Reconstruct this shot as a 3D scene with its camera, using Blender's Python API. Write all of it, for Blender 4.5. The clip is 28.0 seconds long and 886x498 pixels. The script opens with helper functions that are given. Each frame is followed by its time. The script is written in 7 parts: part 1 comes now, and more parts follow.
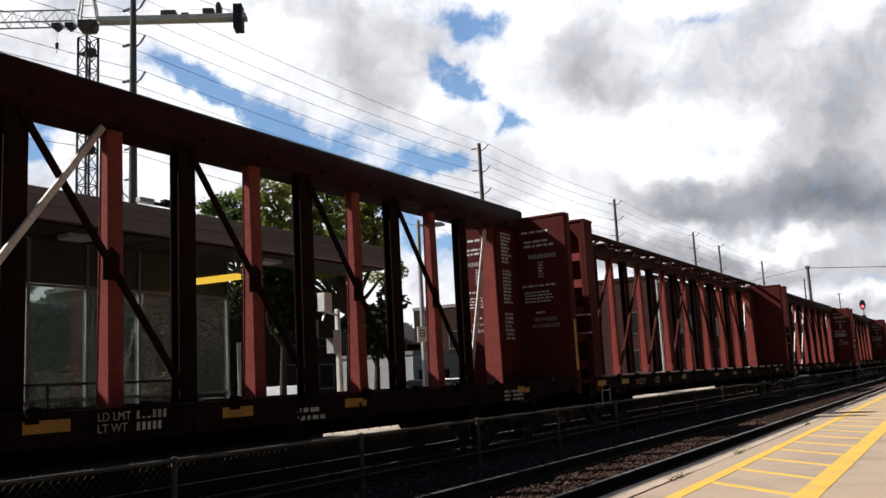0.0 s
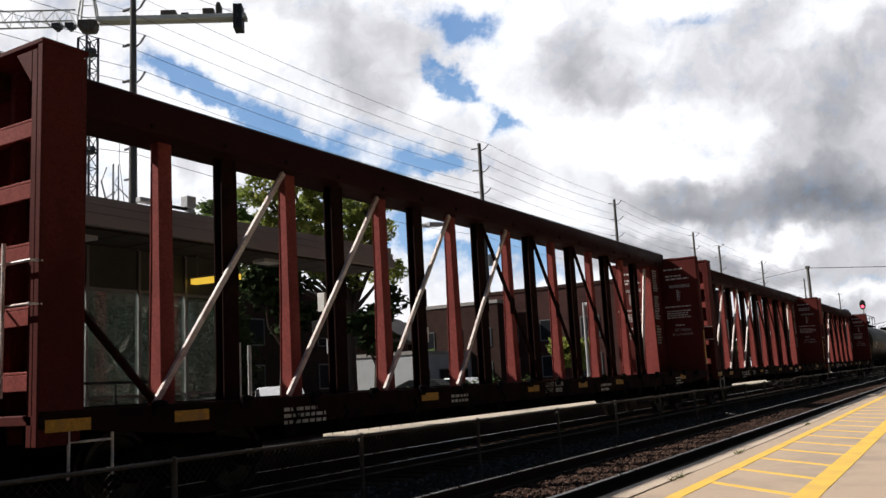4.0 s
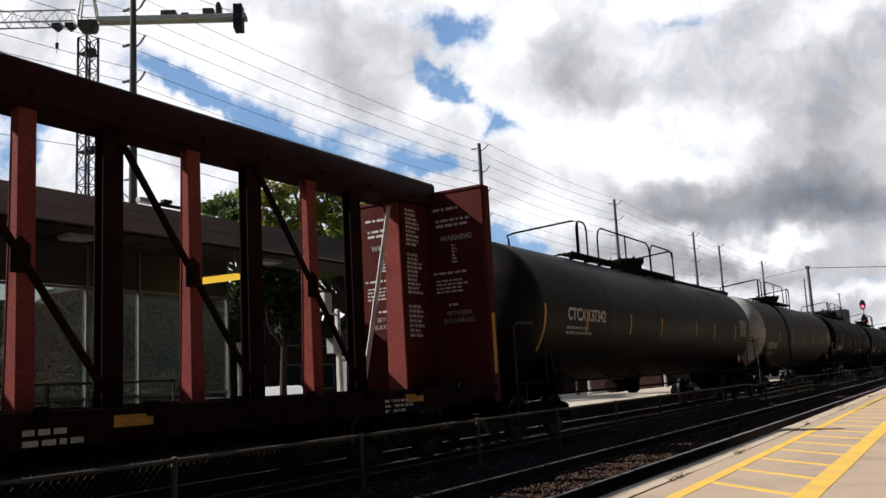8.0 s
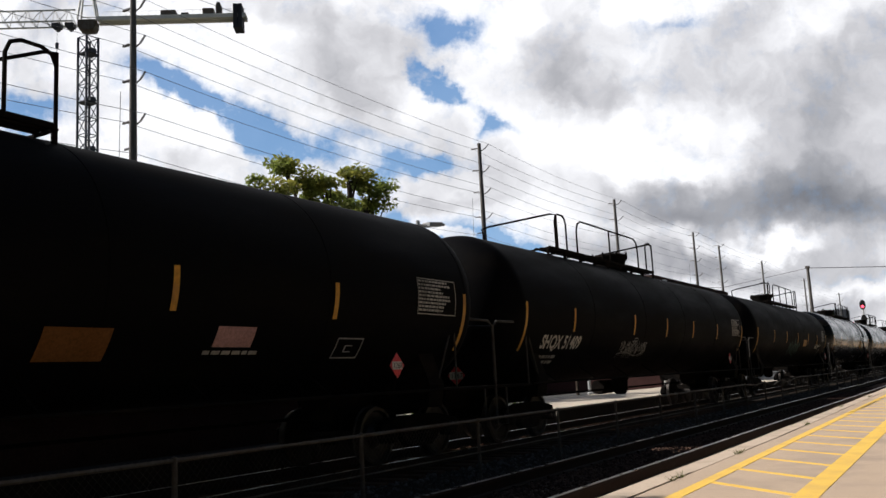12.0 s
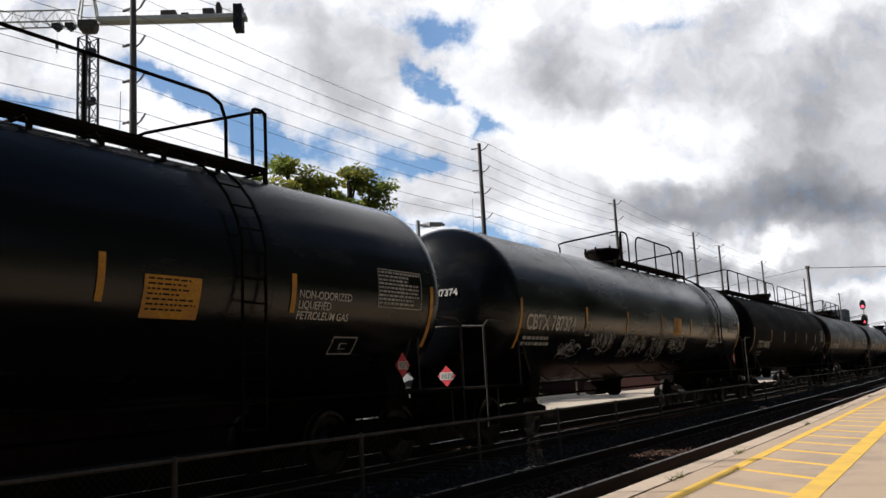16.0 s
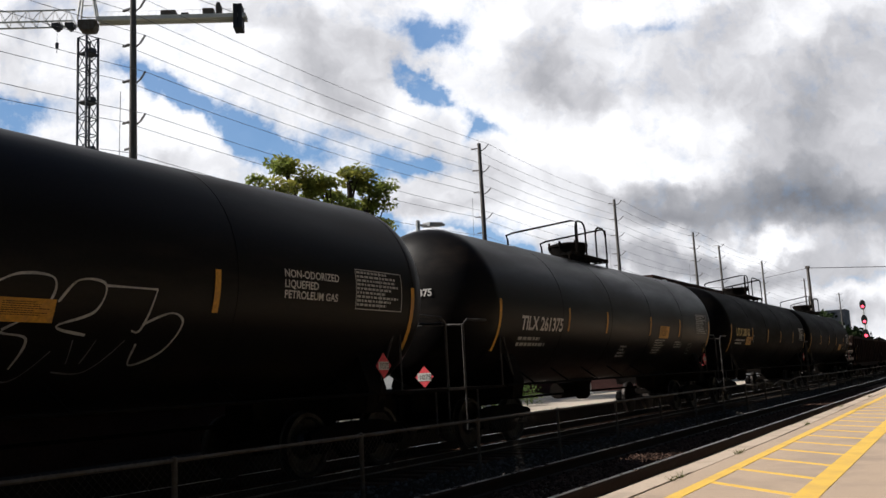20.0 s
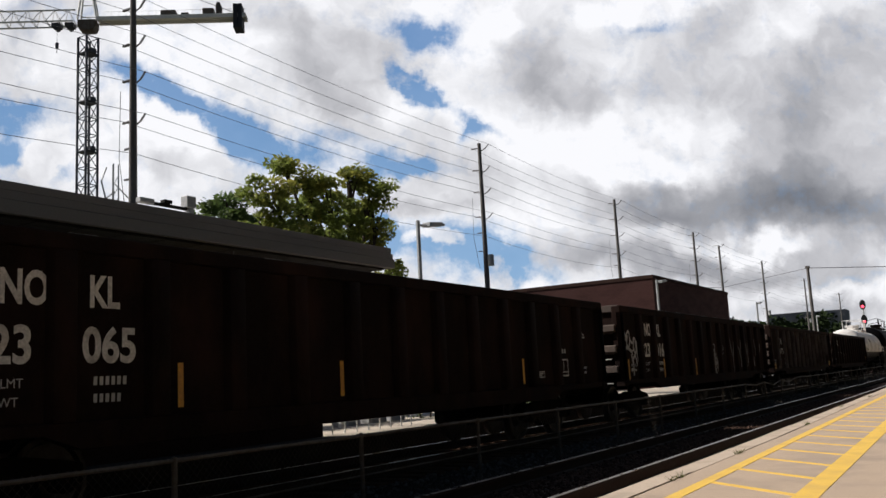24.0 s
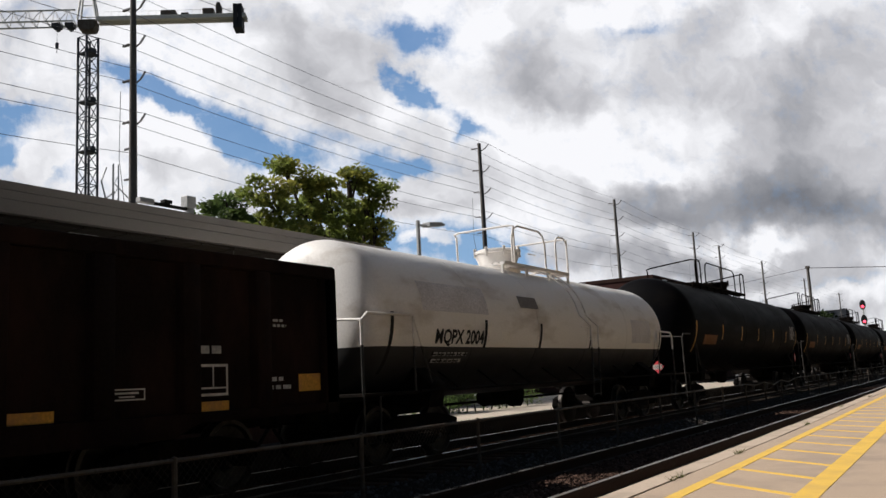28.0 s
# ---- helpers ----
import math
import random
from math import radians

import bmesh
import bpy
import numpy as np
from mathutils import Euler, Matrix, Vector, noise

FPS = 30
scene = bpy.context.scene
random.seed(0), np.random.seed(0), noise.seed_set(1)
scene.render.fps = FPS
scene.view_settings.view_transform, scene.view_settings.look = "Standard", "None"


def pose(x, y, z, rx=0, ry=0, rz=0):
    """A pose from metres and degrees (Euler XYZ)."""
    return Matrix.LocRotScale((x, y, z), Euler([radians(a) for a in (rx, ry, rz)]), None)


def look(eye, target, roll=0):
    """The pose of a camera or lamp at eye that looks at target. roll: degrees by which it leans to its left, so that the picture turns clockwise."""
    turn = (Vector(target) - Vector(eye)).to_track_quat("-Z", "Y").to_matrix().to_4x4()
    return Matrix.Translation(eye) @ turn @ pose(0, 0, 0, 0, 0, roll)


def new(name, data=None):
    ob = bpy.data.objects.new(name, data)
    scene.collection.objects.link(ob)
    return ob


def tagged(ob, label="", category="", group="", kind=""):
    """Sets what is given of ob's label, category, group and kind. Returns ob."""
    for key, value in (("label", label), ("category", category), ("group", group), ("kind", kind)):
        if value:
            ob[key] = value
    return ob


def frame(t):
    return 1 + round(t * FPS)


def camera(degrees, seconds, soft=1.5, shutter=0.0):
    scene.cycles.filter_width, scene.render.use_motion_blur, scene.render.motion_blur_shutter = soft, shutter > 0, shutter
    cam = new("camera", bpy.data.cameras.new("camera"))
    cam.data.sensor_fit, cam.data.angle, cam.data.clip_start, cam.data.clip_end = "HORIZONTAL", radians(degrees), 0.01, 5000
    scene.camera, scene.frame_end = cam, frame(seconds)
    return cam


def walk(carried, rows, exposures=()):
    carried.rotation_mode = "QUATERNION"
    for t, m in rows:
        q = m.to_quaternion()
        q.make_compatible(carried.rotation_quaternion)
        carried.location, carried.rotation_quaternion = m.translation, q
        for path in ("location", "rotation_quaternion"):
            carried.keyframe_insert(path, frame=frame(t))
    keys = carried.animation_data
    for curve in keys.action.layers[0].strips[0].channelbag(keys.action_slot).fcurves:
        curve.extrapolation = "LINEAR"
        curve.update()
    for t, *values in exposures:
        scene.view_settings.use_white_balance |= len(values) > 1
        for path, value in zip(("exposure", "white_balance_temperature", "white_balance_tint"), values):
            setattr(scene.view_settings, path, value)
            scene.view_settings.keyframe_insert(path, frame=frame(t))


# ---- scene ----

cam = camera(53.68, 28.0, soft=1.5)
EYE = (0.0, 0.0, 1.25)
YAW, PITCH, ROLL = radians(31.09), radians(8.58), -3.0
AIM = (math.cos(PITCH) * math.cos(YAW), math.cos(PITCH) * math.sin(YAW), EYE[2] + math.sin(PITCH))
walk(cam, [(0, look(EYE, AIM, ROLL)), (28, look(EYE, AIM, ROLL))], exposures=[(0, 0.4, 6300, 10), (9, 0.32, 6300, 10), (21, 0.29, 6300, 10), (24, 0.15, 6300, 10), (28, 0.13, 6300, 10)])

# ---- light ----
TO_SUN = Vector((-0.3, 0.72, 0.63)).normalized()
sun_data = bpy.data.lights.new("sun", "SUN")
sun_data.energy, sun_data.angle, sun_data.color = 5.0, radians(0.53), (1.0, 0.93, 0.84)
sun = new("sun", sun_data)
sun.matrix_basis = look((0, 0, 0), -TO_SUN)

world = bpy.data.worlds.new("world")
scene.world = world
world.use_nodes = True
wn, wl = world.node_tree.nodes, world.node_tree.links
sky = wn.new("ShaderNodeTexSky")
sky.sky_type, sky.sun_disc = "NISHITA", False
sky.sun_elevation = math.asin(TO_SUN.z)
sky.sun_rotation = math.atan2(TO_SUN.x, TO_SUN.y)
wl.new(sky.outputs[0], wn["Background"].inputs[0])
wn["Background"].inputs[1].default_value = 0.035


# ---- materials ----
def node(nt, kind, inputs=(), **props):
    n = nt.nodes.new(kind)
    for k, v in props.items():
        setattr(n, k, v)
    for k, v in dict(inputs).items():
        if hasattr(v, "is_linked"):
            nt.links.new(v, n.inputs[k])
        else:
            n.inputs[k].default_value = v
    return n


def ramp(nt, fac, stops):
    n = nt.nodes.new("ShaderNodeValToRGB")
    while len(n.color_ramp.elements) < len(stops):
        n.color_ramp.elements.new(0.5)
    for e, (p, c) in zip(n.color_ramp.elements, stops):
        e.position = p
        e.color = (c, c, c, 1) if isinstance(c, (int, float)) else (*c, 1)
    nt.links.new(fac, n.inputs[0])
    return n.outputs[0]


def mixed(nt, fac, a, b, blend="MIX"):
    n = nt.nodes.new("ShaderNodeMix")
    n.data_type, n.blend_type = "RGBA", blend
    for k, v in ((0, fac), (6, a), (7, b)):
        if hasattr(v, "is_linked"):
            nt.links.new(v, n.inputs[k])
        else:
            n.inputs[k].default_value = (*v, 1) if isinstance(v, tuple) else v
    return n.outputs[2]


def mat(name, base, rough=0.7, metal=0.0, dirt=None, dirt_amount=0.5, var=0.25, scale=1.5, bump=0.15, fine=30.0, stretch=(1, 1, 1),
        objects=0.0, islands=0.0, spec=0.18, glow=0.0):
    """A painted or mineral surface: large stains of dirt, small grain, bump; random by object or by island."""
    m = bpy.data.materials.new(name)
    m.use_nodes = True
    nt = m.node_tree
    bsdf = nt.nodes["Principled BSDF"]
    tc = node(nt, "ShaderNodeTexCoord")
    mp = node(nt, "ShaderNodeMapping", {"Vector": tc.outputs["Object"], "Scale": stretch})
    big = node(nt, "ShaderNodeTexNoise", {"Vector": mp.outputs[0], "Scale": scale, "Detail": 6.0, "Roughness": 0.62})
    small = node(nt, "ShaderNodeTexNoise", {"Vector": tc.outputs["Object"], "Scale": fine, "Detail": 4.0, "Roughness": 0.6})
    low, high = tuple(c * (1 - var) for c in base), tuple(min(1, c * (1 + var)) for c in base)
    col = mixed(nt, ramp(nt, small.outputs[0], [(0.3, 0.0), (0.7, 1.0)]), low, high)
    if dirt:
        col = mixed(nt, ramp(nt, big.outputs[0], [(0.62 - 0.3 * dirt_amount, 0.0), (0.8 - 0.2 * dirt_amount, 1.0)]), col, dirt)
    else:
        col = mixed(nt, ramp(nt, big.outputs[0], [(0.3, 0.0), (0.7, 1.0)]), col, mixed(nt, 1.0, col, (1 - var * 0.6,) * 3, "MULTIPLY"))
    for amount, kind, out in ((objects, "ShaderNodeObjectInfo", "Random"), (islands, "ShaderNodeNewGeometry", "Random Per Island")):
        if amount:
            r = node(nt, kind)
            k = ramp(nt, r.outputs[out], [(0.0, 1 - amount), (1.0, 1.0)])
            col = mixed(nt, 1.0, col, k, "MULTIPLY")
    nt.links.new(col, bsdf.inputs["Base Color"])
    rr = node(nt, "ShaderNodeMapRange", {0: big.outputs[0], 1: 0.3, 2: 0.7, 3: max(0.03, rough - 0.1), 4: min(1, rough + 0.12)})
    nt.links.new(rr.outputs[0], bsdf.inputs["Roughness"])
    bsdf.inputs["Metallic"].default_value = metal
    bsdf.inputs["Specular IOR Level"].default_value = spec
    if bump:
        b = node(nt, "ShaderNodeBump", {"Strength": bump, "Distance": 0.02, "Height": small.outputs[0]})
        nt.links.new(b.outputs[0], bsdf.inputs["Normal"])
    if glow:
        nt.links.new(col, bsdf.inputs["Emission Color"])
        bsdf.inputs["Emission Strength"].default_value = glow
    return m


def two_tone(m, level, lower):
    """Paint of another colour below a straight line round the body."""
    nt = m.node_tree
    b = nt.nodes["Principled BSDF"]
    old = b.inputs["Base Color"].links[0].from_socket
    z = node(nt, "ShaderNodeSeparateXYZ", {0: node(nt, "ShaderNodeTexCoord").outputs["Object"]}).outputs[2]
    f = node(nt, "ShaderNodeMath", {0: z, 1: level}, operation="LESS_THAN").outputs[0]
    nt.links.new(mixed(nt, f, old, lower), b.inputs["Base Color"])


def leaf_mat(name, base, glow_side, scale):
    """Leaves: half of the light that falls on one side shines through to the other."""
    m = mat(name, base, 0.6, dirt=glow_side, dirt_amount=0.4, scale=scale, islands=0.45, var=0.3, bump=0)
    nt = m.node_tree
    b = nt.nodes["Principled BSDF"]
    col = b.inputs["Base Color"].links[0].from_socket
    t = node(nt, "ShaderNodeBsdfTranslucent", {"Color": col})
    mix = node(nt, "ShaderNodeMixShader", {0: 0.5, 1: b.outputs[0], 2: t.outputs[0]})
    nt.links.new(mix.outputs[0], nt.nodes["Material Output"].inputs[0])
    return m


RUST = (0.10, 0.045, 0.025)
M = {}
M["whitepaint"] = mat("white_paint", (0.72, 0.7, 0.66), 0.5, bump=0.02, var=0.05)
M["black"] = mat("black_tank_paint", (0.0042, 0.0042, 0.005), 0.6, dirt=(0.009, 0.0078, 0.007), dirt_amount=0.4, scale=0.7, stretch=(0.5, 1, 2.0), bump=0.05, spec=0.025)
M["gloss"] = mat("glossy_black_tank_paint", (0.006, 0.007, 0.009), 0.22, dirt=(0.02, 0.016, 0.012), dirt_amount=0.25, scale=0.7, stretch=(0.5, 1, 2.0), bump=0.02, spec=0.3)
M["browngloss"] = mat("brown_dusted_black_tank_paint", (0.0075, 0.0066, 0.0064), 0.4, dirt=(0.024, 0.018, 0.0145), dirt_amount=0.4, scale=0.7, stretch=(0.4, 1, 2.0), bump=0.03, spec=0.12)
M["dusty"] = mat("dusty_black_tank_paint", (0.011, 0.0105, 0.01), 0.55, spec=0.12, dirt=(0.026, 0.022, 0.02), dirt_amount=0.6, scale=0.6, stretch=(0.4, 1, 1.6), bump=0.06)
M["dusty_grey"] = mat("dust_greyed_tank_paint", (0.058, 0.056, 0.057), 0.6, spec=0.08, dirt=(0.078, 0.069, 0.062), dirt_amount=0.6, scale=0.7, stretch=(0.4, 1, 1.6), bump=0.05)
# pale grey that paints sunlight onto the dust-greyed car's leading head
M["sunlit_head"] = mat("sunlit_grey_head_paint", (0.5, 0.49, 0.48), 0.6, dirt=(0.3, 0.28, 0.26), dirt_amount=0.55, scale=0.8, stretch=(0.5, 1, 2), bump=0.05)
M["white_tank"] = mat("white_tank_paint", (0.82, 0.79, 0.76), 0.5, spec=0.4, dirt=(0.5, 0.44, 0.38), dirt_amount=0.35, scale=0.9, var=0.06, stretch=(0.6, 1, 1.6), bump=0.04)
M["under"] = mat("underframe_grime", (0.008, 0.007, 0.0065), 0.85, dirt=(0.02, 0.015, 0.012), dirt_amount=0.5, scale=2.5, spec=0.03)
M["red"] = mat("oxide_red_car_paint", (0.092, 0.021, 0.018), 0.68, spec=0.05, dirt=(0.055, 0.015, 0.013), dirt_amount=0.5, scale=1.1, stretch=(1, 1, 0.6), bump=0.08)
# brighter copy of the red for sun-facing parts: the sunlight is in the colour
M["redlight"] = mat("sunlit_red_car_paint", (0.24, 0.058, 0.05), 0.7, spec=0.06, dirt=(0.16, 0.042, 0.036), dirt_amount=0.4, scale=1.3, bump=0.08)
# chord and sill reds: grime, with shade darkened into the colour as well
M["chord"] = mat("grimy_shaded_red_chord_paint", (0.036, 0.012, 0.0105), 0.7, spec=0.06, dirt=(0.024, 0.01, 0.009), dirt_amount=0.6, scale=1.6, stretch=(0.5, 1, 1), bump=0.1)
M["sill"] = mat("grimy_shaded_red_sill_paint", (0.024, 0.0095, 0.008), 0.8, spec=0.04, dirt=(0.011, 0.0075, 0.0065), dirt_amount=0.6, scale=2, bump=0.1)
M["wheel"] = mat("dark_wheel_steel", (0.05, 0.045, 0.042), 0.45, 0.7, dirt=(0.02, 0.015, 0.012), dirt_amount=0.5, scale=4)
# pale steel; on braces its paleness stands for sunlight
M["palesteel"] = mat("pale_sunlit_brace_steel", (0.72, 0.64, 0.6), 0.55, 0.0, dirt=(0.3, 0.16, 0.13), dirt_amount=0.4, scale=2)
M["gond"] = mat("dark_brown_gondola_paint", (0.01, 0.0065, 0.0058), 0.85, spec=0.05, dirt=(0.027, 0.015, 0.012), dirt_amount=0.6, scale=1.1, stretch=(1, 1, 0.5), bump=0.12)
# end parts paler than the sides: sunlight on them is put into the colour
M["gond_end"] = mat("sunlit_brown_gondola_end_paint", (0.085, 0.066, 0.057), 0.75, dirt=(0.12, 0.09, 0.075), dirt_amount=0.5, scale=2, bump=0.12)
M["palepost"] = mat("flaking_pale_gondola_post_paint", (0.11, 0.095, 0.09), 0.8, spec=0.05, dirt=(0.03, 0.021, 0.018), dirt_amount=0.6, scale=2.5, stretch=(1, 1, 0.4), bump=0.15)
M["white"] = mat("white_stencil_paint", (0.62, 0.6, 0.58), 0.7, dirt=(0.3, 0.28, 0.26), dirt_amount=0.4, scale=3, bump=0)
M["spray"] = mat("pale_spray_paint", (0.42, 0.42, 0.42), 0.7, dirt=(0.2, 0.2, 0.2), dirt_amount=0.4, scale=2, bump=0)
M["fadedspray"] = mat("faded_spray_paint", (0.16, 0.16, 0.17), 0.7, dirt=(0.08, 0.08, 0.08), dirt_amount=0.5, scale=2, bump=0)
M["dryletter"] = mat("dirty_tan_stencil_paint", (0.24, 0.17, 0.12), 0.8, spec=0.05, dirt=(0.12, 0.07, 0.05), dirt_amount=0.5, scale=4, bump=0)
M["blackletter"] = mat("black_stencil_paint", (0.02, 0.02, 0.02), 0.7, bump=0)
M["yellow"] = mat("yellow_reflective_tape", (0.6, 0.31, 0.05), 0.5, dirt=(0.42, 0.22, 0.09), dirt_amount=0.5, scale=3, bump=0)
M["amberstrip"] = mat("worn_pale_reflective_tape", (0.55, 0.42, 0.25), 0.5, dirt=(0.3, 0.22, 0.14), dirt_amount=0.4, scale=3, bump=0)
M["cream"] = mat("cream_stencil_paint", (0.6, 0.48, 0.22), 0.7, bump=0, scale=3)
M["greenspray"] = mat("dull_green_spray_paint", (0.1, 0.2, 0.17), 0.7, bump=0, scale=3)
M["orangepanel"] = mat("faded_orange_panel", (0.2, 0.085, 0.025), 0.7, bump=0, scale=3)
M["pinkpanel"] = mat("pale_pink_label", (0.5, 0.3, 0.31), 0.7, bump=0, scale=3)
M["greypatch"] = mat("painted_out_grey_patch", (0.7, 0.68, 0.7), 0.6, bump=0, scale=2)
M["darkpatch"] = mat("dark_scuffed_patch", (0.2, 0.19, 0.19), 0.7, bump=0, scale=2)
M["placard"] = mat("red_hazard_placard", (0.8, 0.09, 0.11), 0.5, bump=0, scale=4)
M["concrete"] = mat("platform_concrete", (0.47, 0.36, 0.27), 0.9, dirt=(0.36, 0.285, 0.225), dirt_amount=0.45, scale=0.9, var=0.14, bump=0.35, fine=90)
M["kerb"] = mat("pale_platform_edge_concrete", (0.52, 0.42, 0.33), 0.85, dirt=(0.36, 0.29, 0.23), dirt_amount=0.4, scale=1.2, var=0.12, bump=0.3, fine=70)
M["farplat"] = mat("far_platform_concrete", (0.5, 0.43, 0.35), 0.9, dirt=(0.42, 0.36, 0.3), dirt_amount=0.4, scale=1, var=0.08, bump=0.2, fine=40)
M["paint"] = mat("yellow_platform_paint", (0.78, 0.5, 0.09), 0.7, dirt=(0.66, 0.42, 0.12), dirt_amount=0.5, scale=2.5, var=0.1, bump=0.2, fine=90)
M["ballast"] = mat("dark_ballast", (0.035, 0.03, 0.026), 0.95, spec=0.05, dirt=(0.065, 0.042, 0.03), dirt_amount=0.5, scale=1.6, var=0.5, bump=0.9, fine=22)
M["stone"] = mat("ballast_stone", (0.2, 0.19, 0.18), 0.9, islands=0.75, var=0.3, bump=0.3, scale=6)
M["ruststone"] = mat("rust_stained_ballast", (0.12, 0.075, 0.058), 0.95, islands=0.7, var=0.3, bump=0.2, scale=6, spec=0.05)
M["tie"] = mat("rust_stained_timber_sleeper", (0.09, 0.05, 0.033), 0.9, dirt=(0.16, 0.085, 0.055), dirt_amount=0.6, scale=3, objects=0.4, stretch=(6, 1, 1), bump=0.4)
M["rail"] = mat("rusty_rail", (0.035, 0.022, 0.017), 0.85, 0.0, dirt=(0.05, 0.03, 0.025), dirt_amount=0.4, scale=4)
M["railtop"] = mat("polished_rail_head", (0.5, 0.47, 0.45), 0.3, 0.95, bump=0.02, scale=3)
M["ground"] = mat("dry_ground_and_gravel", (0.12, 0.11, 0.085), 0.95, dirt=(0.07, 0.085, 0.04), dirt_amount=0.5, scale=0.05, var=0.4, bump=0.5, fine=6)
M["asphalt"] = mat("asphalt", (0.06, 0.06, 0.062), 0.9, dirt=(0.085, 0.083, 0.08), dirt_amount=0.5, scale=0.5, bump=0.4, fine=60)
M["paving"] = mat("dark_asphalt_paving", (0.03, 0.029, 0.028), 0.95, spec=0.05, dirt=(0.04, 0.036, 0.032), scale=0.8, bump=0.3, fine=50)
M["handrail"] = mat("worn_pale_handrail_paint", (0.055, 0.052, 0.05), 0.6, dirt=(0.03, 0.024, 0.021), dirt_amount=0.6, scale=3, bump=0)
M["fence"] = mat("dull_galvanised_fence_steel", (0.13, 0.115, 0.1), 0.65, 0.3, dirt=(0.1, 0.07, 0.05), dirt_amount=0.6, scale=3)
M["roof"] = mat("taupe_roof_fascia_metal", (0.3, 0.275, 0.255), 0.6, dirt=(0.25, 0.225, 0.21), dirt_amount=0.4, scale=0.8, var=0.06, stretch=(0.4, 1, 1), bump=0.03)
M["soffit"] = mat("dark_soffit_boards", (0.035, 0.028, 0.024), 0.8, scale=2, stretch=(0.2, 8, 1))
M["wallbrick"] = mat("dark_brown_station_brick", (0.05, 0.03, 0.025), 0.9, spec=0.05, dirt=(0.034, 0.021, 0.018), scale=2, islands=0.35)
M["brick"] = mat("red_brown_brick", (0.058, 0.025, 0.022), 0.9, dirt=(0.036, 0.018, 0.016), scale=0.6, dirt_amount=0.5, stretch=(1, 1, 3), bump=0.25, fine=12)
M["header"] = mat("grey_green_panel", (0.06, 0.068, 0.06), 0.5, dirt=(0.045, 0.05, 0.045), scale=1.2, bump=0.02)
# platform concrete with the shade of its track side in the colour
M["facing"] = mat("shaded_platform_face", (0.035, 0.03, 0.026), 0.9, dirt=(0.055, 0.045, 0.036), scale=1.2, bump=0.3, spec=0.04)
M["frame"] = mat("aluminium_window_frame", (0.2, 0.2, 0.2), 0.4, 0.6, bump=0)
M["wood"] = mat("weathered_grey_pole_timber", (0.14, 0.13, 0.123), 0.9, dirt=(0.085, 0.078, 0.072), dirt_amount=0.5, scale=2, stretch=(4, 4, 0.3), bump=0.4)
M["porcelain"] = mat("grey_insulator", (0.14, 0.13, 0.13), 0.3, bump=0)
M["wire"] = mat("grey_power_line_cable", (0.2, 0.2, 0.21), 0.5, 0.4, bump=0)
M["crane"] = mat("dark_grey_crane_steel", (0.07, 0.075, 0.09), 0.55, 0.2, bump=0, scale=0.6)
M["cranelight"] = mat("pale_grey_crane_jib_paint", (0.75, 0.74, 0.71), 0.6, 0.0, bump=0, scale=0.6)
M["farblock"] = mat("distant_grey_render", (0.2, 0.2, 0.21), 0.9, dirt=(0.15, 0.14, 0.14), scale=0.1, bump=0)
M["counter"] = mat("dark_counterweight_slab", (0.04, 0.042, 0.05), 0.8, scale=0.6)
M["bark"] = mat("dark_bark", (0.06, 0.045, 0.035), 0.95, scale=4, stretch=(3, 3, 0.5), bump=0.6)
M["leaf"] = leaf_mat("yellow_green_foliage", (0.28, 0.34, 0.08), (0.5, 0.42, 0.09), 0.3)
M["leafdark"] = leaf_mat("dark_green_foliage", (0.13, 0.2, 0.06), (0.19, 0.22, 0.07), 0.2)
M["woods"] = mat("dark_wood_foliage", (0.03, 0.045, 0.018), 0.9, spec=0.02, islands=0.4, var=0.3, bump=0, scale=0.2)
two_tone(M["white_tank"], 1.83, (0.02, 0.02, 0.021))
M["lamp"] = mat("pale_grey_lamp_post_steel", (0.5, 0.5, 0.5), 0.45, 0.4, bump=0)
M["signalblack"] = mat("matt_black_signal_housing", (0.012, 0.012, 0.012), 0.8, bump=0)
M["grass"] = mat("dry_weeds", (0.14, 0.15, 0.05), 0.9, islands=0.5, bump=0)
M["dryleaf"] = leaf_mat("dry_red_brown_leaves", (0.26, 0.14, 0.085), (0.2, 0.19, 0.08), 0.8)
M["carwhite"] = mat("white_car_paint", (0.7, 0.7, 0.72), 0.25, spec=0.5, bump=0, var=0.03)
M["rubber"] = mat("black_rubber", (0.015, 0.015, 0.015), 0.9, bump=0)
M["cabinet"] = mat("pale_grey_equipment_cabinet_paint", (0.45, 0.46, 0.47), 0.6, bump=0.02)


def glow_mat(name, colour, strength):
    m = bpy.data.materials.new(name)
    m.use_nodes = True
    b = m.node_tree.nodes["Principled BSDF"]
    b.inputs["Base Color"].default_value = (*colour, 1)
    b.inputs["Emission Color"].default_value = (*colour, 1)
    b.inputs["Emission Strength"].default_value = strength
    return m


M["redlamp"] = glow_mat("lit_red_signal_lens", (1.0, 0.06, 0.1), 3.2)
M["tubelamp"] = glow_mat("lit_yellow_sign_strip", (1.0, 0.62, 0.06), 0.6)


def glass_mat(name, tint, rough=0.03):
    m = bpy.data.materials.new(name)
    m.use_nodes = True
    b = m.node_tree.nodes["Principled BSDF"]
    b.inputs["Base Color"].default_value = (*tint, 1)
    b.inputs["Roughness"].default_value = rough
    b.inputs["Transmission Weight"].default_value = 0.9
    b.inputs["IOR"].default_value = 1.45
    return m


M["glass"] = glass_mat("greenish_window_glass", (0.36, 0.42, 0.38))
M["darkglass"] = mat("dark_window_glass", (0.02, 0.022, 0.025), 0.12, bump=0, scale=0.5)


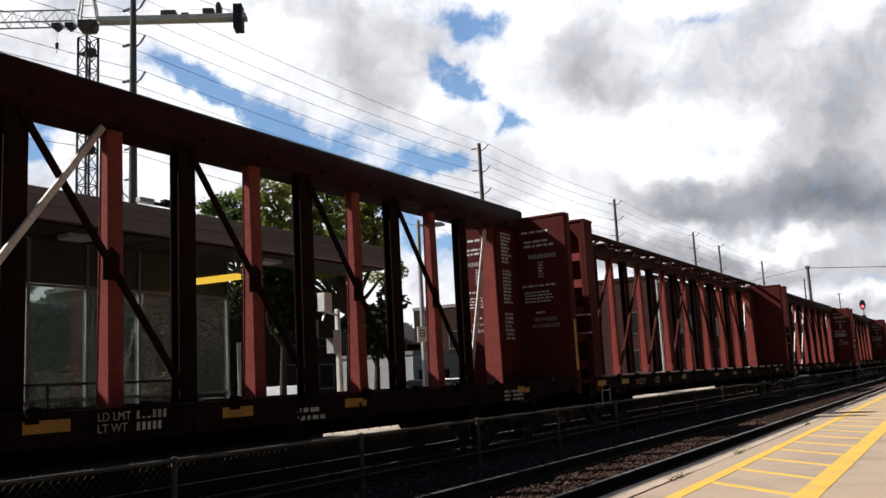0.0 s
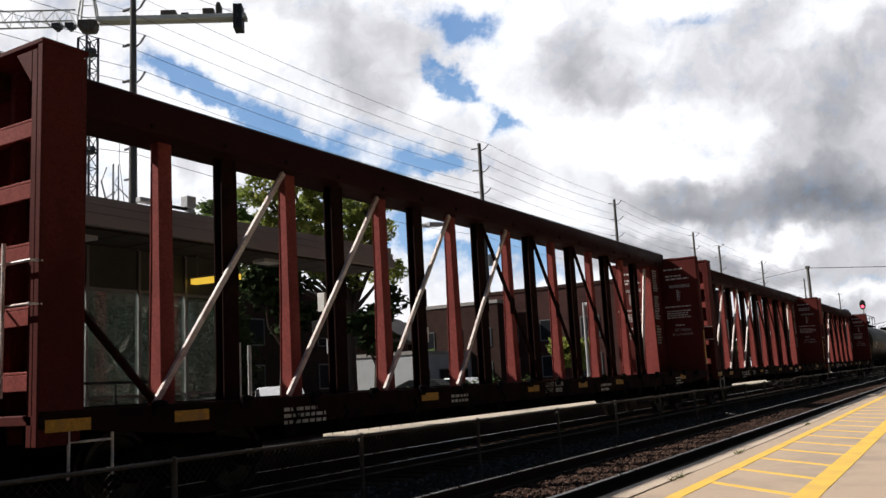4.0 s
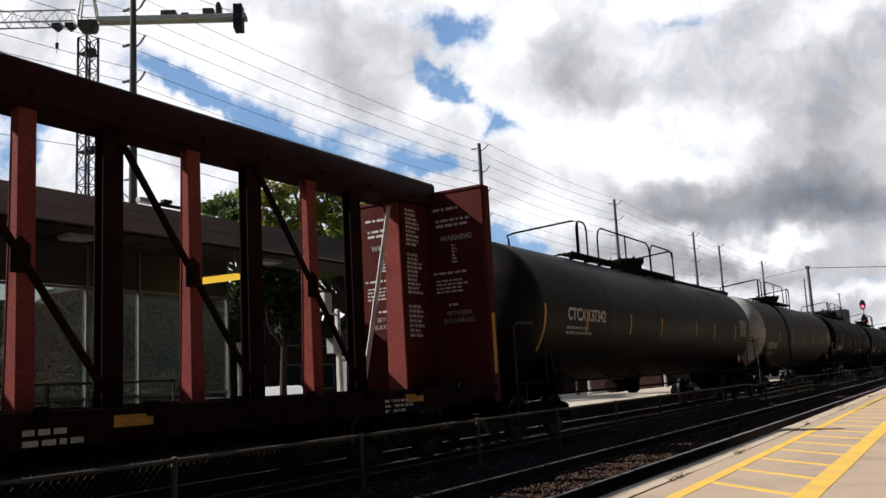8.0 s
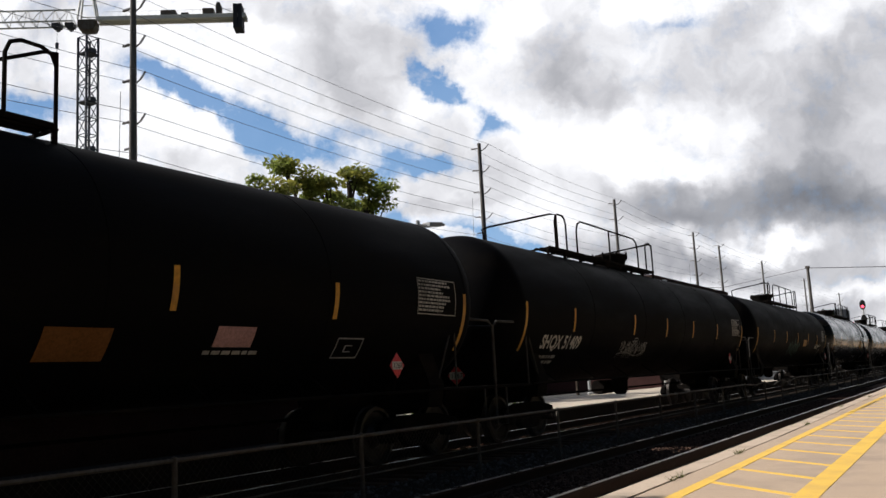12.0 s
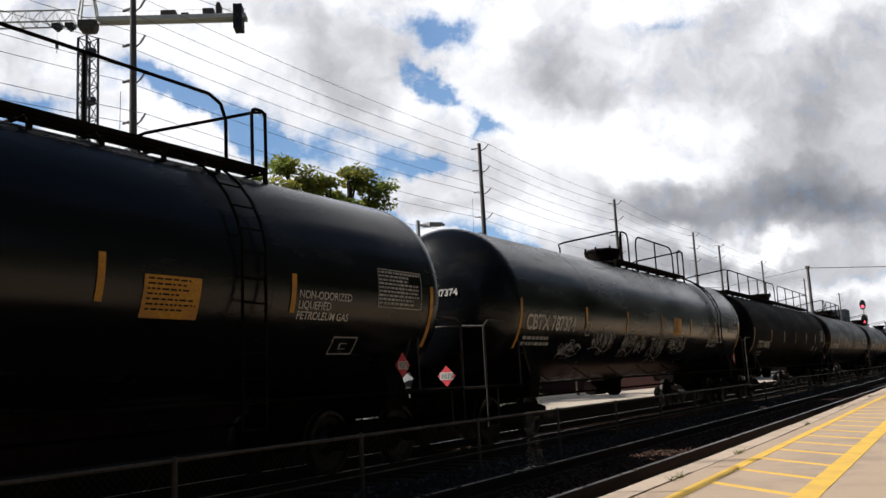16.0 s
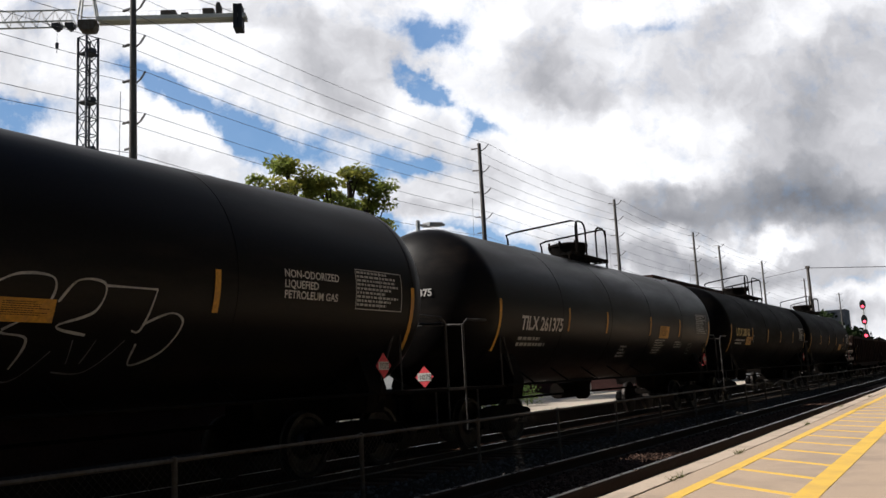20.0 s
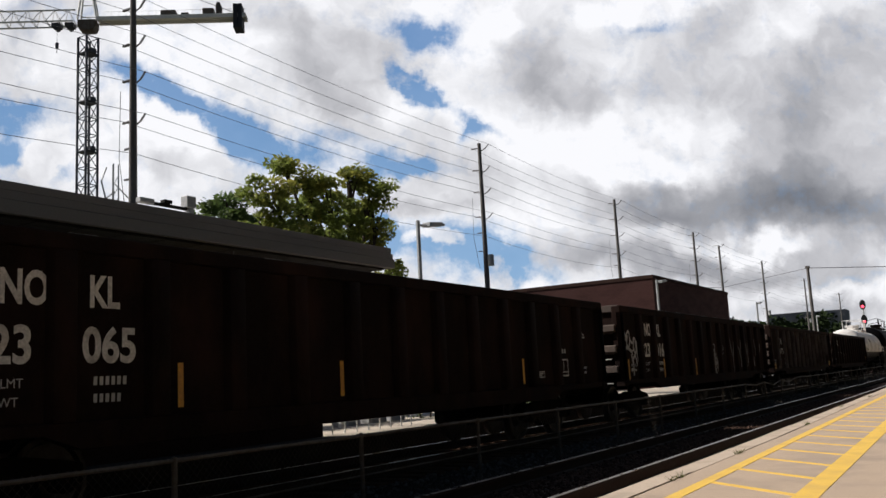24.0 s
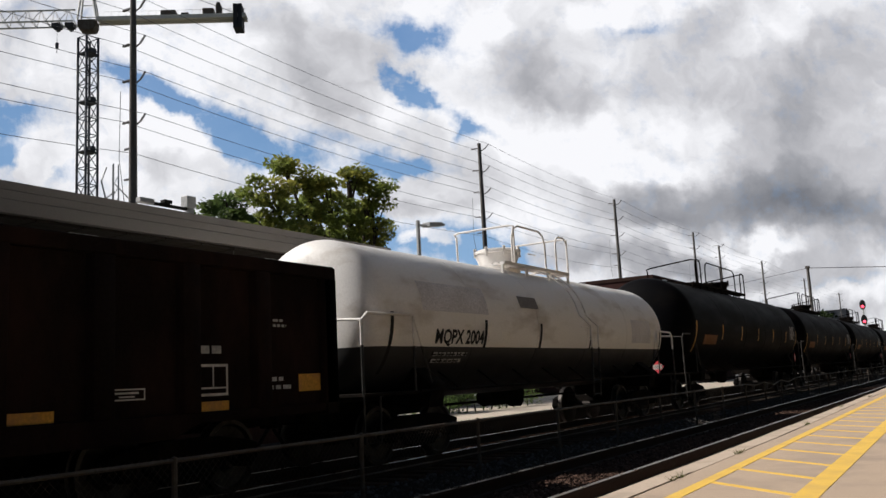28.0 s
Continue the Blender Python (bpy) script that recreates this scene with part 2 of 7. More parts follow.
# ---- mesh helpers ----
def quad_box(bm, lo, hi, m=None):
    """A box between two corners, turned by m."""
    vs = []
    for x in (lo[0], hi[0]):
        for y in (lo[1], hi[1]):
            for z in (lo[2], hi[2]):
                v = Vector((x, y, z))
                vs.append(bm.verts.new(m @ v if m else v))
    for f in ((0, 1, 3, 2), (4, 6, 7, 5), (0, 4, 5, 1), (2, 3, 7, 6), (0, 2, 6, 4), (1, 5, 7, 3)):
        bm.faces.new([vs[i] for i in f])
    return vs


def tube(bm, pts, r, n=8, closed=False, flat=None):
    """A round bar along a line of points; r one radius or one for each point; flat squeezes it along one axis."""
    pts = [Vector(p) for p in pts]
    rad = r if isinstance(r, (list, tuple)) else [r] * len(pts)
    rings = []
    ref = None
    for i, p in enumerate(pts):
        a = pts[i - 1] if i or closed else pts[0]
        b = pts[(i + 1) % len(pts)] if i + 1 < len(pts) or closed else pts[-1]
        d = (b - a).normalized() if (b - a).length else Vector((0, 0, 1))
        if ref is None:
            ref = Vector((0, 0, 1)) if abs(d.z) < 0.9 else Vector((1, 0, 0))
        u = d.cross(ref).normalized()
        w = u.cross(d).normalized()
        ref = w
        rings.append([bm.verts.new(p + (u * math.cos(2 * math.pi * k / n) + w * math.sin(2 * math.pi * k / n)) * rad[i]) for k in range(n)])
    for i in range(len(rings) if closed else len(rings) - 1):
        a, b = rings[i], rings[(i + 1) % len(rings)]
        for k in range(n):
            bm.faces.new((a[k], a[(k + 1) % n], b[(k + 1) % n], b[k]))
    if not closed:
        bm.faces.new(rings[0][::-1])
        bm.faces.new(rings[-1])


def lathe(bm, profile, n=32, axis="x", centre=(0, 0, 0)):
    """A turned body: profile of (along, radius) about an axis through centre."""
    c = Vector(centre)
    rings = []
    for a, r in profile:
        ring = []
        for k in range(n if r > 1e-6 else 1):
            t = 2 * math.pi * k / n
            p, q = r * math.cos(t), r * math.sin(t)
            ring.append(bm.verts.new(c + Vector({"x": (a, p, q), "y": (q, a, p), "z": (p, q, a)}[axis])))
        rings.append(ring)
    for a, b in zip(rings, rings[1:]):
        for k in range(n):
            f = [a[k % len(a)], a[(k + 1) % len(a)], b[(k + 1) % len(b)], b[k % len(b)]]
            f = list(dict.fromkeys(f))
            if len(f) > 2:
                bm.faces.new(f)
    for ring, rev in ((rings[0], True), (rings[-1], False)):
        if len(ring) > 2:
            bm.faces.new(ring[::-1] if rev else ring)


def prism(bm, outline, lo, hi, axis="y"):
    """An outline of (u, v) drawn out from lo to hi along an axis."""
    def at(u, v, w):
        return {"x": (w, u, v), "y": (u, w, v), "z": (u, v, w)}[axis]
    a = [bm.verts.new(at(u, v, lo)) for u, v in outline]
    b = [bm.verts.new(at(u, v, hi)) for u, v in outline]
    bm.faces.new(a[::-1])
    bm.faces.new(b)
    for i in range(len(a)):
        j = (i + 1) % len(a)
        bm.faces.new((a[i], a[j], b[j], b[i]))


def mesh_of(name, bm, material, bevel=0.0, angle=35):
    if bevel:
        bmesh.ops.bevel(bm, geom=list(bm.edges), offset=bevel, segments=1, affect="EDGES", profile=0.5, clamp_overlap=True)
    bmesh.ops.recalc_face_normals(bm, faces=bm.faces)
    for f in bm.faces:
        f.smooth = True
    me = bpy.data.meshes.new(name)
    bm.to_mesh(me)
    bm.free()
    me.set_sharp_from_angle(angle=radians(angle))
    me.materials.append(material)
    return me


def put(name, me, parent=None, m=None, label=""):
    """An object on a mesh, shared or not, under a thing."""
    ob = new(name, me)
    ob.parent = parent
    if m is not None:
        ob.matrix_basis = m
    if label:
        ob["label"] = label
    return ob


def part(name, bm, material, parent=None, label="", bevel=0.0, angle=35):
    return put(name, mesh_of(name, bm, material, bevel, angle), parent, None, label)


def thing(name, label, category, m=None, group="", kind=""):
    ob = new(name)
    ob.empty_display_size = 0.2
    if m is not None:
        ob.matrix_basis = m
    return tagged(ob, label, category, group, kind)


def B():
    return bmesh.new()


def letters(body, size, material, parent, place, name="lettering", weight=0.0, width=1.0):
    """Writing with the built-in font; place turns its flat (u, v) into a point of the parent."""
    cu = bpy.data.curves.new(name, "FONT")
    cu.body, cu.size, cu.offset, cu.resolution_u, cu.space_line = body, size / 0.7, weight, 4, 0.95
    tmp = new("lettering_outline", cu)
    me = bpy.data.meshes.new_from_object(tmp.evaluated_get(bpy.context.evaluated_depsgraph_get()))
    bpy.data.objects.remove(tmp)
    bpy.data.curves.remove(cu)
    for v in me.vertices:
        v.co = place(v.co.x * width, v.co.y)
    me.materials.clear()
    me.materials.append(material)
    return put(name, me, parent)


# ---- sky: a layer of broken cloud drifting on the wind, far behind everything ----
MAP_AXIS = (math.cos(PITCH) * math.cos(YAW), math.cos(PITCH) * math.sin(YAW), math.sin(PITCH))
MAP_RIGHT = Vector(MAP_AXIS).cross(Vector((0, 0, 1))).normalized()
MAP_UP = MAP_RIGHT.cross(Vector(MAP_AXIS))
LEAN = radians(ROLL)
MAP_EAST = MAP_RIGHT * math.cos(LEAN) + MAP_UP * math.sin(LEAN)
MAP_NORTH = MAP_UP * math.cos(LEAN) - MAP_RIGHT * math.sin(LEAN)
# on a flat map of the sky: place, half length, half width, turn in degrees, weight
GAPS_HIGH = [(-0.006, 0.256, 0.0452, 0.0194, -14, 1.0),
             (0.262, 0.252, 0.0387, 0.0129, 0, 0.6),
             (-0.025, 0.21, 0.0258, 0.0142, -35, 1.0),
             (0.007, 0.168, 0.0271, 0.0194, -35, 1.0),
             (0.048, 0.146, 0.0355, 0.0155, -30, 0.9),
             (0.094, 0.131, 0.0452, 0.009, -20, 0.45),
             (-0.316, 0.194, 0.0516, 0.0258, -28, 1.15),
             (-0.258, 0.159, 0.0549, 0.0219, -32, 1.0),
             (-0.197, 0.12, 0.0387, 0.0271, -40, 1.1),
             (-0.141, 0.112, 0.0452, 0.0181, -15, 0.95),
             (-0.09, 0.123, 0.0516, 0.0129, -20, 0.6),
             (-0.409, 0.279, 0.0452, 0.009, 0, 0.5),
             (-0.010, 0.191, 0.0300, 0.0160, -50, 0.9)]
GAPS_LOW = [(-0.046, 0.086, 0.0452, 0.0181, 8, 1.0),
            (-0.006, 0.097, 0.0387, 0.009, 10, 0.6),
            (-0.477, 0.159, 0.0645, 0.0297, -5, 1.15),
            (-0.49, 0.107, 0.0452, 0.0258, 0, 1.15),
            (-0.054, 0.023, 0.029, 0.0387, 0, 1.1),
            (0.017, -0.009, 0.0581, 0.0323, -10, 1.0),
            (0.078, -0.006, 0.0516, 0.0258, -20, 0.95),
            (0.117, -0.028, 0.0452, 0.0142, -20, 0.7),
            (0.456, -0.033, 0.0387, 0.0058, 0, 0.55),
            (-0.409, 0.072, 0.0387, 0.0116, 0, 0.5),
            (-0.119, 0.052, 0.0452, 0.0323, 0, 0.7)]
PUFFS = [(-0.29, 0.127, 0.0613, 0.0355, -18, 1.3),
         (0.025, 0.148, 0.0194, 0.0168, 0, 0.9),
         (0.004, 0.062, 0.071, 0.0219, 10, 0.7),
         (0.01, 0.001, 0.0323, 0.0097, 0, 0.8),
         (-0.454, 0.178, 0.0355, 0.0155, 0, 0.8),
         (-0.448, 0.091, 0.0387, 0.0168, 8, 0.9),
         (-0.093, 0.214, 0.0904, 0.0452, -20, 0.5),
         (0.139, 0.091, 0.0775, 0.0323, -20, 0.5)]
BASES_FAR = [(0.352, 0.059, 0.1484, 0.0271, 0, 0.52),
             (0.456, 0.03, 0.0968, 0.0323, 5, 0.34),
             (0.462, 0.078, 0.1097, 0.0452, 0, 0.34),
             (0.268, 0.034, 0.0516, 0.0142, 0, 0.35),
             (0.462, 0.207, 0.0968, 0.1097, 0, 0.17),
             (0.365, 0.201, 0.1484, 0.0613, 15, 0.11),
             (0.13, 0.188, 0.0839, 0.04, -20, 0.28),
             (-0.041, 0.223, 0.0452, 0.0355, 0, 0.16)]
BASES_NEAR = [(-0.138, 0.214, 0.071, 0.0452, -20, 0.24),
              (0.146, 0.246, 0.1033, 0.0194, 0, 0.12),
              (0.223, -0.019, 0.1097, 0.0219, 0, 0.26),
              (0.359, -0.025, 0.142, 0.0168, 0, 0.36),
              (0.43, 0.12, 0.1097, 0.0323, 0, 0.12),
              (-0.093, 0.162, 0.0452, 0.0232, -30, 0.2),
              (-0.293, 0.101, 0.0581, 0.0142, -10, 0.16),
              (-0.009, 0.045, 0.0581, 0.0103, 10, 0.18),
              (0.449, -0.067, 0.0775, 0.0129, 0, 0.3)]
BRIGHT_TOPS = [(0.259, 0.097, 0.0581, 0.0219, 12, 0.4),
               (0.372, 0.006, 0.0516, 0.0116, 5, 0.3),
               (0.052, 0.236, 0.0581, 0.0387, 0, 0.3),
               (0.146, 0.133, 0.0968, 0.0355, -15, 0.34),
               (0.423, 0.246, 0.0775, 0.0258, 0, 0.1),
               (-0.261, 0.246, 0.0968, 0.0323, -20, 0.25),
               (-0.293, 0.146, 0.0581, 0.0194, -15, 0.3),
               (0.307, 0.143, 0.0516, 0.0258, 0, 0.2)]


def cloud_material():
    m = bpy.data.materials.new("drifting_broken_cloud")
    m.use_nodes = True
    nt = m.node_tree
    nt.nodes.remove(nt.nodes["Principled BSDF"])
    tc = node(nt, "ShaderNodeTexCoord")
    d = node(nt, "ShaderNodeVectorMath", {0: tc.outputs["Object"]}, operation="NORMALIZE").outputs[0]
    height = node(nt, "ShaderNodeSeparateXYZ", {0: d}).outputs[2]

    def calc(op, a, b, c=None):
        ins = {0: a, 1: b} if c is None else {0: a, 1: b, 2: c}
        return node(nt, "ShaderNodeMath", ins, operation=op).outputs[0]

    def vec(op, a, b, c=None):
        ins = {0: a, 1: b} if c is None else {0: a, 1: b, 2: c}
        return node(nt, "ShaderNodeVectorMath", ins, operation=op).outputs[0]

    def along(axis):
        return node(nt, "ShaderNodeVectorMath", {0: d, 1: tuple(axis)}, operation="DOT_PRODUCT").outputs["Value"]

    depth_ = calc("MAXIMUM", along(MAP_AXIS), 0.05)
    flat = node(nt, "ShaderNodeCombineXYZ", {0: calc("DIVIDE", along(MAP_EAST), depth_), 1: calc("DIVIDE", along(MAP_NORTH), depth_), 2: 0.0}).outputs[0]

    def fbm(scale, shift=(0, 0, 0), detail=7.0, rough=0.56, out=0, base=None):
        v = vec("ADD", base or flat, shift)
        return node(nt, "ShaderNodeTexNoise", {"Vector": v, "Scale": scale, "Detail": detail, "Roughness": rough}).outputs[out]

    # the outlines are broken up by noise at three sizes
    half = (0.5, 0.5, 0.5)
    bent = vec("MULTIPLY_ADD", vec("SUBTRACT", fbm(9.0, (1.7, 0.3, 0.2), 3.0, 0.5, 1), half), (0.11, 0.09, 0.0), flat)
    bent = vec("MULTIPLY_ADD", vec("SUBTRACT", fbm(26.0, (4.7, 2.3, 0.9), 4.0, 0.6, 1), half), (0.05, 0.045, 0.0), bent)
    mild = bent
    bent = vec("MULTIPLY_ADD", vec("SUBTRACT", fbm(80.0, (0.7, 6.3, 1.9), 4.0, 0.6, 1), half), (0.014, 0.013, 0.0), bent)

    def blobs(spots, inner=0.1, outer=1.7, base=None):
        total = None
        for x, y, a, b, turn, w in spots:
            q = node(nt, "ShaderNodeMapping", {"Vector": base or bent, "Location": (x, y, 0), "Rotation": (0, 0, radians(turn)), "Scale": (a, b, 1)}, vector_type="TEXTURE").outputs[0]
            r = node(nt, "ShaderNodeVectorMath", {0: q}, operation="LENGTH").outputs["Value"]
            s = node(nt, "ShaderNodeMapRange", {0: r, 1: inner, 2: outer, 3: w, 4: 0.0}, interpolation_type="SMOOTHSTEP").outputs[0]
            total = s if total is None else calc("ADD", total, s)
        return total

    gaps = calc("ADD", calc("MINIMUM", blobs(GAPS_HIGH), 1.2), calc("MINIMUM", blobs(GAPS_LOW), 1.2))
    gaps = calc("SUBTRACT", gaps, blobs(PUFFS, 0.5, 1.35))
    shade = calc("SUBTRACT", calc("ADD", blobs(BASES_FAR, base=mild), blobs(BASES_NEAR, base=mild)), blobs(BRIGHT_TOPS, base=mild))
    # relief: billows lit from the sun's side, grey towards their undersides
    billow = fbm(10.0, (2, 5, 1), 7.0, 0.52, base=mild)
    lit = calc("SUBTRACT", billow, fbm(10.0, (2 + 0.016, 5 - 0.034, 1), 7.0, 0.52, base=mild))
    broad = fbm(5.0, (8, 1, 3), 6.0, 0.55)
    depth = calc("MULTIPLY_ADD", calc("SUBTRACT", broad, 0.5), 0.42, shade)
    depth = calc("MULTIPLY_ADD", calc("SUBTRACT", billow, 0.5), 0.3, depth)
    depth = calc("MULTIPLY_ADD", lit, -0.9, depth)
    depth = calc("ADD", depth, 0.11)
    cloud = ramp(nt, depth, [(0.0, (1.0, 0.985, 0.99)), (0.12, (0.84, 0.83, 0.84)), (0.32, (0.6, 0.59, 0.605)), (0.6, (0.36, 0.36, 0.38)), (1.0, (0.2, 0.205, 0.225))])
    # blue between the clouds, paler towards the horizon, veiled at the edges
    blue = ramp(nt, height, [(0.0, (0.42, 0.55, 0.68)), (0.12, (0.22, 0.41, 0.66)), (0.26, (0.14, 0.31, 0.57)), (0.45, (0.095, 0.235, 0.5))])
    veil = calc("MULTIPLY_ADD", calc("SUBTRACT", fbm(34.0, (1, 1, 7), 9.0, 0.68), 0.5), 1.7, calc("MULTIPLY_ADD", calc("SUBTRACT", billow, 0.5), -0.7, gaps))
    gap = ramp(nt, veil, [(0.05, 0.0), (0.45, 0.25), (1.35, 0.9)])
    col = mixed(nt, gap, cloud, blue)
    # dimmed overhead, above the view, to weaken the sky's fill light
    over = node(nt, "ShaderNodeMapRange", {0: height, 1: 0.45, 2: 0.8, 3: 1.0, 4: 0.32}, interpolation_type="SMOOTHSTEP").outputs[0]
    col = mixed(nt, 1.0, col, over, "MULTIPLY")
    em = node(nt, "ShaderNodeEmission", {"Color": col, "Strength": SKY_STRENGTH})
    nt.links.new(em.outputs[0], nt.nodes["Material Output"].inputs[0])
    return m


SKY_STRENGTH = 0.88
# a low vault: near overhead, far off at the horizon
bm = B()
grid = []
for i in range(49):
    az = radians(-8 + 84 * i / 48)
    grid.append([])
    for j in range(29):
        el = radians(-2.5 + 43 * j / 28)
        reach = 1 / math.hypot(math.cos(el) / 4500, math.sin(el) / 560)
        grid[-1].append(bm.verts.new((reach * math.cos(el) * math.cos(az), reach * math.cos(el) * math.sin(az), reach * math.sin(el))))
for a, b in zip(grid, grid[1:]):
    for j in range(28):
        bm.faces.new((a[j], a[j + 1], b[j + 1], b[j]))
cloud_layer = part("backdrop", bm, cloud_material())
tagged(cloud_layer, "broken white and grey clouds with blue gaps", "sky", kind="structure")

# ---- ground, tracks and platforms ----
NEAR_TRACK, TRAIN_TRACK, FENCE_Y = 4.74, 9.04, 6.9
bm = B()
quad_box(bm, (-600, -300, -1.2), (2600, 1500, -0.75))
tagged(part("ground", bm, M["ground"]), "dry gravel and grass ground reaching the horizon", "ground", kind="structure")
bm = B()
prism(bm, [(3.3, -0.745), (3.3, -0.26), (5.9, -0.24), (6.4, -0.36), (7.2, -0.38), (7.7, -0.24), (10.3, -0.24), (10.6, -0.745)], -60, 420, "x")
tagged(part("ballast_bed", bm, M["ballast"]), "dark ballast bed under both tracks", "ballast", kind="structure")


def rail_profile(y):
    half = [(0.07, 0.0), (0.07, 0.012), (0.012, 0.03), (0.012, 0.125), (0.036, 0.137), (0.036, 0.165), (0.03, 0.172)]
    return [(y + u, v - 0.172) for u, v in half] + [(y - u, v - 0.172) for u, v in half[::-1]]


def track(name, y, label):
    t = thing(name, label, "railway track", kind="structure")
    for s in (-1, 1):
        bm = B()
        prism(bm, rail_profile(y + s * 0.7535), -60, 420, "x")
        r = part("rail", bm, M["rail"], t)
        bm = B()
        quad_box(bm, (-60, y + s * 0.7535 - 0.031, 0.0005), (420, y + s * 0.7535 + 0.031, 0.0035))
        part("rail_head", bm, M["railtop"], r, "worn bright running surface")
    return t


near_track = track("near_track", NEAR_TRACK, "empty track with rusty rails on timber sleepers in dark ballast")
train_track = track("train_track", TRAIN_TRACK, "track under the freight train on dark ballast")

P_Z = 0.1


def platform_edge(x):
    return 3.2 + 0.008 * min(max(x - 15, 0), 60)


def outer_line(x):
    return 2.55 + 0.008 * min(max(x - 8, -20), 40)


def inner_line(x):
    return 1.34 + 0.014 * min(max(x, -20), 40)


PLAT_X = [-20, 0, 5, 10, 15, 20, 25, 40, 65, 300]


def strip(bm, left, right, z0, z1, xs):
    """A strip of platform between two lines along it."""
    rows = []
    for x in xs:
        rows.append([bm.verts.new(p) for p in ((x, right(x), z0), (x, left(x), z0), (x, left(x), z1), (x, right(x), z1))])
    for a, b in zip(rows, rows[1:]):
        for k in range(4):
            bm.faces.new((a[k], a[(k + 1) % 4], b[(k + 1) % 4], b[k]))
    bm.faces.new(rows[0][::-1])
    bm.faces.new(rows[-1])


bm = B()
strip(bm, lambda x: platform_edge(x) - 0.28, lambda x: -9.0, -0.74, P_Z, PLAT_X)
platform = tagged(part("platform", bm, M["concrete"]), "sunlit tan concrete platform with yellow ladder markings", "platform", kind="structure")
x = -20.0
k = 0
while x < 130:
    step = 2.5
    bm = B()
    strip(bm, platform_edge, lambda q: platform_edge(q) - 0.272, -0.74, P_Z + 0.003 + 0.004 * ((k * 7) % 3), [x + 0.006, x + step - 0.006])
    part("edge_slab", bm, M["kerb"], platform)
    x += step
    k += 1
bm = B()
strip(bm, lambda x: outer_line(x) + 0.07, lambda x: outer_line(x) - 0.07, P_Z, P_Z + 0.004, PLAT_X)
part("painted_line", bm, M["paint"], platform, "yellow line along the platform edge")
bm = B()
strip(bm, lambda x: inner_line(x) + 0.11, lambda x: inner_line(x) - 0.11, P_Z, P_Z + 0.004, PLAT_X)
part("painted_line", bm, M["paint"], platform, "broad yellow inner line")
for i in range(60):
    x = 3.5 + 1.2 * i
    bm = B()
    y0, y1 = inner_line(x) + 0.11, outer_line(x) - 0.06
    lo = [bm.verts.new(p) for p in ((x, y0, P_Z), (x + 0.13, y0, P_Z), (x + 0.92, y1, P_Z), (x + 0.8, y1, P_Z))]
    hi = [bm.verts.new(v.co + Vector((0, 0, 0.0035))) for v in lo]
    bm.faces.new(hi)
    for q in range(4):
        bm.faces.new((lo[q], lo[(q + 1) % 4], hi[(q + 1) % 4], hi[q]))
    part("painted_rung", bm, M["paint"], platform)

# far platform behind the train
bm = B()
quad_box(bm, (-60, 11.3, -0.744), (300, 17.2, 0.2))
far_platform = tagged(part("far_platform", bm, M["farplat"]), "sunlit pale concrete platform beyond the train", "platform", kind="structure")
bm = B()
quad_box(bm, (-60, 11.5, 0.19), (15.1, 17.1, 0.204))
part("paving", bm, M["paving"], far_platform, "dark asphalt paving before the station")
# dark sheet over the platform's near face stands in for shade
bm = B()
quad_box(bm, (-60, 11.27, -0.74), (300, 11.296, 0.19))
part("platform_face", bm, M["facing"], far_platform, "concrete face coloured dark for shade")
bm = B()
quad_box(bm, (-60, 17.2, -0.74), (420, 36, -0.05))
tagged(part("road", bm, M["asphalt"]), "grey asphalt car park behind the station", "car park", kind="structure")


# ---- the freight train ----
SPEED = 15.85      # metres a second, towards -x
CARS = []          # (thing, place of its leading end at the clip's start, its wheelsets)
SHARED = {}


def shared(key, build):
    if key not in SHARED:
        SHARED[key] = build()
    return SHARED[key]


def side_frame_mesh():
    bm = B()
    out = [(-1.12, 0.42), (-1.12, 0.62), (-0.95, 0.66), (-0.45, 0.74), (0.45, 0.74), (0.95, 0.66), (1.12, 0.62), (1.12, 0.42), (0.78, 0.42), (0.62, 0.5),
           (0.34, 0.24), (-0.34, 0.24), (-0.62, 0.5), (-0.78, 0.42)]
    prism(bm, out, -0.07, 0.07, "y")
    for x in (-0.89, 0.89):
        lathe(bm, [(-0.16, 0.0), (-0.16, 0.1), (-0.12, 0.12), (0.1, 0.12)], 14, "y", (x, 0, 0.457))
    return mesh_of("side_frame", bm, M["under"], 0.012)


def spring_mesh():
    bm = B()
    for x in (-0.2, 0.0, 0.2):
        for i in range(5):
            lathe(bm, [(0.3 + i * 0.05, 0.07), (0.325 + i * 0.05, 0.085), (0.345 + i * 0.05, 0.07)], 12, "z", (x, 0, 0))
    return mesh_of("spring_nest", bm, M["under"])


def wheelset_mesh():
    bm = B()
    lathe(bm, [(-1.0, 0.07), (-0.8, 0.085), (0.8, 0.085), (1.0, 0.07)], 12, "y")
    for s in (-1, 1):
        prof = [(0.66, 0.0), (0.66, 0.36), (0.68, 0.47), (0.71, 0.485), (0.725, 0.462), (0.82, 0.452), (0.825, 0.4), (0.78, 0.37), (0.75, 0.2), (0.84, 0.13), (0.84, 0.0)]
        lathe(bm, [(s * a, r) for a, r in prof], 32, "y")
    return mesh_of("wheelset", bm, M["wheel"])


def bolster_mesh():
    bm = B()
    quad_box(bm, (-0.2, -0.95, 0.42), (0.2, 0.95, 0.68))
    quad_box(bm, (-0.28, -0.4, 0.66), (0.28, 0.4, 0.76))
    for x in (-0.34, 0.34):
        tube(bm, [(x, -0.8, 0.4), (x, 0.8, 0.4)], 0.05, 8)
    return mesh_of("truck", bm, M["under"], 0.01)


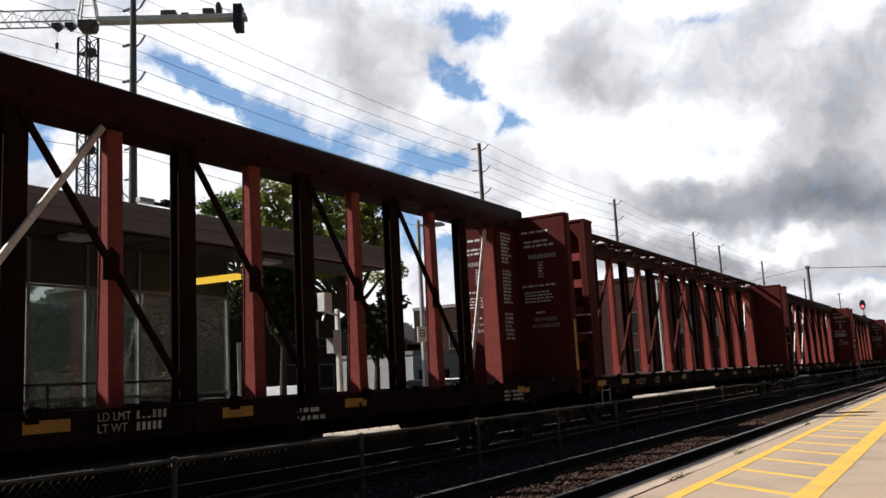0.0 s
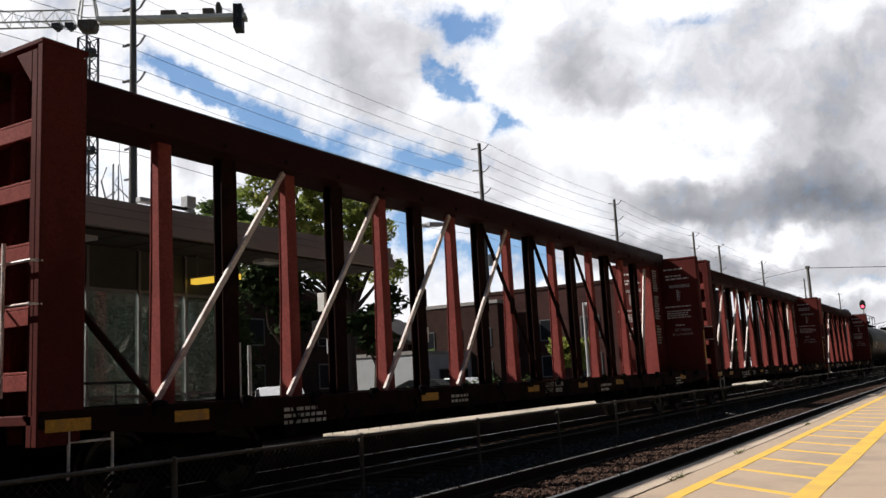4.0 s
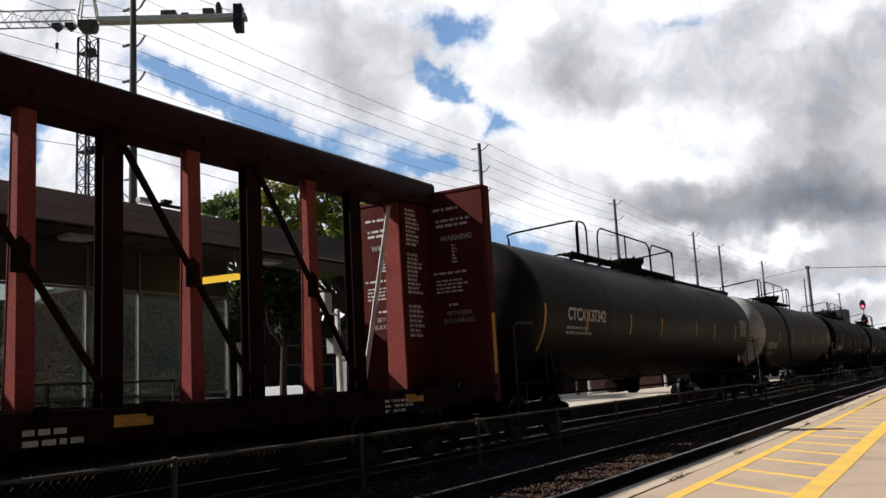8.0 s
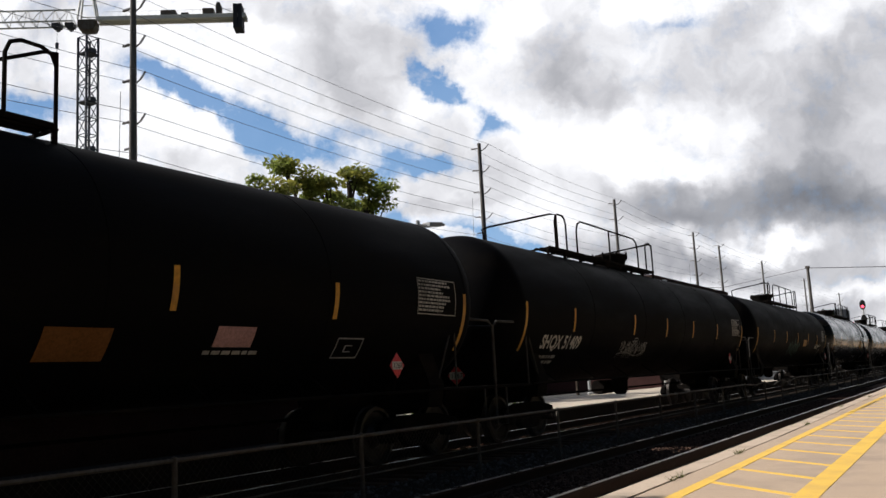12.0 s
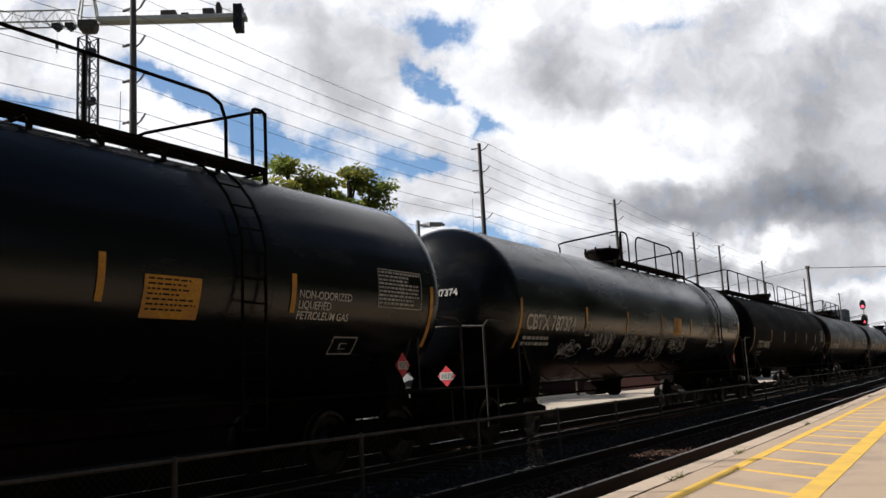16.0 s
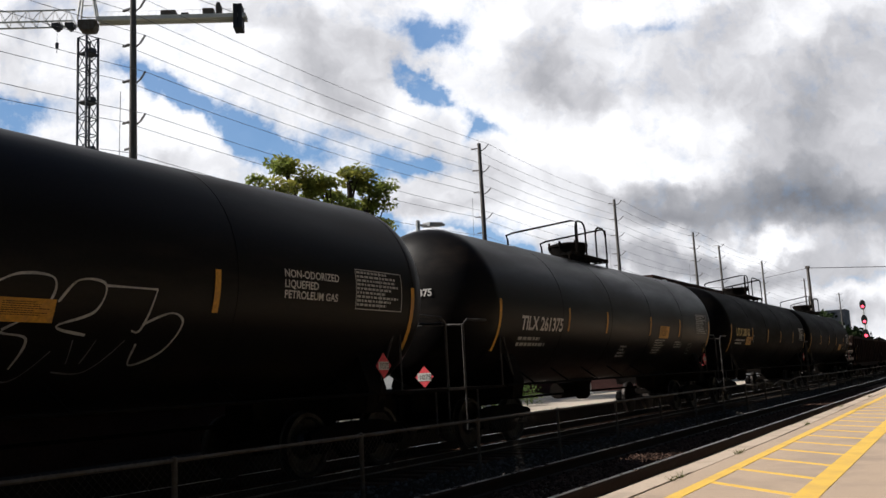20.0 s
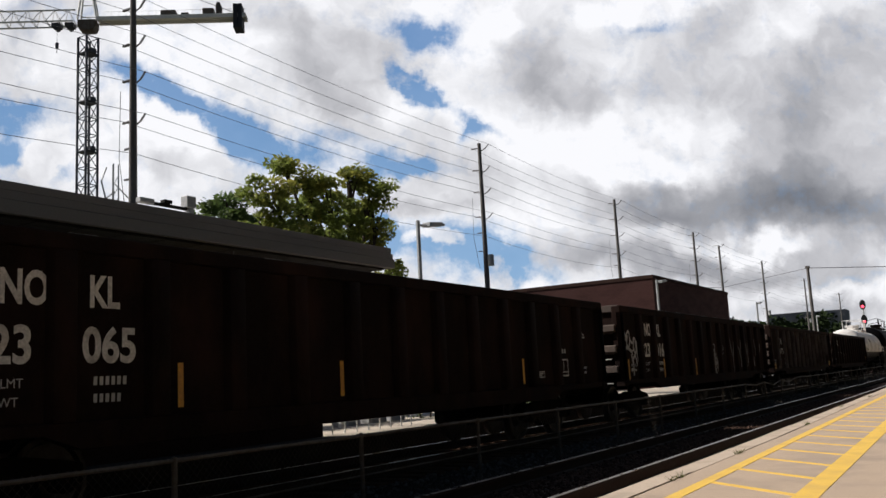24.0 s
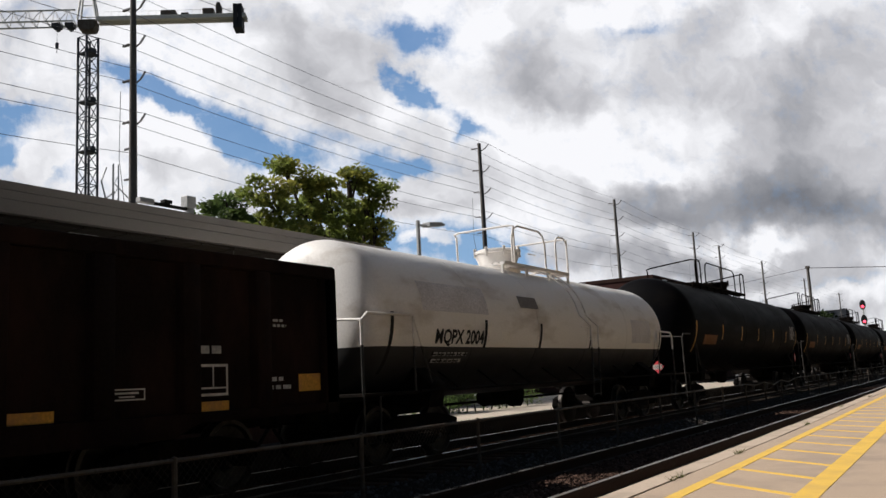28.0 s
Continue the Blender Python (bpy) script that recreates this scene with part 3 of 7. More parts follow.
def truck(car, x, wheels):
    t = put("truck", shared("bolster", bolster_mesh), car, pose(x, 0, 0))
    for s in (-1, 1):
        put("side_frame", shared("side_frame", side_frame_mesh), t, pose(0, s * 1.0, 0, 0, 0, 0 if s < 0 else 180))
        put("spring_nest", shared("spring", spring_mesh), t, pose(0, s * 1.0, 0))["kind"] = "stuff"
        w = put("wheelset", shared("wheelset", wheelset_mesh), t, pose(s * 0.89, 0, 0.457))
        wheels.append(w)


def coupler_mesh():
    bm = B()
    quad_box(bm, (0.1, -0.1, 0.75), (0.55, 0.1, 0.93))
    prism(bm, [(-0.06, -0.14), (0.12, -0.16), (0.12, 0.16), (-0.02, 0.16), (-0.08, 0.05), (0.0, 0.0), (-0.12, -0.06)], 0.7, 0.98, "z")
    tube(bm, [(0.3, 0.28, 0.7), (0.1, 0.27, 0.5), (-0.1, 0.2, 0.38), (-0.25, 0.1, 0.42)], 0.03, 6)
    return mesh_of("coupler", bm, M["under"], 0.012)


def couplers(car, length, out=0.5):
    put("coupler", shared("coupler", coupler_mesh), car, pose(-out + 0.02, 0, 0))
    put("coupler", shared("coupler", coupler_mesh), car, pose(length + out - 0.02, 0, 0, 0, 0, 180))


def bars(car, x0, z0, width, height, rows, y, material=None, seed=1, name="stencil_text", place=None, fill=0.55):
    """Small writing too fine to read: rows of short plain bars."""
    rnd = random.Random(seed)
    bm = B()
    step = height / rows
    for r in range(rows):
        x = 0.0
        stop = width * rnd.uniform(0.6, 1.0)
        while x < stop:
            w = min(stop - x, rnd.uniform(0.3, 1.0) * step * 1.9)
            lo, hi = (x0 + x, z0 + height - (r + 1) * step + step * (1 - fill)), (x0 + x + w, z0 + height - r * step)
            corners = [(lo[0], lo[1]), (hi[0], lo[1]), (hi[0], hi[1]), (lo[0], hi[1])]
            bm.faces.new([bm.verts.new(place(u, v) if place else (u, y, v)) for u, v in corners])
            x += w + step * 0.38
    ob = part(name, bm, material or M["white"], car)
    ob["kind"] = "stuff"
    return ob


def digit_bars(car, x, z, n, h, y, material):
    """A small number that cannot be read: one narrow upright bar for each figure."""
    bm = B()
    for k in range(n):
        u = x + k * h * 0.82
        bm.faces.new([bm.verts.new((a, y, b)) for a, b in ((u, z), (u + h * 0.5, z), (u + h * 0.55, z + h), (u + h * 0.05, z + h))])
    ob = part("stencil_text", bm, material, car)
    ob["kind"] = "stuff"
    return ob


def patch(bm, x0, z0, x1, z1, place, n=4):
    """A thin sheet laid on a curved or flat side, cut across its height so that it follows the curve."""
    rows = []
    for i in range(n + 1):
        z = z0 + (z1 - z0) * i / n
        rows.append([bm.verts.new(place(x0, z)), bm.verts.new(place(x1, z))])
    for a, b in zip(rows, rows[1:]):
        bm.faces.new((a[0], a[1], b[1], b[0]))


def paint_stroke(bm, place, knots, w, seed=0):
    """One sprayed stroke along a smooth line, a little uneven in width."""
    pts = []
    k = [knots[0], *knots, knots[-1]]
    for i in range(1, len(k) - 2):
        for j in range(7):
            t = j / 7
            pts.append(tuple(0.5 * (2 * k[i][c] + (k[i + 1][c] - k[i - 1][c]) * t + (2 * k[i - 1][c] - 5 * k[i][c] + 4 * k[i + 1][c] - k[i + 2][c]) * t * t
                                    + (3 * k[i][c] - k[i - 1][c] - 3 * k[i + 1][c] + k[i + 2][c]) * t ** 3) for c in (0, 1)))
    pts.append(knots[-1])
    last = None
    for i, (u, v) in enumerate(pts):
        q, o = pts[min(i + 1, len(pts) - 1)], pts[max(i - 1, 0)]
        d = Vector((q[0] - o[0], q[1] - o[1]))
        d = d.normalized() if d.length else Vector((1, 0))
        ww = w * (0.75 + 0.5 * math.sin(i * 0.31 + seed) ** 2)
        ends = [bm.verts.new(place(u - d.y * ww, v + d.x * ww)), bm.verts.new(place(u + d.y * ww, v - d.x * ww))]
        if last:
            bm.faces.new((last[0], last[1], ends[1], ends[0]))
        last = ends


# sprayed outlines, in parts of their width and height
BLADES = [[(0.04, 0.3), (0.08, 0.52), (0.19, 0.75), (0.3, 0.97)],
          [(0.31, 0.96), (0.3, 0.75), (0.28, 0.51)],
          [(0.3, 0.85), (0.41, 0.81), (0.52, 0.75)],
          [(0.44, 0.78), (0.44, 0.57), (0.42, 0.39)],
          [(0.53, 0.94), (0.54, 0.75), (0.51, 0.39)],
          [(0.54, 0.87), (0.59, 0.63), (0.64, 0.46)],
          [(0.59, 0.63), (0.66, 0.66), (0.7, 0.67)],
          [(0.72, 0.9), (0.71, 0.66), (0.68, 0.39)],
          [(0.72, 0.75), (0.77, 0.54), (0.84, 0.34), (0.83, 0.12)],
          [(0.83, 0.12), (0.94, 0.33), (0.99, 0.54), (0.96, 0.75), (0.89, 0.81), (0.81, 0.66), (0.8, 0.45)]]
BLADES_INNER = [[(0.21, 0.6), (0.22, 0.42), (0.21, 0.12)],
                [(0.26, 0.18), (0.33, 0.48)],
                [(0.04, 0.3), (0.13, 0.39)],
                [(0.0, 0.06), (0.06, 0.24)],
                [(0.37, 0.34), (0.43, 0.33), (0.51, 0.21)],
                [(0.55, 0.42), (0.54, 0.21)],
                [(0.63, 0.45), (0.61, 0.21), (0.54, 0.15)],
                [(0.74, 0.39), (0.69, 0.24), (0.75, 0.21)],
                [(0.85, 0.69), (0.86, 0.48), (0.91, 0.42)],
                [(0.89, 0.63), (0.9, 0.48)],
                [(0.92, 0.63), (0.94, 0.49)]]
LOOPS = [[(0.3, 0.8), (0.34, 0.82), (0.36, 0.7), (0.3, 0.55), (0.24, 0.64), (0.23, 0.82), (0.3, 0.98), (0.38, 0.96), (0.41, 0.79), (0.38, 0.5), (0.28, 0.45)],
         [(0.29, 0.54), (0.14, 0.52), (0.08, 0.32), (0.05, 0.11), (0.1, 0.11), (0.14, 0.36)],
         [(0.4, 0.82), (0.47, 0.93), (0.56, 0.91), (0.55, 0.68), (0.45, 0.46)],
         [(0.45, 0.71), (0.44, 0.46), (0.52, 0.39), (0.51, 0.14)],
         [(0.58, 0.71), (0.63, 0.91), (0.71, 0.89), (0.69, 0.64), (0.59, 0.5), (0.68, 0.43)],
         [(0.71, 0.88), (0.88, 0.88)],
         [(0.88, 0.88), (0.85, 0.5), (0.82, 0.48)],
         [(0.85, 0.54), (0.94, 0.66), (0.99, 0.57), (0.95, 0.29), (0.86, 0.16), (0.85, 0.36)]]
LOOPS_INNER = [[(0.05, 0.11), (0.0, 0.0), (0.08, 0.02), (0.14, 0.04), (0.19, 0.29)],
               [(0.28, 0.45), (0.21, 0.14), (0.29, 0.04), (0.36, 0.14)],
               [(0.36, 0.14), (0.44, 0.39)],
               [(0.44, 0.11), (0.53, 0.04), (0.6, 0.29)],
               [(0.63, 0.11), (0.73, 0.11), (0.81, 0.39)],
               [(0.65, 0.39), (0.66, 0.18)],
               [(0.72, 0.39), (0.7, 0.18)],
               [(0.15, 0.46), (0.12, 0.25)],
               [(0.2, 0.39), (0.18, 0.14)]]
TANGLE = [[(0.03, 0.97), (0.13, 0.83), (0.23, 0.8), (0.18, 0.98)],
          [(0.23, 0.8), (0.27, 0.92), (0.37, 0.97), (0.4, 0.77), (0.33, 0.64), (0.25, 0.7), (0.3, 0.89)],
          [(0.4, 0.83), (0.47, 0.75), (0.55, 0.73)],
          [(0.55, 0.62), (0.6, 0.83), (0.67, 0.8), (0.68, 0.58), (0.62, 0.5), (0.57, 0.62)],
          [(0.0, 0.66), (0.23, 0.64), (0.43, 0.55), (0.57, 0.58)],
          [(0.17, 0.61), (0.4, 0.58), (0.5, 0.42), (0.5, 0.02)],
          [(0.5, 0.36), (0.6, 0.45), (0.67, 0.36), (0.68, 0.23)],
          [(0.72, 0.77), (0.72, 0.48), (0.8, 0.23)],
          [(0.38, 0.14), (0.63, 0.14)],
          [(0.42, 0.48), (0.5, 0.27)]]
TANGLE_TAILS = [[(0.85, 0.92), (0.77, 0.58), (0.72, 0.42)],
                [(0.88, 0.42), (0.95, 0.27), (0.98, 0.03)],
                [(0.43, 0.25), (0.48, 0.2), (0.57, 0.27), (0.63, 0.2)],
                [(0.7, 0.52), (0.83, 0.7)]]


def painted_lines(car, x0, z0, width, height, place, lines, thick, material=None):
    """A sprayed outline given by its strokes."""
    for k, knots in enumerate(lines):
        bm = B()
        paint_stroke(bm, place, [(x0 + u * width, z0 + v * height) for u, v in knots], thick, k)
        part("graffiti_stroke", bm, material or M["spray"], car, "sprayed pale line")


def spray_tag(car, x0, z0, width, height, place, seed, material=None, thick=0.012, tall=False):
    """A sprayed scrawl: rows of abstract hooked strokes with an underline and a ring over them; no real letters."""
    rnd = random.Random(seed)

    def stroke(knots, w):
        bm = B()
        paint_stroke(bm, place, knots, w, seed)
        part("graffiti_stroke", bm, material or M["spray"], car, "looping sprayed line")
    n = max(1, round(width / (0.42 if tall else 0.1 + thick * 6)))
    cell = width / n
    for s in range(n):
        cx = x0 + cell * s
        if tall:
            a, b = rnd.uniform(0.4, 0.6), rnd.uniform(0.35, 0.5)
            stroke([(cx, z0 + height), (cx + cell * 0.1, z0 + height * 0.75), (cx + cell * a, z0 + height * b), (cx + cell * 0.9, z0 + height * 0.7), (cx + cell * 0.95, z0 + height * rnd.uniform(0.85, 1.0))], thick)
            stroke([(cx + cell * a, z0 + height * b), (cx + cell * (a + 0.12), z0 + height * 0.2), (cx + cell * (a + rnd.uniform(-0.2, 0.15)), z0)], thick)
        else:
            lo, hi = z0 + height * 0.28, z0 + height * 0.8
            knots = [(cx + cell * rnd.uniform(-0.5, 1.5), rnd.uniform(lo, hi)) for _ in range(rnd.choice((5, 6, 7)))]
            knots[0] = (cx + cell * 0.1, hi - 0.1 * height * rnd.random())
            knots[-1] = (cx + cell * 1.05, lo + 0.15 * height * rnd.random())
            stroke(knots, thick)
            if rnd.random() < 0.45:
                stroke([(cx + cell * 0.3, hi), (cx + cell * 0.35, (lo + hi) / 2), (cx + cell * rnd.uniform(0.1, 0.6), z0)], thick)
    if not tall:
        stroke([(x0 - 0.02, z0 + height * 0.2), (x0 + width * 0.35, z0 + height * 0.26), (x0 + width * 0.7, z0 + height * 0.12), (x0 + width, z0 + height * 0.3)], thick)
        rx, rz, cx = min(0.13, width * 0.14), height * 0.08, x0 + width * 0.5
        stroke([(cx + rx * math.cos(q * 0.9), z0 + height * 0.91 + rz * math.sin(q * 0.9)) for q in range(8)], thick)


def finish(car, lead, wheels):
    car.matrix_basis = pose(lead, TRAIN_TRACK, 0)
    CARS.append((car, lead, wheels))


# -- centre-beam lumber flats --
CB_L, CB_TOP, CB_DECK = 23.55, 5.06, 1.13
CNIS_X = (2.92, 4.23, 5.37)


def bulkhead(car, x, out, d=0.25):
    """An end bulkhead with deep corner posts, shelf-like ribs and a cap; out is -1 at the leading and 1 at the trailing end."""
    bm = B()
    t = 0.05
    quad_box(bm, (x - t / 2, -1.42, CB_DECK), (x + t / 2, 1.42, 4.78))
    b = part("bulkhead", bm, M["red"], car, "flat oxide-red end bulkhead", 0.006)
    xi, xo = x + out * t / 2, x + out * d
    for y in (-1.4, -0.48, 0.48, 1.4):
        bm = B()
        xp = xo if abs(y) > 1 else x + out * d * 0.4
        quad_box(bm, (min(xi, xp), y - 0.04, CB_DECK - 0.3), (max(xi, xp), y + 0.04, 4.8))
        if abs(y) > 1:         # inward flange and corner gusset on the outer edge
            s = -1 if y < 0 else 1
            quad_box(bm, (min(xo, xo - out * 0.03), min(y - s * 0.13, y - s * 0.04), CB_DECK - 0.3), (max(xo, xo - out * 0.03), max(y - s * 0.13, y - s * 0.04), 4.76))
            prism(bm, [(y - s * 0.13, 4.4), (y - s * 0.4, 4.76), (y - s * 0.13, 4.76)], min(xo, xo - out * 0.02), max(xo, xo - out * 0.02), "x")
        part("bulkhead_post", bm, M["red"], b, "", 0.008)
    for i in range(5):
        z = 1.45 + i * 0.63
        bm = B()
        xr = x + out * d * 0.9
        quad_box(bm, (min(xr, xr - out * 0.03), -1.27, z - 0.09), (max(xr, xr - out * 0.03), 1.27, z + 0.07))
        quad_box(bm, (min(xi, xr), -1.27, z + 0.07), (max(xi, xr), 1.27, z + 0.1))
        part("bulkhead_rib", bm, M["redlight"], b, "", 0.006)
    if out < 0:
        for z in (2.18, 2.6):
            bm = B()
            tube(bm, [(xo + 0.04, -1.43, z), (xo - 0.07, -1.41, z), (xo - 0.07, -0.85, z), (xo + 0.04, -0.83, z)], 0.016, 6)
            part("grab_iron", bm, M["palesteel"], b, "pale worn grab iron")
        bm = B()
        tube(bm, [(xo - 0.1, -1.02, 1.3), (xo - 0.1, -1.02, 2.8)], 0.02, 6)
        part("ladder_rail", bm, M["palesteel"], b, "pale worn upright pipe")
    bm = B()
    quad_box(bm, (min(x - out * 0.04, xo), -1.44, 4.8), (max(x - out * 0.04, xo), 1.44, 4.86))
    part("bulkhead_cap", bm, M["red"], b, "", 0.012)
    return b


def post_mesh(kind):
    bm = B()
    if kind == "flared":
        rows = []
        for z, hx, hy in ((CB_DECK, 0.02, 0.11), (CB_DECK + 1.75, 0.02, 0.075), (4.6, 0.02, 0.06)):
            rows.append([bm.verts.new(p) for p in ((-hx, -hy, z), (hx, -hy, z), (hx, hy, z), (-hx, hy, z))])
        for s in (-1, 1):          # flanges that follow the flare
            prism(bm, [(s * 0.11, CB_DECK), (s * 0.075, CB_DECK + 1.75), (s * 0.06, 4.6), (s * 0.075, 4.6), (s * 0.09, CB_DECK + 1.75), (s * 0.125, CB_DECK)], -0.03, 0.2, "x")

        for a, b in zip(rows, rows[1:]):
            for k in range(4):
                bm.faces.new((a[k], a[(k + 1) % 4], b[(k + 1) % 4], b[k]))
        bm.faces.new(rows[0][::-1])
        bm.faces.new(rows[-1])
        # flared posts take the sunlit red
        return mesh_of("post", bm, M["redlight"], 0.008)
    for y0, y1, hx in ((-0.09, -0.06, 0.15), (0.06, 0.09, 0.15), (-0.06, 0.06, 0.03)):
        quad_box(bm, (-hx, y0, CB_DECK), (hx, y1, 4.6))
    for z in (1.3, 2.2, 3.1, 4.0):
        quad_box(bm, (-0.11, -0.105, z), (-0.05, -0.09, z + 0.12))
    # plain posts take the shade-darkened red
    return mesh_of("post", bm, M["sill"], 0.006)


def winch_mesh():
    bm = B()
    quad_box(bm, (-0.06, -0.03, -0.06), (0.06, 0.03, 0.1))
    lathe(bm, [(-0.09, 0.0), (-0.09, 0.03), (0.09, 0.03), (0.09, 0.0)], 8, "x", (0, -0.02, 0.06))
    return mesh_of("winch", bm, M["under"], 0.01)


def brace_mesh(lead_half, pale=True):
    run, drop = 2.49, 4.56 - CB_DECK - 0.03
    length, ang = math.hypot(run, drop), math.degrees(math.atan2(run, drop))
    bm = B()
    quad_box(bm, (-0.04, -0.03, -length), (0.04, 0.03, 0))
    bm.transform(pose(0, 0, 0, 0, ang if lead_half else -ang, 0))
    # leading braces coloured as sunlit, trailing ones as shaded
    return mesh_of("diagonal_brace", bm, M["sill"] if not lead_half else M["palesteel"] if pale else M["red"], 0.006)


def gusset_mesh():
    bm = B()
    prism(bm, [(-0.12, -0.2), (0.12, -0.2), (0.12, 0.12), (0.0, 0.22), (-0.12, 0.12)], -0.128, -0.116, "y")
    return mesh_of("gusset", bm, M["sill"])


def lacing_mesh(step, s):
    bm = B()
    tube(bm, [(0, -0.36 * s, 0), (step, 0.36 * s, 0)], 0.045, 6)
    return mesh_of("lacing_bar", bm, M["chord"])


def lug_mesh():
    bm = B()
    quad_box(bm, (-0.03, -0.4, 4.62), (0.03, -0.36, 4.69))
    return mesh_of("tie_lug", bm, M["sill"], 0.008)


def centerbeam(lead, chord, number="", labels=True, seed=0, tag="", small="", shift=0.0, strips=(0.08, 1.64, 6.6, 10.4, 12.9, 15.2, 20.5)):
    L = CB_L
    what = "open lattice top chord" if chord == "lattice" else "deep plate top chord"
    car = thing("centerbeam_flatcar", f"empty oxide-red centre-beam lumber car with {what}{tag}", "freight car", group="cars of the freight train")
    wheels = []
    rnd = random.Random(seed)
    bm = B()
    quad_box(bm, (0.0, -1.38, CB_DECK - 0.1), (L, 1.38, CB_DECK))
    part("deck", bm, M["redlight" if chord == "lattice" else "red"], car, "", 0.01)
    for s in (-1, 1):
        bm = B()
        prism(bm, [(0.02, 1.0), (1.9, 0.82), (L - 1.9, 0.82), (L - 0.02, 1.0), (L - 0.02, CB_DECK + 0.03), (0.02, CB_DECK + 0.03)], s * 1.385, s * 1.45, "y")
        part("side_sill", bm, M["sill"], car, "grimy side sill darkened for shade", 0.01)
    for k in range(6 if chord == "lattice" else 0):
        bm = B()
        xa = 0.6 + k * (L - 1.2) / 6
        quad_box(bm, (xa + 0.12, -1.45, CB_DECK + 0.034), (xa + (L - 1.2) / 6 - 0.12, -1.25, CB_DECK + 0.075))
        # the pale colour imitates sun caught along the edge
        part("deck_edge", bm, M["palesteel"], car, "deck edge coloured pale as if sunlit", 0.014)
    bm = B()
    prism(bm, [(0.3, 0.72), (4.2, 0.55), (L - 4.2, 0.55), (L - 0.3, 0.72), (L - 0.3, 1.02), (0.3, 1.02)], -0.3, 0.3, "y")
    part("centre_sill", bm, M["under"], car, "", 0.01)
    for i in range(9):
        bm = B()
        x = 2.0 + i * (L - 4.0) / 8
        prism(bm, [(-1.38, 0.98), (-0.3, 0.6), (0.3, 0.6), (1.38, 0.98), (1.38, 1.02), (-1.38, 1.02)], x - 0.05, x + 0.05, "x")
        part("cross_bearer", bm, M["under"], car)
    bulkhead(car, 0.5, -1, 0.5)
    bulkhead(car, L - 0.16, 1)
    bm = B()
    patch(bm, L - 0.1, 1.35, L + 0.02, 2.45, lambda u, v: (u, -1.445, v), 1)
    part("reflective_strip", bm, M["yellow"], car, "tall yellow reflective strip on the bulkhead edge")
    # spine of the car
    if chord == "lattice":
        for y in (-0.36, 0.36):
            bm = B()
            quad_box(bm, (0.1, y - 0.05, 4.88), (L - 0.1, y + 0.05, 5.0))
            part("top_chord", bm, M["chord"], car, "", 0.01)
        n = 20
        step = (L - 0.8) / n
        for i in range(n):
            put("lacing_bar", shared(("lacing", i % 2), lambda: lacing_mesh(step, 1 if i % 2 else -1)), car, pose(0.4 + i * step, 0, 4.94))
            put("cross_bar", shared("cross_lacing", lambda: lacing_mesh(0.0, 1)), car, pose(0.4 + i * step, 0, 4.94))
        bm = B()
        quad_box(bm, (0.1, -0.3, 4.55), (L - 0.1, 0.3, 4.7))
        part("lower_chord", bm, M["chord"], car, "", 0.01)
        bm = B()
        for i in range(19):
            x = 0.9 + i * (L - 1.8) / 18
            for y in (-0.28, 0.28):
                quad_box(bm, (x - 0.05, y - 0.03, 4.7), (x + 0.05, y + 0.03, 4.88))
        part("chord_stud", bm, M["chord"], car)["kind"] = "stuff"
    else:
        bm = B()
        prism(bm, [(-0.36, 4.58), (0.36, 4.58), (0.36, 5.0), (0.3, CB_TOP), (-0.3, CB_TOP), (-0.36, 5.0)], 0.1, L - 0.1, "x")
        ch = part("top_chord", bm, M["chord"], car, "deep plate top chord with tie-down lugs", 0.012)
        for i in range(18):
            put("tie_lug", shared("tie_lug", lug_mesh), ch, pose(1.0 + i * (L - 2) / 17, 0, 0))
    mid = L / 2 + shift
    pitch = 1.245
    for k in range(16):
        x = mid + (k - 7.5) * pitch
        if k % 2 == 0:
            put("post", shared("post_flared", lambda: post_mesh("flared")), car, pose(x, 0, 0), "lit flared post")
        else:
            put("post", shared("post_plain", lambda: post_mesh("plain")), car, pose(x, 0, 0), "dark plain post")
    # braces rise towards the middle of the car; the two middle ones cross
    for foot, top in ((-7.5, -5.5), (-5.5, -3.5), (-3.5, -1.5), (-1.5, 0.5), (1.5, -0.5), (3.5, 1.5), (5.5, 3.5), (7.5, 5.5)):
        lead_half = foot < top
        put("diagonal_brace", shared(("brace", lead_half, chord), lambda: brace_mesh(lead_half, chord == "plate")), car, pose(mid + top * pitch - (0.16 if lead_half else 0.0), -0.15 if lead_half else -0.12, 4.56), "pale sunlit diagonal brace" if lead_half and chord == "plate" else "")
        put("gusset", shared("gusset", gusset_mesh), car, pose(mid + (foot + top) / 2 * pitch, 0, 2.87))
    bm = B()
    tube(bm, [(0.75, -0.1, 3.0), (mid - 7.6 * pitch, -0.1, CB_DECK + 0.05)], 0.05, 6)
    part("end_strut", bm, M["sill"], car)
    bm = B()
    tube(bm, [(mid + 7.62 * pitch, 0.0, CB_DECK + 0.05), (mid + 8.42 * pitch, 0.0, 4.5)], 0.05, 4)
    part("end_brace", bm, M["palesteel"], car, "pale sunlit brace beside the bulkhead")
    # solid partition plates next to the bulkheads
    for x0, x1 in ((mid + 8.5 * 1.245 - (0.2 if chord == "lattice" else 0.0), L - 0.19),):
        bm = B()
        quad_box(bm, (x0, -0.2, CB_DECK), (x1, -0.15, 4.58))
        quad_box(bm, (x0, 0.15, CB_DECK), (x1, 0.2, 4.58))
        part("partition_plate", bm, M["red"], car, "solid plate beside the bulkhead", 0.006)
        xe = x0 - 0.05
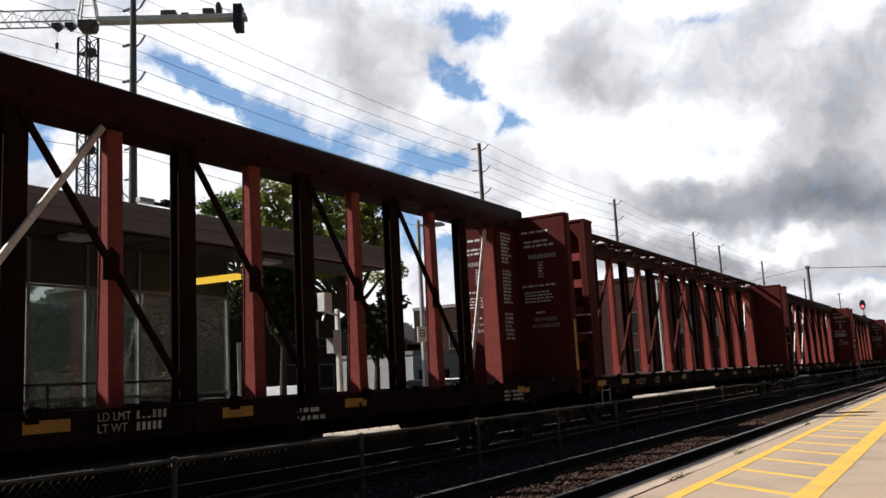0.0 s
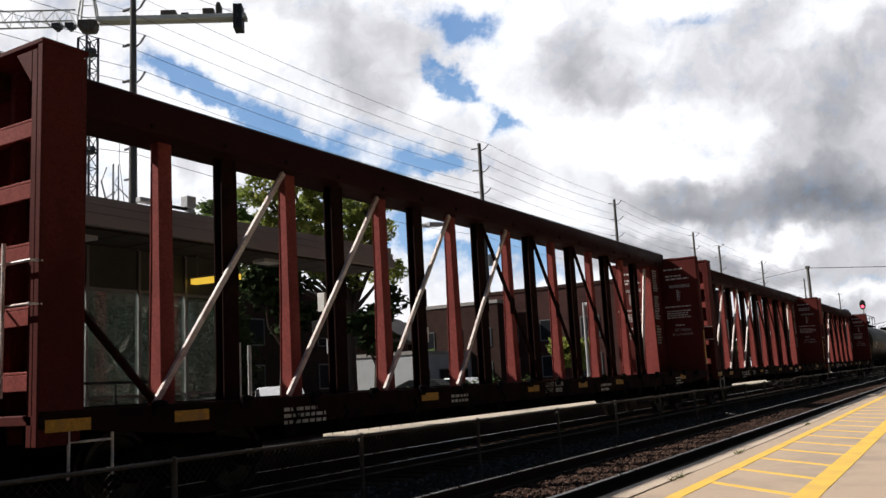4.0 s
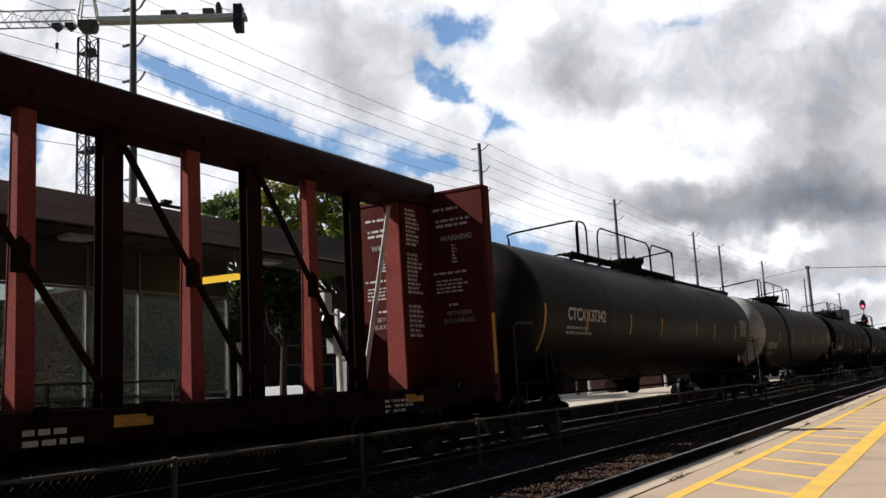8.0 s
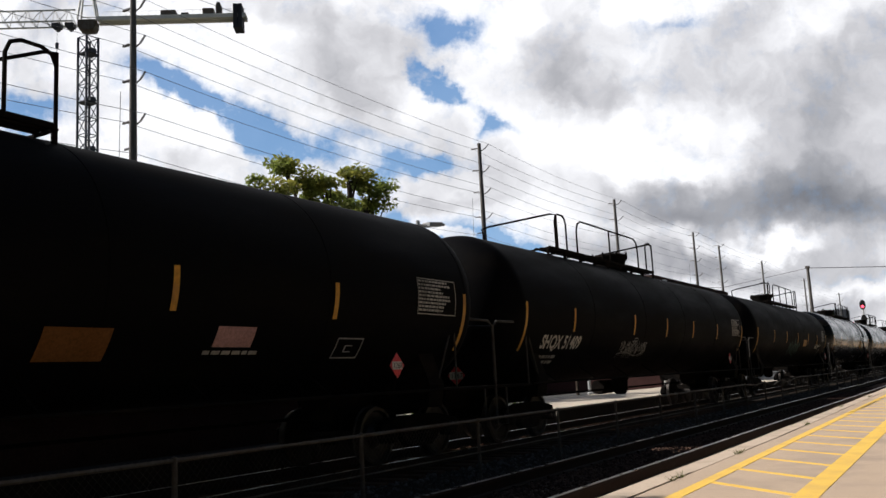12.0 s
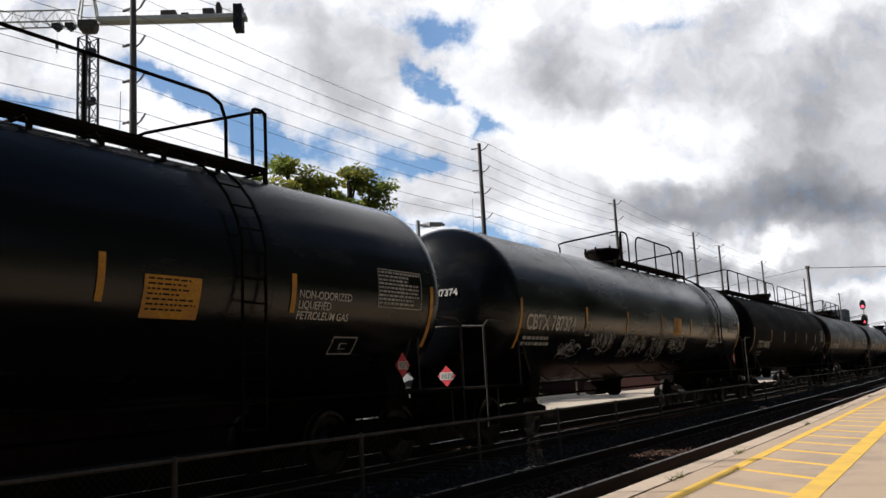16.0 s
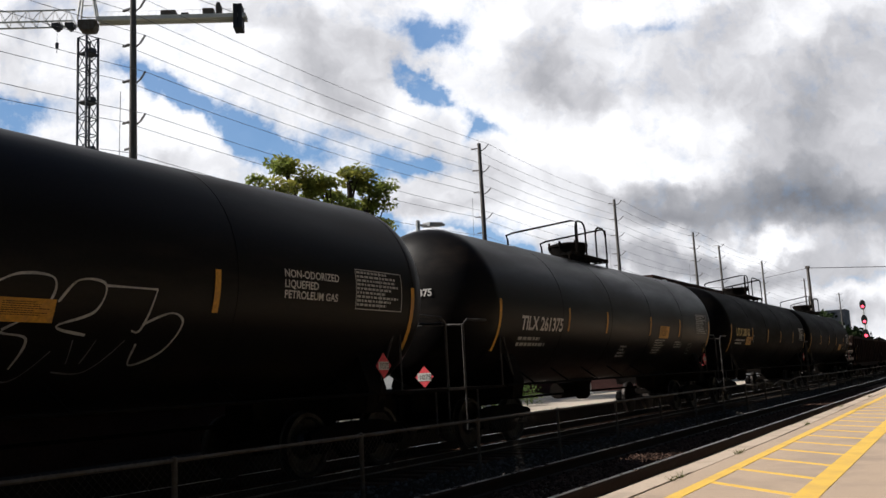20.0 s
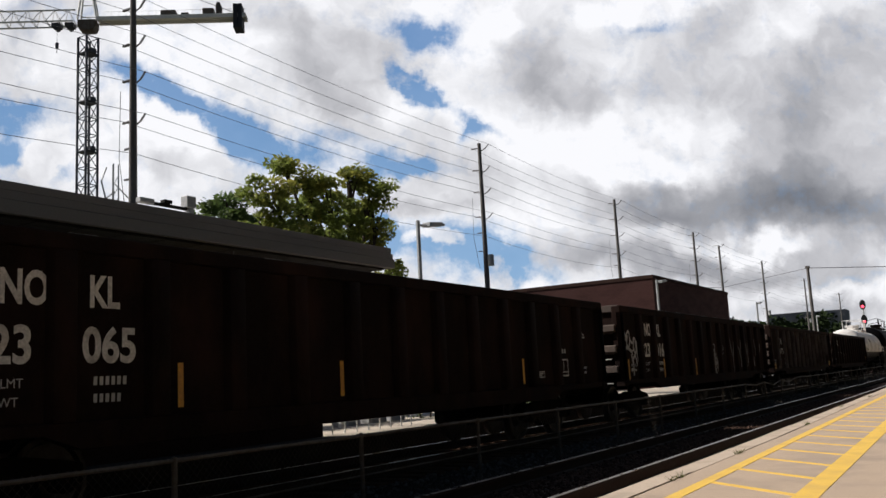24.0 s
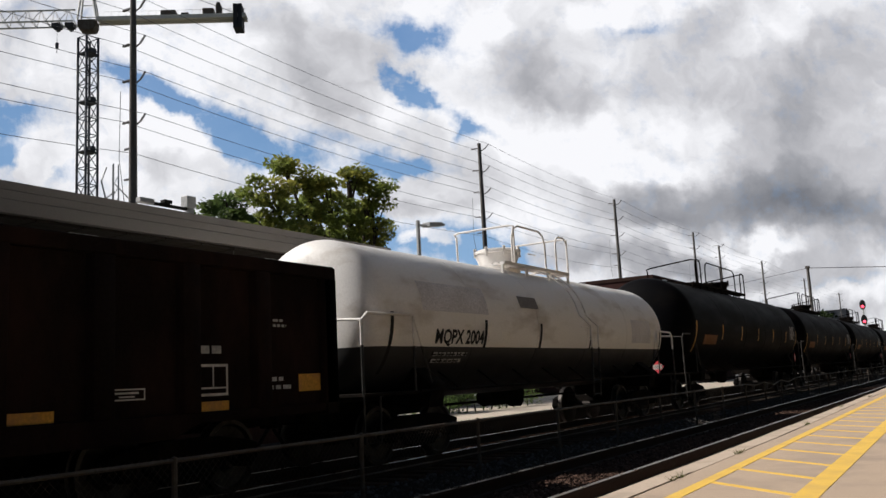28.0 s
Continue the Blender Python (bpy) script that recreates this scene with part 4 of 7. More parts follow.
        if chord == "lattice":
            for k, (z0, h, r) in enumerate(((3.62, 0.85, 6), (2.85, 0.6, 5))):
                bars(car, x0 + 0.06, z0, 0.3, h, r, -0.204, seed=81 + k, fill=0.7, material=M["dryletter"])
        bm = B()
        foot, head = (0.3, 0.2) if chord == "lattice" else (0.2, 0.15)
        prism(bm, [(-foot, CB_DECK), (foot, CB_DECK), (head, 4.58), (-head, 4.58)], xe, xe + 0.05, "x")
        # sunlight on this edge comes from its brighter red
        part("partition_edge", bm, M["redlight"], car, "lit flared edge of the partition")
    # tie-down winches, straps, reflective patches and stencils
    for i in range(17):
        x = 1.4 + i * (L - 2.8) / 16
        put("winch", shared("winch", winch_mesh), car, pose(x, -1.48, CB_DECK - 0.02))
    for i in range(12):
        x = 3.4 + i * (L - 6.8) / 11 + rnd.uniform(-0.3, 0.3)
        bm = B()
        drop = rnd.uniform(0.06, 0.2)
        quad_box(bm, (x - rnd.uniform(0.06, 0.2), -1.43, 0.84 - drop), (x + rnd.uniform(0.06, 0.2), -1.36, 0.84))
        tube(bm, [(x, -1.46, 1.02), (x + 0.03, -1.5, 0.9), (x - 0.02, -1.46, 0.8)], 0.022, 5)
        part("strap_ratchet", bm, M["under"], car, "", 0.012)
    for x in strips:
        bm = B()
        patch(bm, x, 0.96, x + 0.5, 1.08, lambda u, v: (u, -1.454, v), 1)
        part("reflective_strip", bm, M["yellow"], car, "yellow reflective patch")
    if labels:
        for k, (x, z, w, h, r) in enumerate(((3.4, 0.78, 0.9, 0.24, 3), (7.5, 0.86, 0.7, 0.16, 2), (14.2, 0.8, 0.7, 0.2, 2), (L - 3.6, 0.8, 0.8, 0.22, 3))):
            bars(car, x, z, w, h, r, -1.455, seed=seed * 10 + k)
        # warnings on the inner face of the trailing bulkhead and on the partition
        xf = L - 0.16 - 0.027
        for side_y in (0.32, -1.3):
            for k, (dy, z0, w, h, r) in enumerate(((0.05, 4.42, 0.8, 0.1, 1), (0.1, 4.1, 0.8, 0.2, 2), (0.42, 3.42, 0.14, 0.38, 6), (0.0, 3.2, 0.95, 0.09, 1), (0.05, 2.86, 0.9, 0.28, 4), (0.3, 2.6, 0.3, 0.08, 1))):
                bars(car, -side_y - 1.0 + dy, z0, w, h, r, 0, seed=seed * 10 + 5 + k, place=lambda u, v: (xf - 0.004, -u, v), fill=0.5)
            letters("WARNING", 0.1, M["spray"], car, lambda u, v: (xf - 0.004, side_y + 0.82 - u, 3.88 + v), weight=0.004)
            letters("BETWEEN", 0.085, M["spray"], car, lambda u, v: (xf - 0.004, side_y + 0.75 - u, 2.46 + v))
            letters("BULKHEADS", 0.085, M["spray"], car, lambda u, v: (xf - 0.004, side_y + 0.82 - u, 2.32 + v))
        for k, (z0, h, r) in enumerate(((3.75, 0.72, 9), (2.85, 0.78, 10), (2.05, 0.62, 7))):
            bars(car, L - 0.95, z0, 0.5, h, r, -0.204, seed=seed + 71 + k, fill=0.6)
    if small == "CNIS":
        for text, x in (("CNIS", CNIS_X[0]), ("623", CNIS_X[1]), ("15", CNIS_X[2])):
            letters(text, 0.15, M["spray"], car, lambda u, v: (x + u, -1.456, 0.92 + v), weight=0.003, width=1.1)
        bm = B()
        for z in (0.93, 1.0):
            patch(bm, CNIS_X[0] - 0.22, z, CNIS_X[0] - 0.06, z + 0.05, lambda u, v: (u, -1.455, v), 1)
        part("red_mark", bm, M["placard"], car, "small red stencilled mark")
    elif small:
        letters(small + "\nLT WT", 0.085, M["white"], car, lambda u, v: (11.2 + u, -1.456, 1.03 + v))
        digit_bars(car, 11.68, 0.91, 5, 0.085, -1.455, M["white"])
        digit_bars(car, 11.68, 1.03, 6, 0.085, -1.455, M["white"])
    if number:
        for k, word in enumerate(number.split()):
            letters(word, 0.16, M["white"], car, lambda u, v: ((4.0 if len(number) > 6 else 9.2) + 1.28 * k + u, -1.456, (0.9 if len(number) > 6 else 0.98) + v), weight=0.004, width=1.15)
    for x in (2.3, L - 2.3):
        truck(car, x, wheels)
    couplers(car, L)
    # brake gear and ladder
    bm = B()
    for z in (0.55, 0.85):
        tube(bm, [(0.35, -1.43, z), (0.85, -1.43, z)], 0.014, 6)
    tube(bm, [(0.35, -1.43, 1.0), (0.35, -1.43, 0.5)], 0.016, 6)
    tube(bm, [(0.85, -1.43, 1.0), (0.85, -1.43, 0.5)], 0.016, 6)
    part("sill_step", bm, M["palesteel"], car)
    finish(car, lead, wheels)
    return car


# -- tank cars --
def tank_car(first, span, R=1.54, zc=2.654, paint="black", mark="", mark_at=1.1, mark_z=2.2, strip="yellow", rails=(3.5, 4.16, 4.8, 9.3, 10.15, 10.8), housing=8.6, skew=1.1, ladder=None, ticks=(3.27, 6.1, 8.9, 11.8, 14.6), un="1075", letter="white",
             label="", rail_colour=None, seed=0, extra=(), panel=True, placard=True, size=0.26, nose=0.74, dish=0.8):
    """first: place of the leading seam at the clip's start; span: seam to seam."""
    rail_m = M[rail_colour] if rail_colour else M["under"]
    base = first - nose - 0.45             # striker of the leading end
    off = first - base                     # leading seam in the car's own space
    L = span + 2 * off
    car = thing("tank_car", label, "tank car", group="cars of the freight train")
    wheels = []
    rnd = random.Random(seed)
    mid = off + span / 2

    def side(u, v, lift=0.006):
        h = max(-1, min(1, (v - zc) / R))
        return (u, -math.sqrt(max(0.0, 1 - h * h)) * R - lift, v)

    def on_head(y, z):
        r = min(1.0, math.hypot(y, z - zc) / R)
        return (off - 0.125 - nose * math.sqrt(max(0.0, 1 - r ** 2.5)), y, z)

    prof = [(off - 0.05, R)]
    seams = [off + span * f for f in (0.2, 0.4, 0.6, 0.8)]
    prof += [(off + span + 0.05, R)]
    bm = B()
    lathe(bm, prof, 64, "x", (0, 0, zc))
    shell = part("shell", bm, M[paint], car, "", 0, 60)
    for x in seams:
        bm = B()
        lathe(bm, [(x - 0.02, R - 0.02), (x - 0.02, R + 0.004), (x + 0.02, R + 0.004), (x + 0.02, R - 0.02)], 64, "x", (0, 0, zc))
        part("weld_seam", bm, M[paint], shell)
    for s in (-1, 1):
        bm = B()
        x0 = off - 0.05 if s < 0 else off + span + 0.05
        prof = [(x0 - s * 0.02, R + 0.004), (x0 + s * 0.06, R + 0.004)]
        for i in range(1, 13):
            a = i / 12 * math.pi / 2
            k = math.cos(a) ** dish
            prof.append((x0 + s * (0.06 + nose * math.sin(a)), R * k if i < 12 else 0.0))
        lathe(bm, prof, 64, "x", (0, 0, zc))
        # only the sun-facing head gets the lighter colour
        part("tank_head", bm, M["sunlit_head" if paint == "dusty_grey" and s < 0 else paint], car, "rounded tank end", 0, 60)
    # stub sills, saddles and bolsters
    for s in (-1, 1):
        e = 0.0 if s < 0 else L
        bm = B()
        xa, xb = sorted((e, e - s * 3.4))
        quad_box(bm, (xa, -0.28, 0.72), (xb, 0.28, 1.08))
        part("stub_sill", bm, M["under"], car, "", 0.015)
        bm = B()
        xc = e - s * 2.0
        pts = [(-1.35, 0.85), (1.35, 0.85), (1.42, 1.2)]
        for i in range(9):
            a = math.radians(-38 - i * 13)
            pts.append((R * math.cos(a) * 1.0, zc + R * math.sin(a) + 0.02))
        pts.append((-1.42, 1.2))
        prism(bm, pts, xc - 0.22, xc + 0.22, "x")
        part("bolster", bm, M["under"], car, "", 0.01)
        truck(car, xc, wheels)
        # end platform with safety railing
        bm = B()
        x0, x1 = sorted((e + s * 0.0, e - s * 1.5))
        quad_box(bm, (x0, -1.42, 1.08), (x1, 1.42, 1.13))
        plate = part("end_platform", bm, M["under"], car, "", 0.008)
        for y in (-1.4, 1.4):
            bm = B()
            xr, xi = e + s * 0.02, e - s * 1.35
            tube(bm, [(xr, y, 1.12), (xr, y, 2.2), (xr - s * 0.15, y, 2.3), (xi, y, 2.32)], 0.024, 8)
            tube(bm, [(xr, y, 1.12), (xr, y, 0.42), (xr - s * 0.4, y, 0.42), (xr - s * 0.4, y, 1.1)], 0.02, 6)
            tube(bm, [(xi, y, 2.32), (xi, y, 1.12)], 0.02, 6)
            tube(bm, [(xi, y, 2.32), (xi - s * 0.6, y * 0.97, 1.12)], 0.018, 6)
            part("grab_rail", bm, rail_m if rail_colour else M["handrail"], car, "", 0)
        bm = B()
        tube(bm, [(e + s * 0.02, -1.4, 2.2), (e + s * 0.02, -0.7, 2.25), (e + s * 0.02, 0.7, 2.25), (e + s * 0.02, 1.4, 2.2)], 0.022, 8)
        part("end_rail", bm, rail_m if rail_colour else M["handrail"], car)
    # running rail along the lower side
    for y in (-1.46, 1.46):
        bm = B()
        tube(bm, [(1.4, y, 1.12), (L - 1.4, y, 1.12)], 0.025, 6)
        for i in range(8):
            x = 2.6 + i * (L - 5.2) / 7
            tube(bm, [(x, y, 1.12), (x, y * 0.72, 1.42)], 0.016, 5)
        part("side_rail", bm, M["under"], car)
    bm = B()
    lathe(bm, [(mid - 0.5, 0.0), (mid - 0.5, 0.2), (mid + 0.5, 0.2), (mid + 0.5, 0.0)], 16, "x", (0, 0.5, 0.85))
    part("air_reservoir", bm, M["under"], car)
    bm = B()
    lathe(bm, [(0.62, 0.0), (0.62, 0.12), (0.7, 0.2), (1.0, 0.22), (1.15, 0.32), (1.2, 0.32)], 16, "z", (mid, 0, 0))
    part("outlet_valve", bm, M["under"], car)
    bm = B()
    tube(bm, [(1.0, 0.35, 0.78), (L - 1.0, 0.35, 0.78)], 0.03, 6)
    part("brake_pipe", bm, M["under"], car)
    # raised slatted walkway, railing on the near side, sloping end rails and the valve housing
    top = zc + R
    a, b = off + rails[0] - 0.45, off + rails[-1]
    bm = B()
    for y in (-0.68, -0.54, -0.4, 0.4, 0.54, 0.68):
        quad_box(bm, (a, y - 0.045, top + 0.0), (b, y + 0.045, top + 0.03))
    for y in (-0.74, 0.74):
        quad_box(bm, (a, y - 0.012, top - 0.02), (b, y + 0.012, top + 0.05))
    n = max(2, int((b - a) / 0.9))
    for i in range(n + 1):
        x = a + (b - a) * i / n
        quad_box(bm, (x - 0.025, -0.74, top - 0.03), (x + 0.025, 0.74, top))
        for y in (-0.7, 0.7):
            quad_box(bm, (x - 0.03, y - 0.02, top - 0.22), (x + 0.03, y + 0.02, top - 0.02))
    part("top_walkway", bm, rail_m, car, "slatted top walkway")
    zt, y = top + 0.88, -0.72
    for g0, g1 in zip(rails[::2], rails[1::2]):
        g0, g1 = off + g0, off + g1
        bm = B()
        c = min(0.3, (g1 - g0) * 0.3)
        tube(bm, [(g0, y, top), (g0, y, zt - c), (g0 + c * 0.3, y, zt - c * 0.3), (g0 + c, y, zt), (g1 - c, y, zt), (g1 - c * 0.3, y, zt - c * 0.3), (g1, y, zt - c), (g1, y, top)], 0.024, 8)
        m = max(1, round((g1 - g0) / 1.9))
        for i in range(1, m):
            x = g0 + (g1 - g0) * i / m
            tube(bm, [(x, y, top), (x, y, zt)], 0.024, 6)
        part("railing", bm, rail_m, car)
    for x in (off + rails[0] + 0.1, off + rails[-1]):
        bm = B()
        tube(bm, [(x, y, top), (x, y, zt - 0.02), (x - skew * 0.08, y + 0.12, zt), (x - skew * 0.9, 0.6, zt - skew * 0.24), (x - skew, 0.72, zt - skew * 0.27 - 0.03), (x - skew + 0.08, 0.72, zt - skew * 0.3 - 0.08), (x - skew + 0.1, 0.72, top)], 0.024, 8)
        part("end_railing", bm, rail_m, car)
    bm = B()
    hx = off + housing
    lathe(bm, [(top - 0.1, 0.5), (top + 0.02, 0.5), (top + 0.03, 0.42), (top + 0.12, 0.42), (top + 0.36, 0.5), (top + 0.38, 0.53), (top + 0.43, 0.53), (top + 0.47, 0.44), (top + 0.5, 0.1), (top + 0.5, 0.0)], 28, "z", (hx, 0, 0))
    hs = part("valve_housing", bm, M["white_tank"] if rail_colour == "white_tank" else M["under"], car, "round valve housing on top")
    bm = B()
    for i in range(8):
        q = i * math.pi / 4
        lathe(bm, [(top + 0.3, 0.03), (top + 0.5, 0.03), (top + 0.5, 0.0)], 6, "z", (hx + 0.52 * math.cos(q), 0.52 * math.sin(q), 0))
    part("housing_bolt", bm, rail_m, hs)["kind"] = "stuff"
    if ladder is not None:
        for y in (-1,):
            bm = B()
            xl = mid + ladder
            for dx in (-0.2, 0.2):
                pts = [(xl + dx, y * 1.62, 0.75), (xl + dx, y * 1.66, zc)]
                for i in range(1, 8):
                    q = math.radians(i * 11)
                    pts.append((xl + dx, y * (R + 0.1) * math.cos(q), zc + (R + 0.1) * math.sin(q)))
                tube(bm, pts, 0.02, 6)
            for i in range(12):
                z = 0.8 + i * 0.3
                yy = 1.63 if z < zc else math.sqrt(max(0.05, (R + 0.1) ** 2 - (z - zc) ** 2))
                tube(bm, [(xl - 0.2, y * yy, z), (xl + 0.2, y * yy, z)], 0.014, 5)
            part("ladder", bm, rail_m, car, "side ladder curving over the shell")
    # reflective strips on both seams and between them
    smat = M[{"yellow": "yellow", "pale": "amberstrip", "dark": "blackletter"}[strip]]
    for i, tx in enumerate((0.0, *ticks, span)):
        x = off + tx
        tall = 0.5 if 0 < i <= len(ticks) else 0.95
        zt = zc + (0.02 if 0 < i <= len(ticks) else 0.06)
        bm = B()
        patch(bm, x - 0.045, zt - tall, x + 0.045, zt, lambda u, v: side(u, v, 0.012), 6)
        part("reflective_strip", bm, smat, car, "upright reflective strip")
    if mark:
        letters(mark, size, M["blackletter"] if paint == "white_tank" else M[letter], car, lambda u, v: side(off + mark_at + u, mark_z + v, 0.008), weight=0.01)
        if paint != "white_tank":
            letters(mark, 0.13, M[letter], car, lambda u, v: on_head(0.42 - u, zc + 0.16 + v), weight=0.006, name="end_lettering")
            bars(car, -0.35, zc - 0.08, 0.6, 0.18, 2, 0, seed=seed + 3, material=M[letter], place=lambda u, v: on_head(-u, v))
        bars(car, off + mark_at, mark_z - 0.36, 1.5, 0.22, 2, 0, seed=seed + 4, material=M["blackletter"] if paint == "white_tank" else M["spray"], place=lambda u, v: side(u, v))
    if panel:
        bars(car, off + span - 1.42, zc - 0.3, 1.1, 0.52, 9, 0, material=M["spray"], seed=seed + 9, place=lambda u, v: side(u, v), name="data_panel", fill=0.6)
        bm = B()
        w, h = 1.16, 0.58
        for u0, v0, u1, v1 in ((0, 0, w, 0.015), (0, h - 0.015, w, h), (0, 0.015, 0.015, h - 0.015), (w - 0.015, 0.015, w, h - 0.015), (w * 0.5, 0.015, w * 0.51, h - 0.015)):
            patch(bm, off + span - 1.45 + u0, zc - 0.33 + v0, off + span - 1.45 + u1, zc - 0.33 + v1, lambda u, v: side(u, v, 0.009), 3)
        part("panel_border", bm, M["spray"], car)
    if placard:
        x = off + span - (2.1 if un == "1267" else 0.8)
        bm = B()
        prism(bm, [(x - 0.19, 1.52), (x, 1.33), (x + 0.19, 1.52), (x, 1.71)], -1.53, -1.52, "y")
        p = part("placard", bm, M["placard"], car, "red and white diamond hazard placard")
        bm = B()
        prism(bm, [(x - 0.13, 1.46), (x + 0.13, 1.46), (x + 0.13, 1.58), (x - 0.13, 1.58)], -1.534, -1.53, "y")
        part("placard_band", bm, M["white"], p)
        letters(un, 0.085, M["blackletter"], p, lambda u, v: (x - 0.11 + u, -1.537, 1.478 + v))
        bm = B()
        tube(bm, [(x, -1.5, 1.33), (x, -1.4, 1.0)], 0.012, 5)
        part("placard_bracket", bm, M["under"], p)
    if placard and strip == "yellow":
        bm = B()
        prism(bm, [(0.55, 0.01), (0.74, -0.18), (0.93, 0.01), (0.74, 0.2)], -0.06, -0.05, "x")
        ep = put("placard", mesh_of("placard", bm, M["placard"]), car, pose(0, -1.33, 1.33), "red and white diamond hazard placard on the car end")
        bm = B()
        prism(bm, [(0.6, -0.06), (0.88, -0.06), (0.88, 0.08), (0.6, 0.08)], -0.066, -0.061, "x")
        part("placard_band", bm, M["white"], ep)
        letters(un, 0.09, M["blackletter"], ep, lambda u, v: (-0.07, 0.85 - u, -0.035 + v))
    for kind, x, z, w, h, s in extra:
        if kind in ("blades", "loops"):
            outer, inner, t = (BLADES, BLADES_INNER, 0.03) if kind == "blades" else (LOOPS, LOOPS_INNER, 0.012)
            painted_lines(car, off + x, z, w, h, side, outer, t)
            painted_lines(car, off + x, z, w, h, side, inner, t * 0.55, M["fadedspray"])
        elif kind in ("scrawl", "green"):
            spray_tag(car, off + x, z, w, h, side, s, M["greenspray"] if kind == "green" else None, 0.0075)
        elif kind in ("panel", "pink", "wear", "scuff"):
            bm = B()
            patch(bm, off + x, z, off + x + w, z + h, lambda u, v: side(u, v, 0.01), 5)
            part("painted_panel", bm, M[{"panel": "orangepanel", "pink": "pinkpanel", "wear": "greypatch", "scuff": "darkpatch"}[kind]], car,
                 {"panel": "faded orange panel", "pink": "pale pink label", "wear": "grey painted-out patch", "scuff": "dark scuffed patch"}[kind])
        elif kind == "frame":
            bm = B()
            t = 0.018
            for u0, v0, u1, v1 in ((0, 0, w, t), (0, h - t, w, h), (0, t, t, h - t), (w - t, t, w, h - t), (w * 0.35, h * 0.3, w * 0.65, h * 0.34), (w * 0.35, h * 0.6, w * 0.65, h * 0.64), (w * 0.35, h * 0.34, w * 0.4, h * 0.6)):
                patch(bm, off + x + u0, z + v0, off + x + u1, z + v1, lambda u, v: side(u, v, 0.009), 2)
            part("framed_stencil", bm, M["spray"], car)
        elif kind == "notice":
            bm = B()
            patch(bm, off + x, z, off + x + w, z + h, lambda u, v: side(u, v, 0.01), 4)
            nt = part("notice", bm, M["yellow"], car, "yellow notice with small black print")
            bars(car, off + x + 0.05, z + 0.05, w - 0.1, h - 0.08, 7, 0, material=M["blackletter"], seed=s, place=lambda u, v: side(u, v, 0.014), name="notice_print", fill=0.38)
        elif kind == "lines":
            bars(car, off + x, z, w, h, s, 0, seed=seed + 30 + s, material=M["spray"], place=lambda u, v: side(u, v))
        else:
            letters(kind, h, M["white"], car, lambda u, v: side(off + x + u, z + v, 0.008), weight=0.003)
    couplers(car, L)
    finish(car, base, wheels)
    return car


# -- gondolas --
GO_L, GO_TOP, GO_SILL = 16.6, 2.87, 0.83


PALE_RIBS = (1.34, 1.68, 2.02, 2.36)


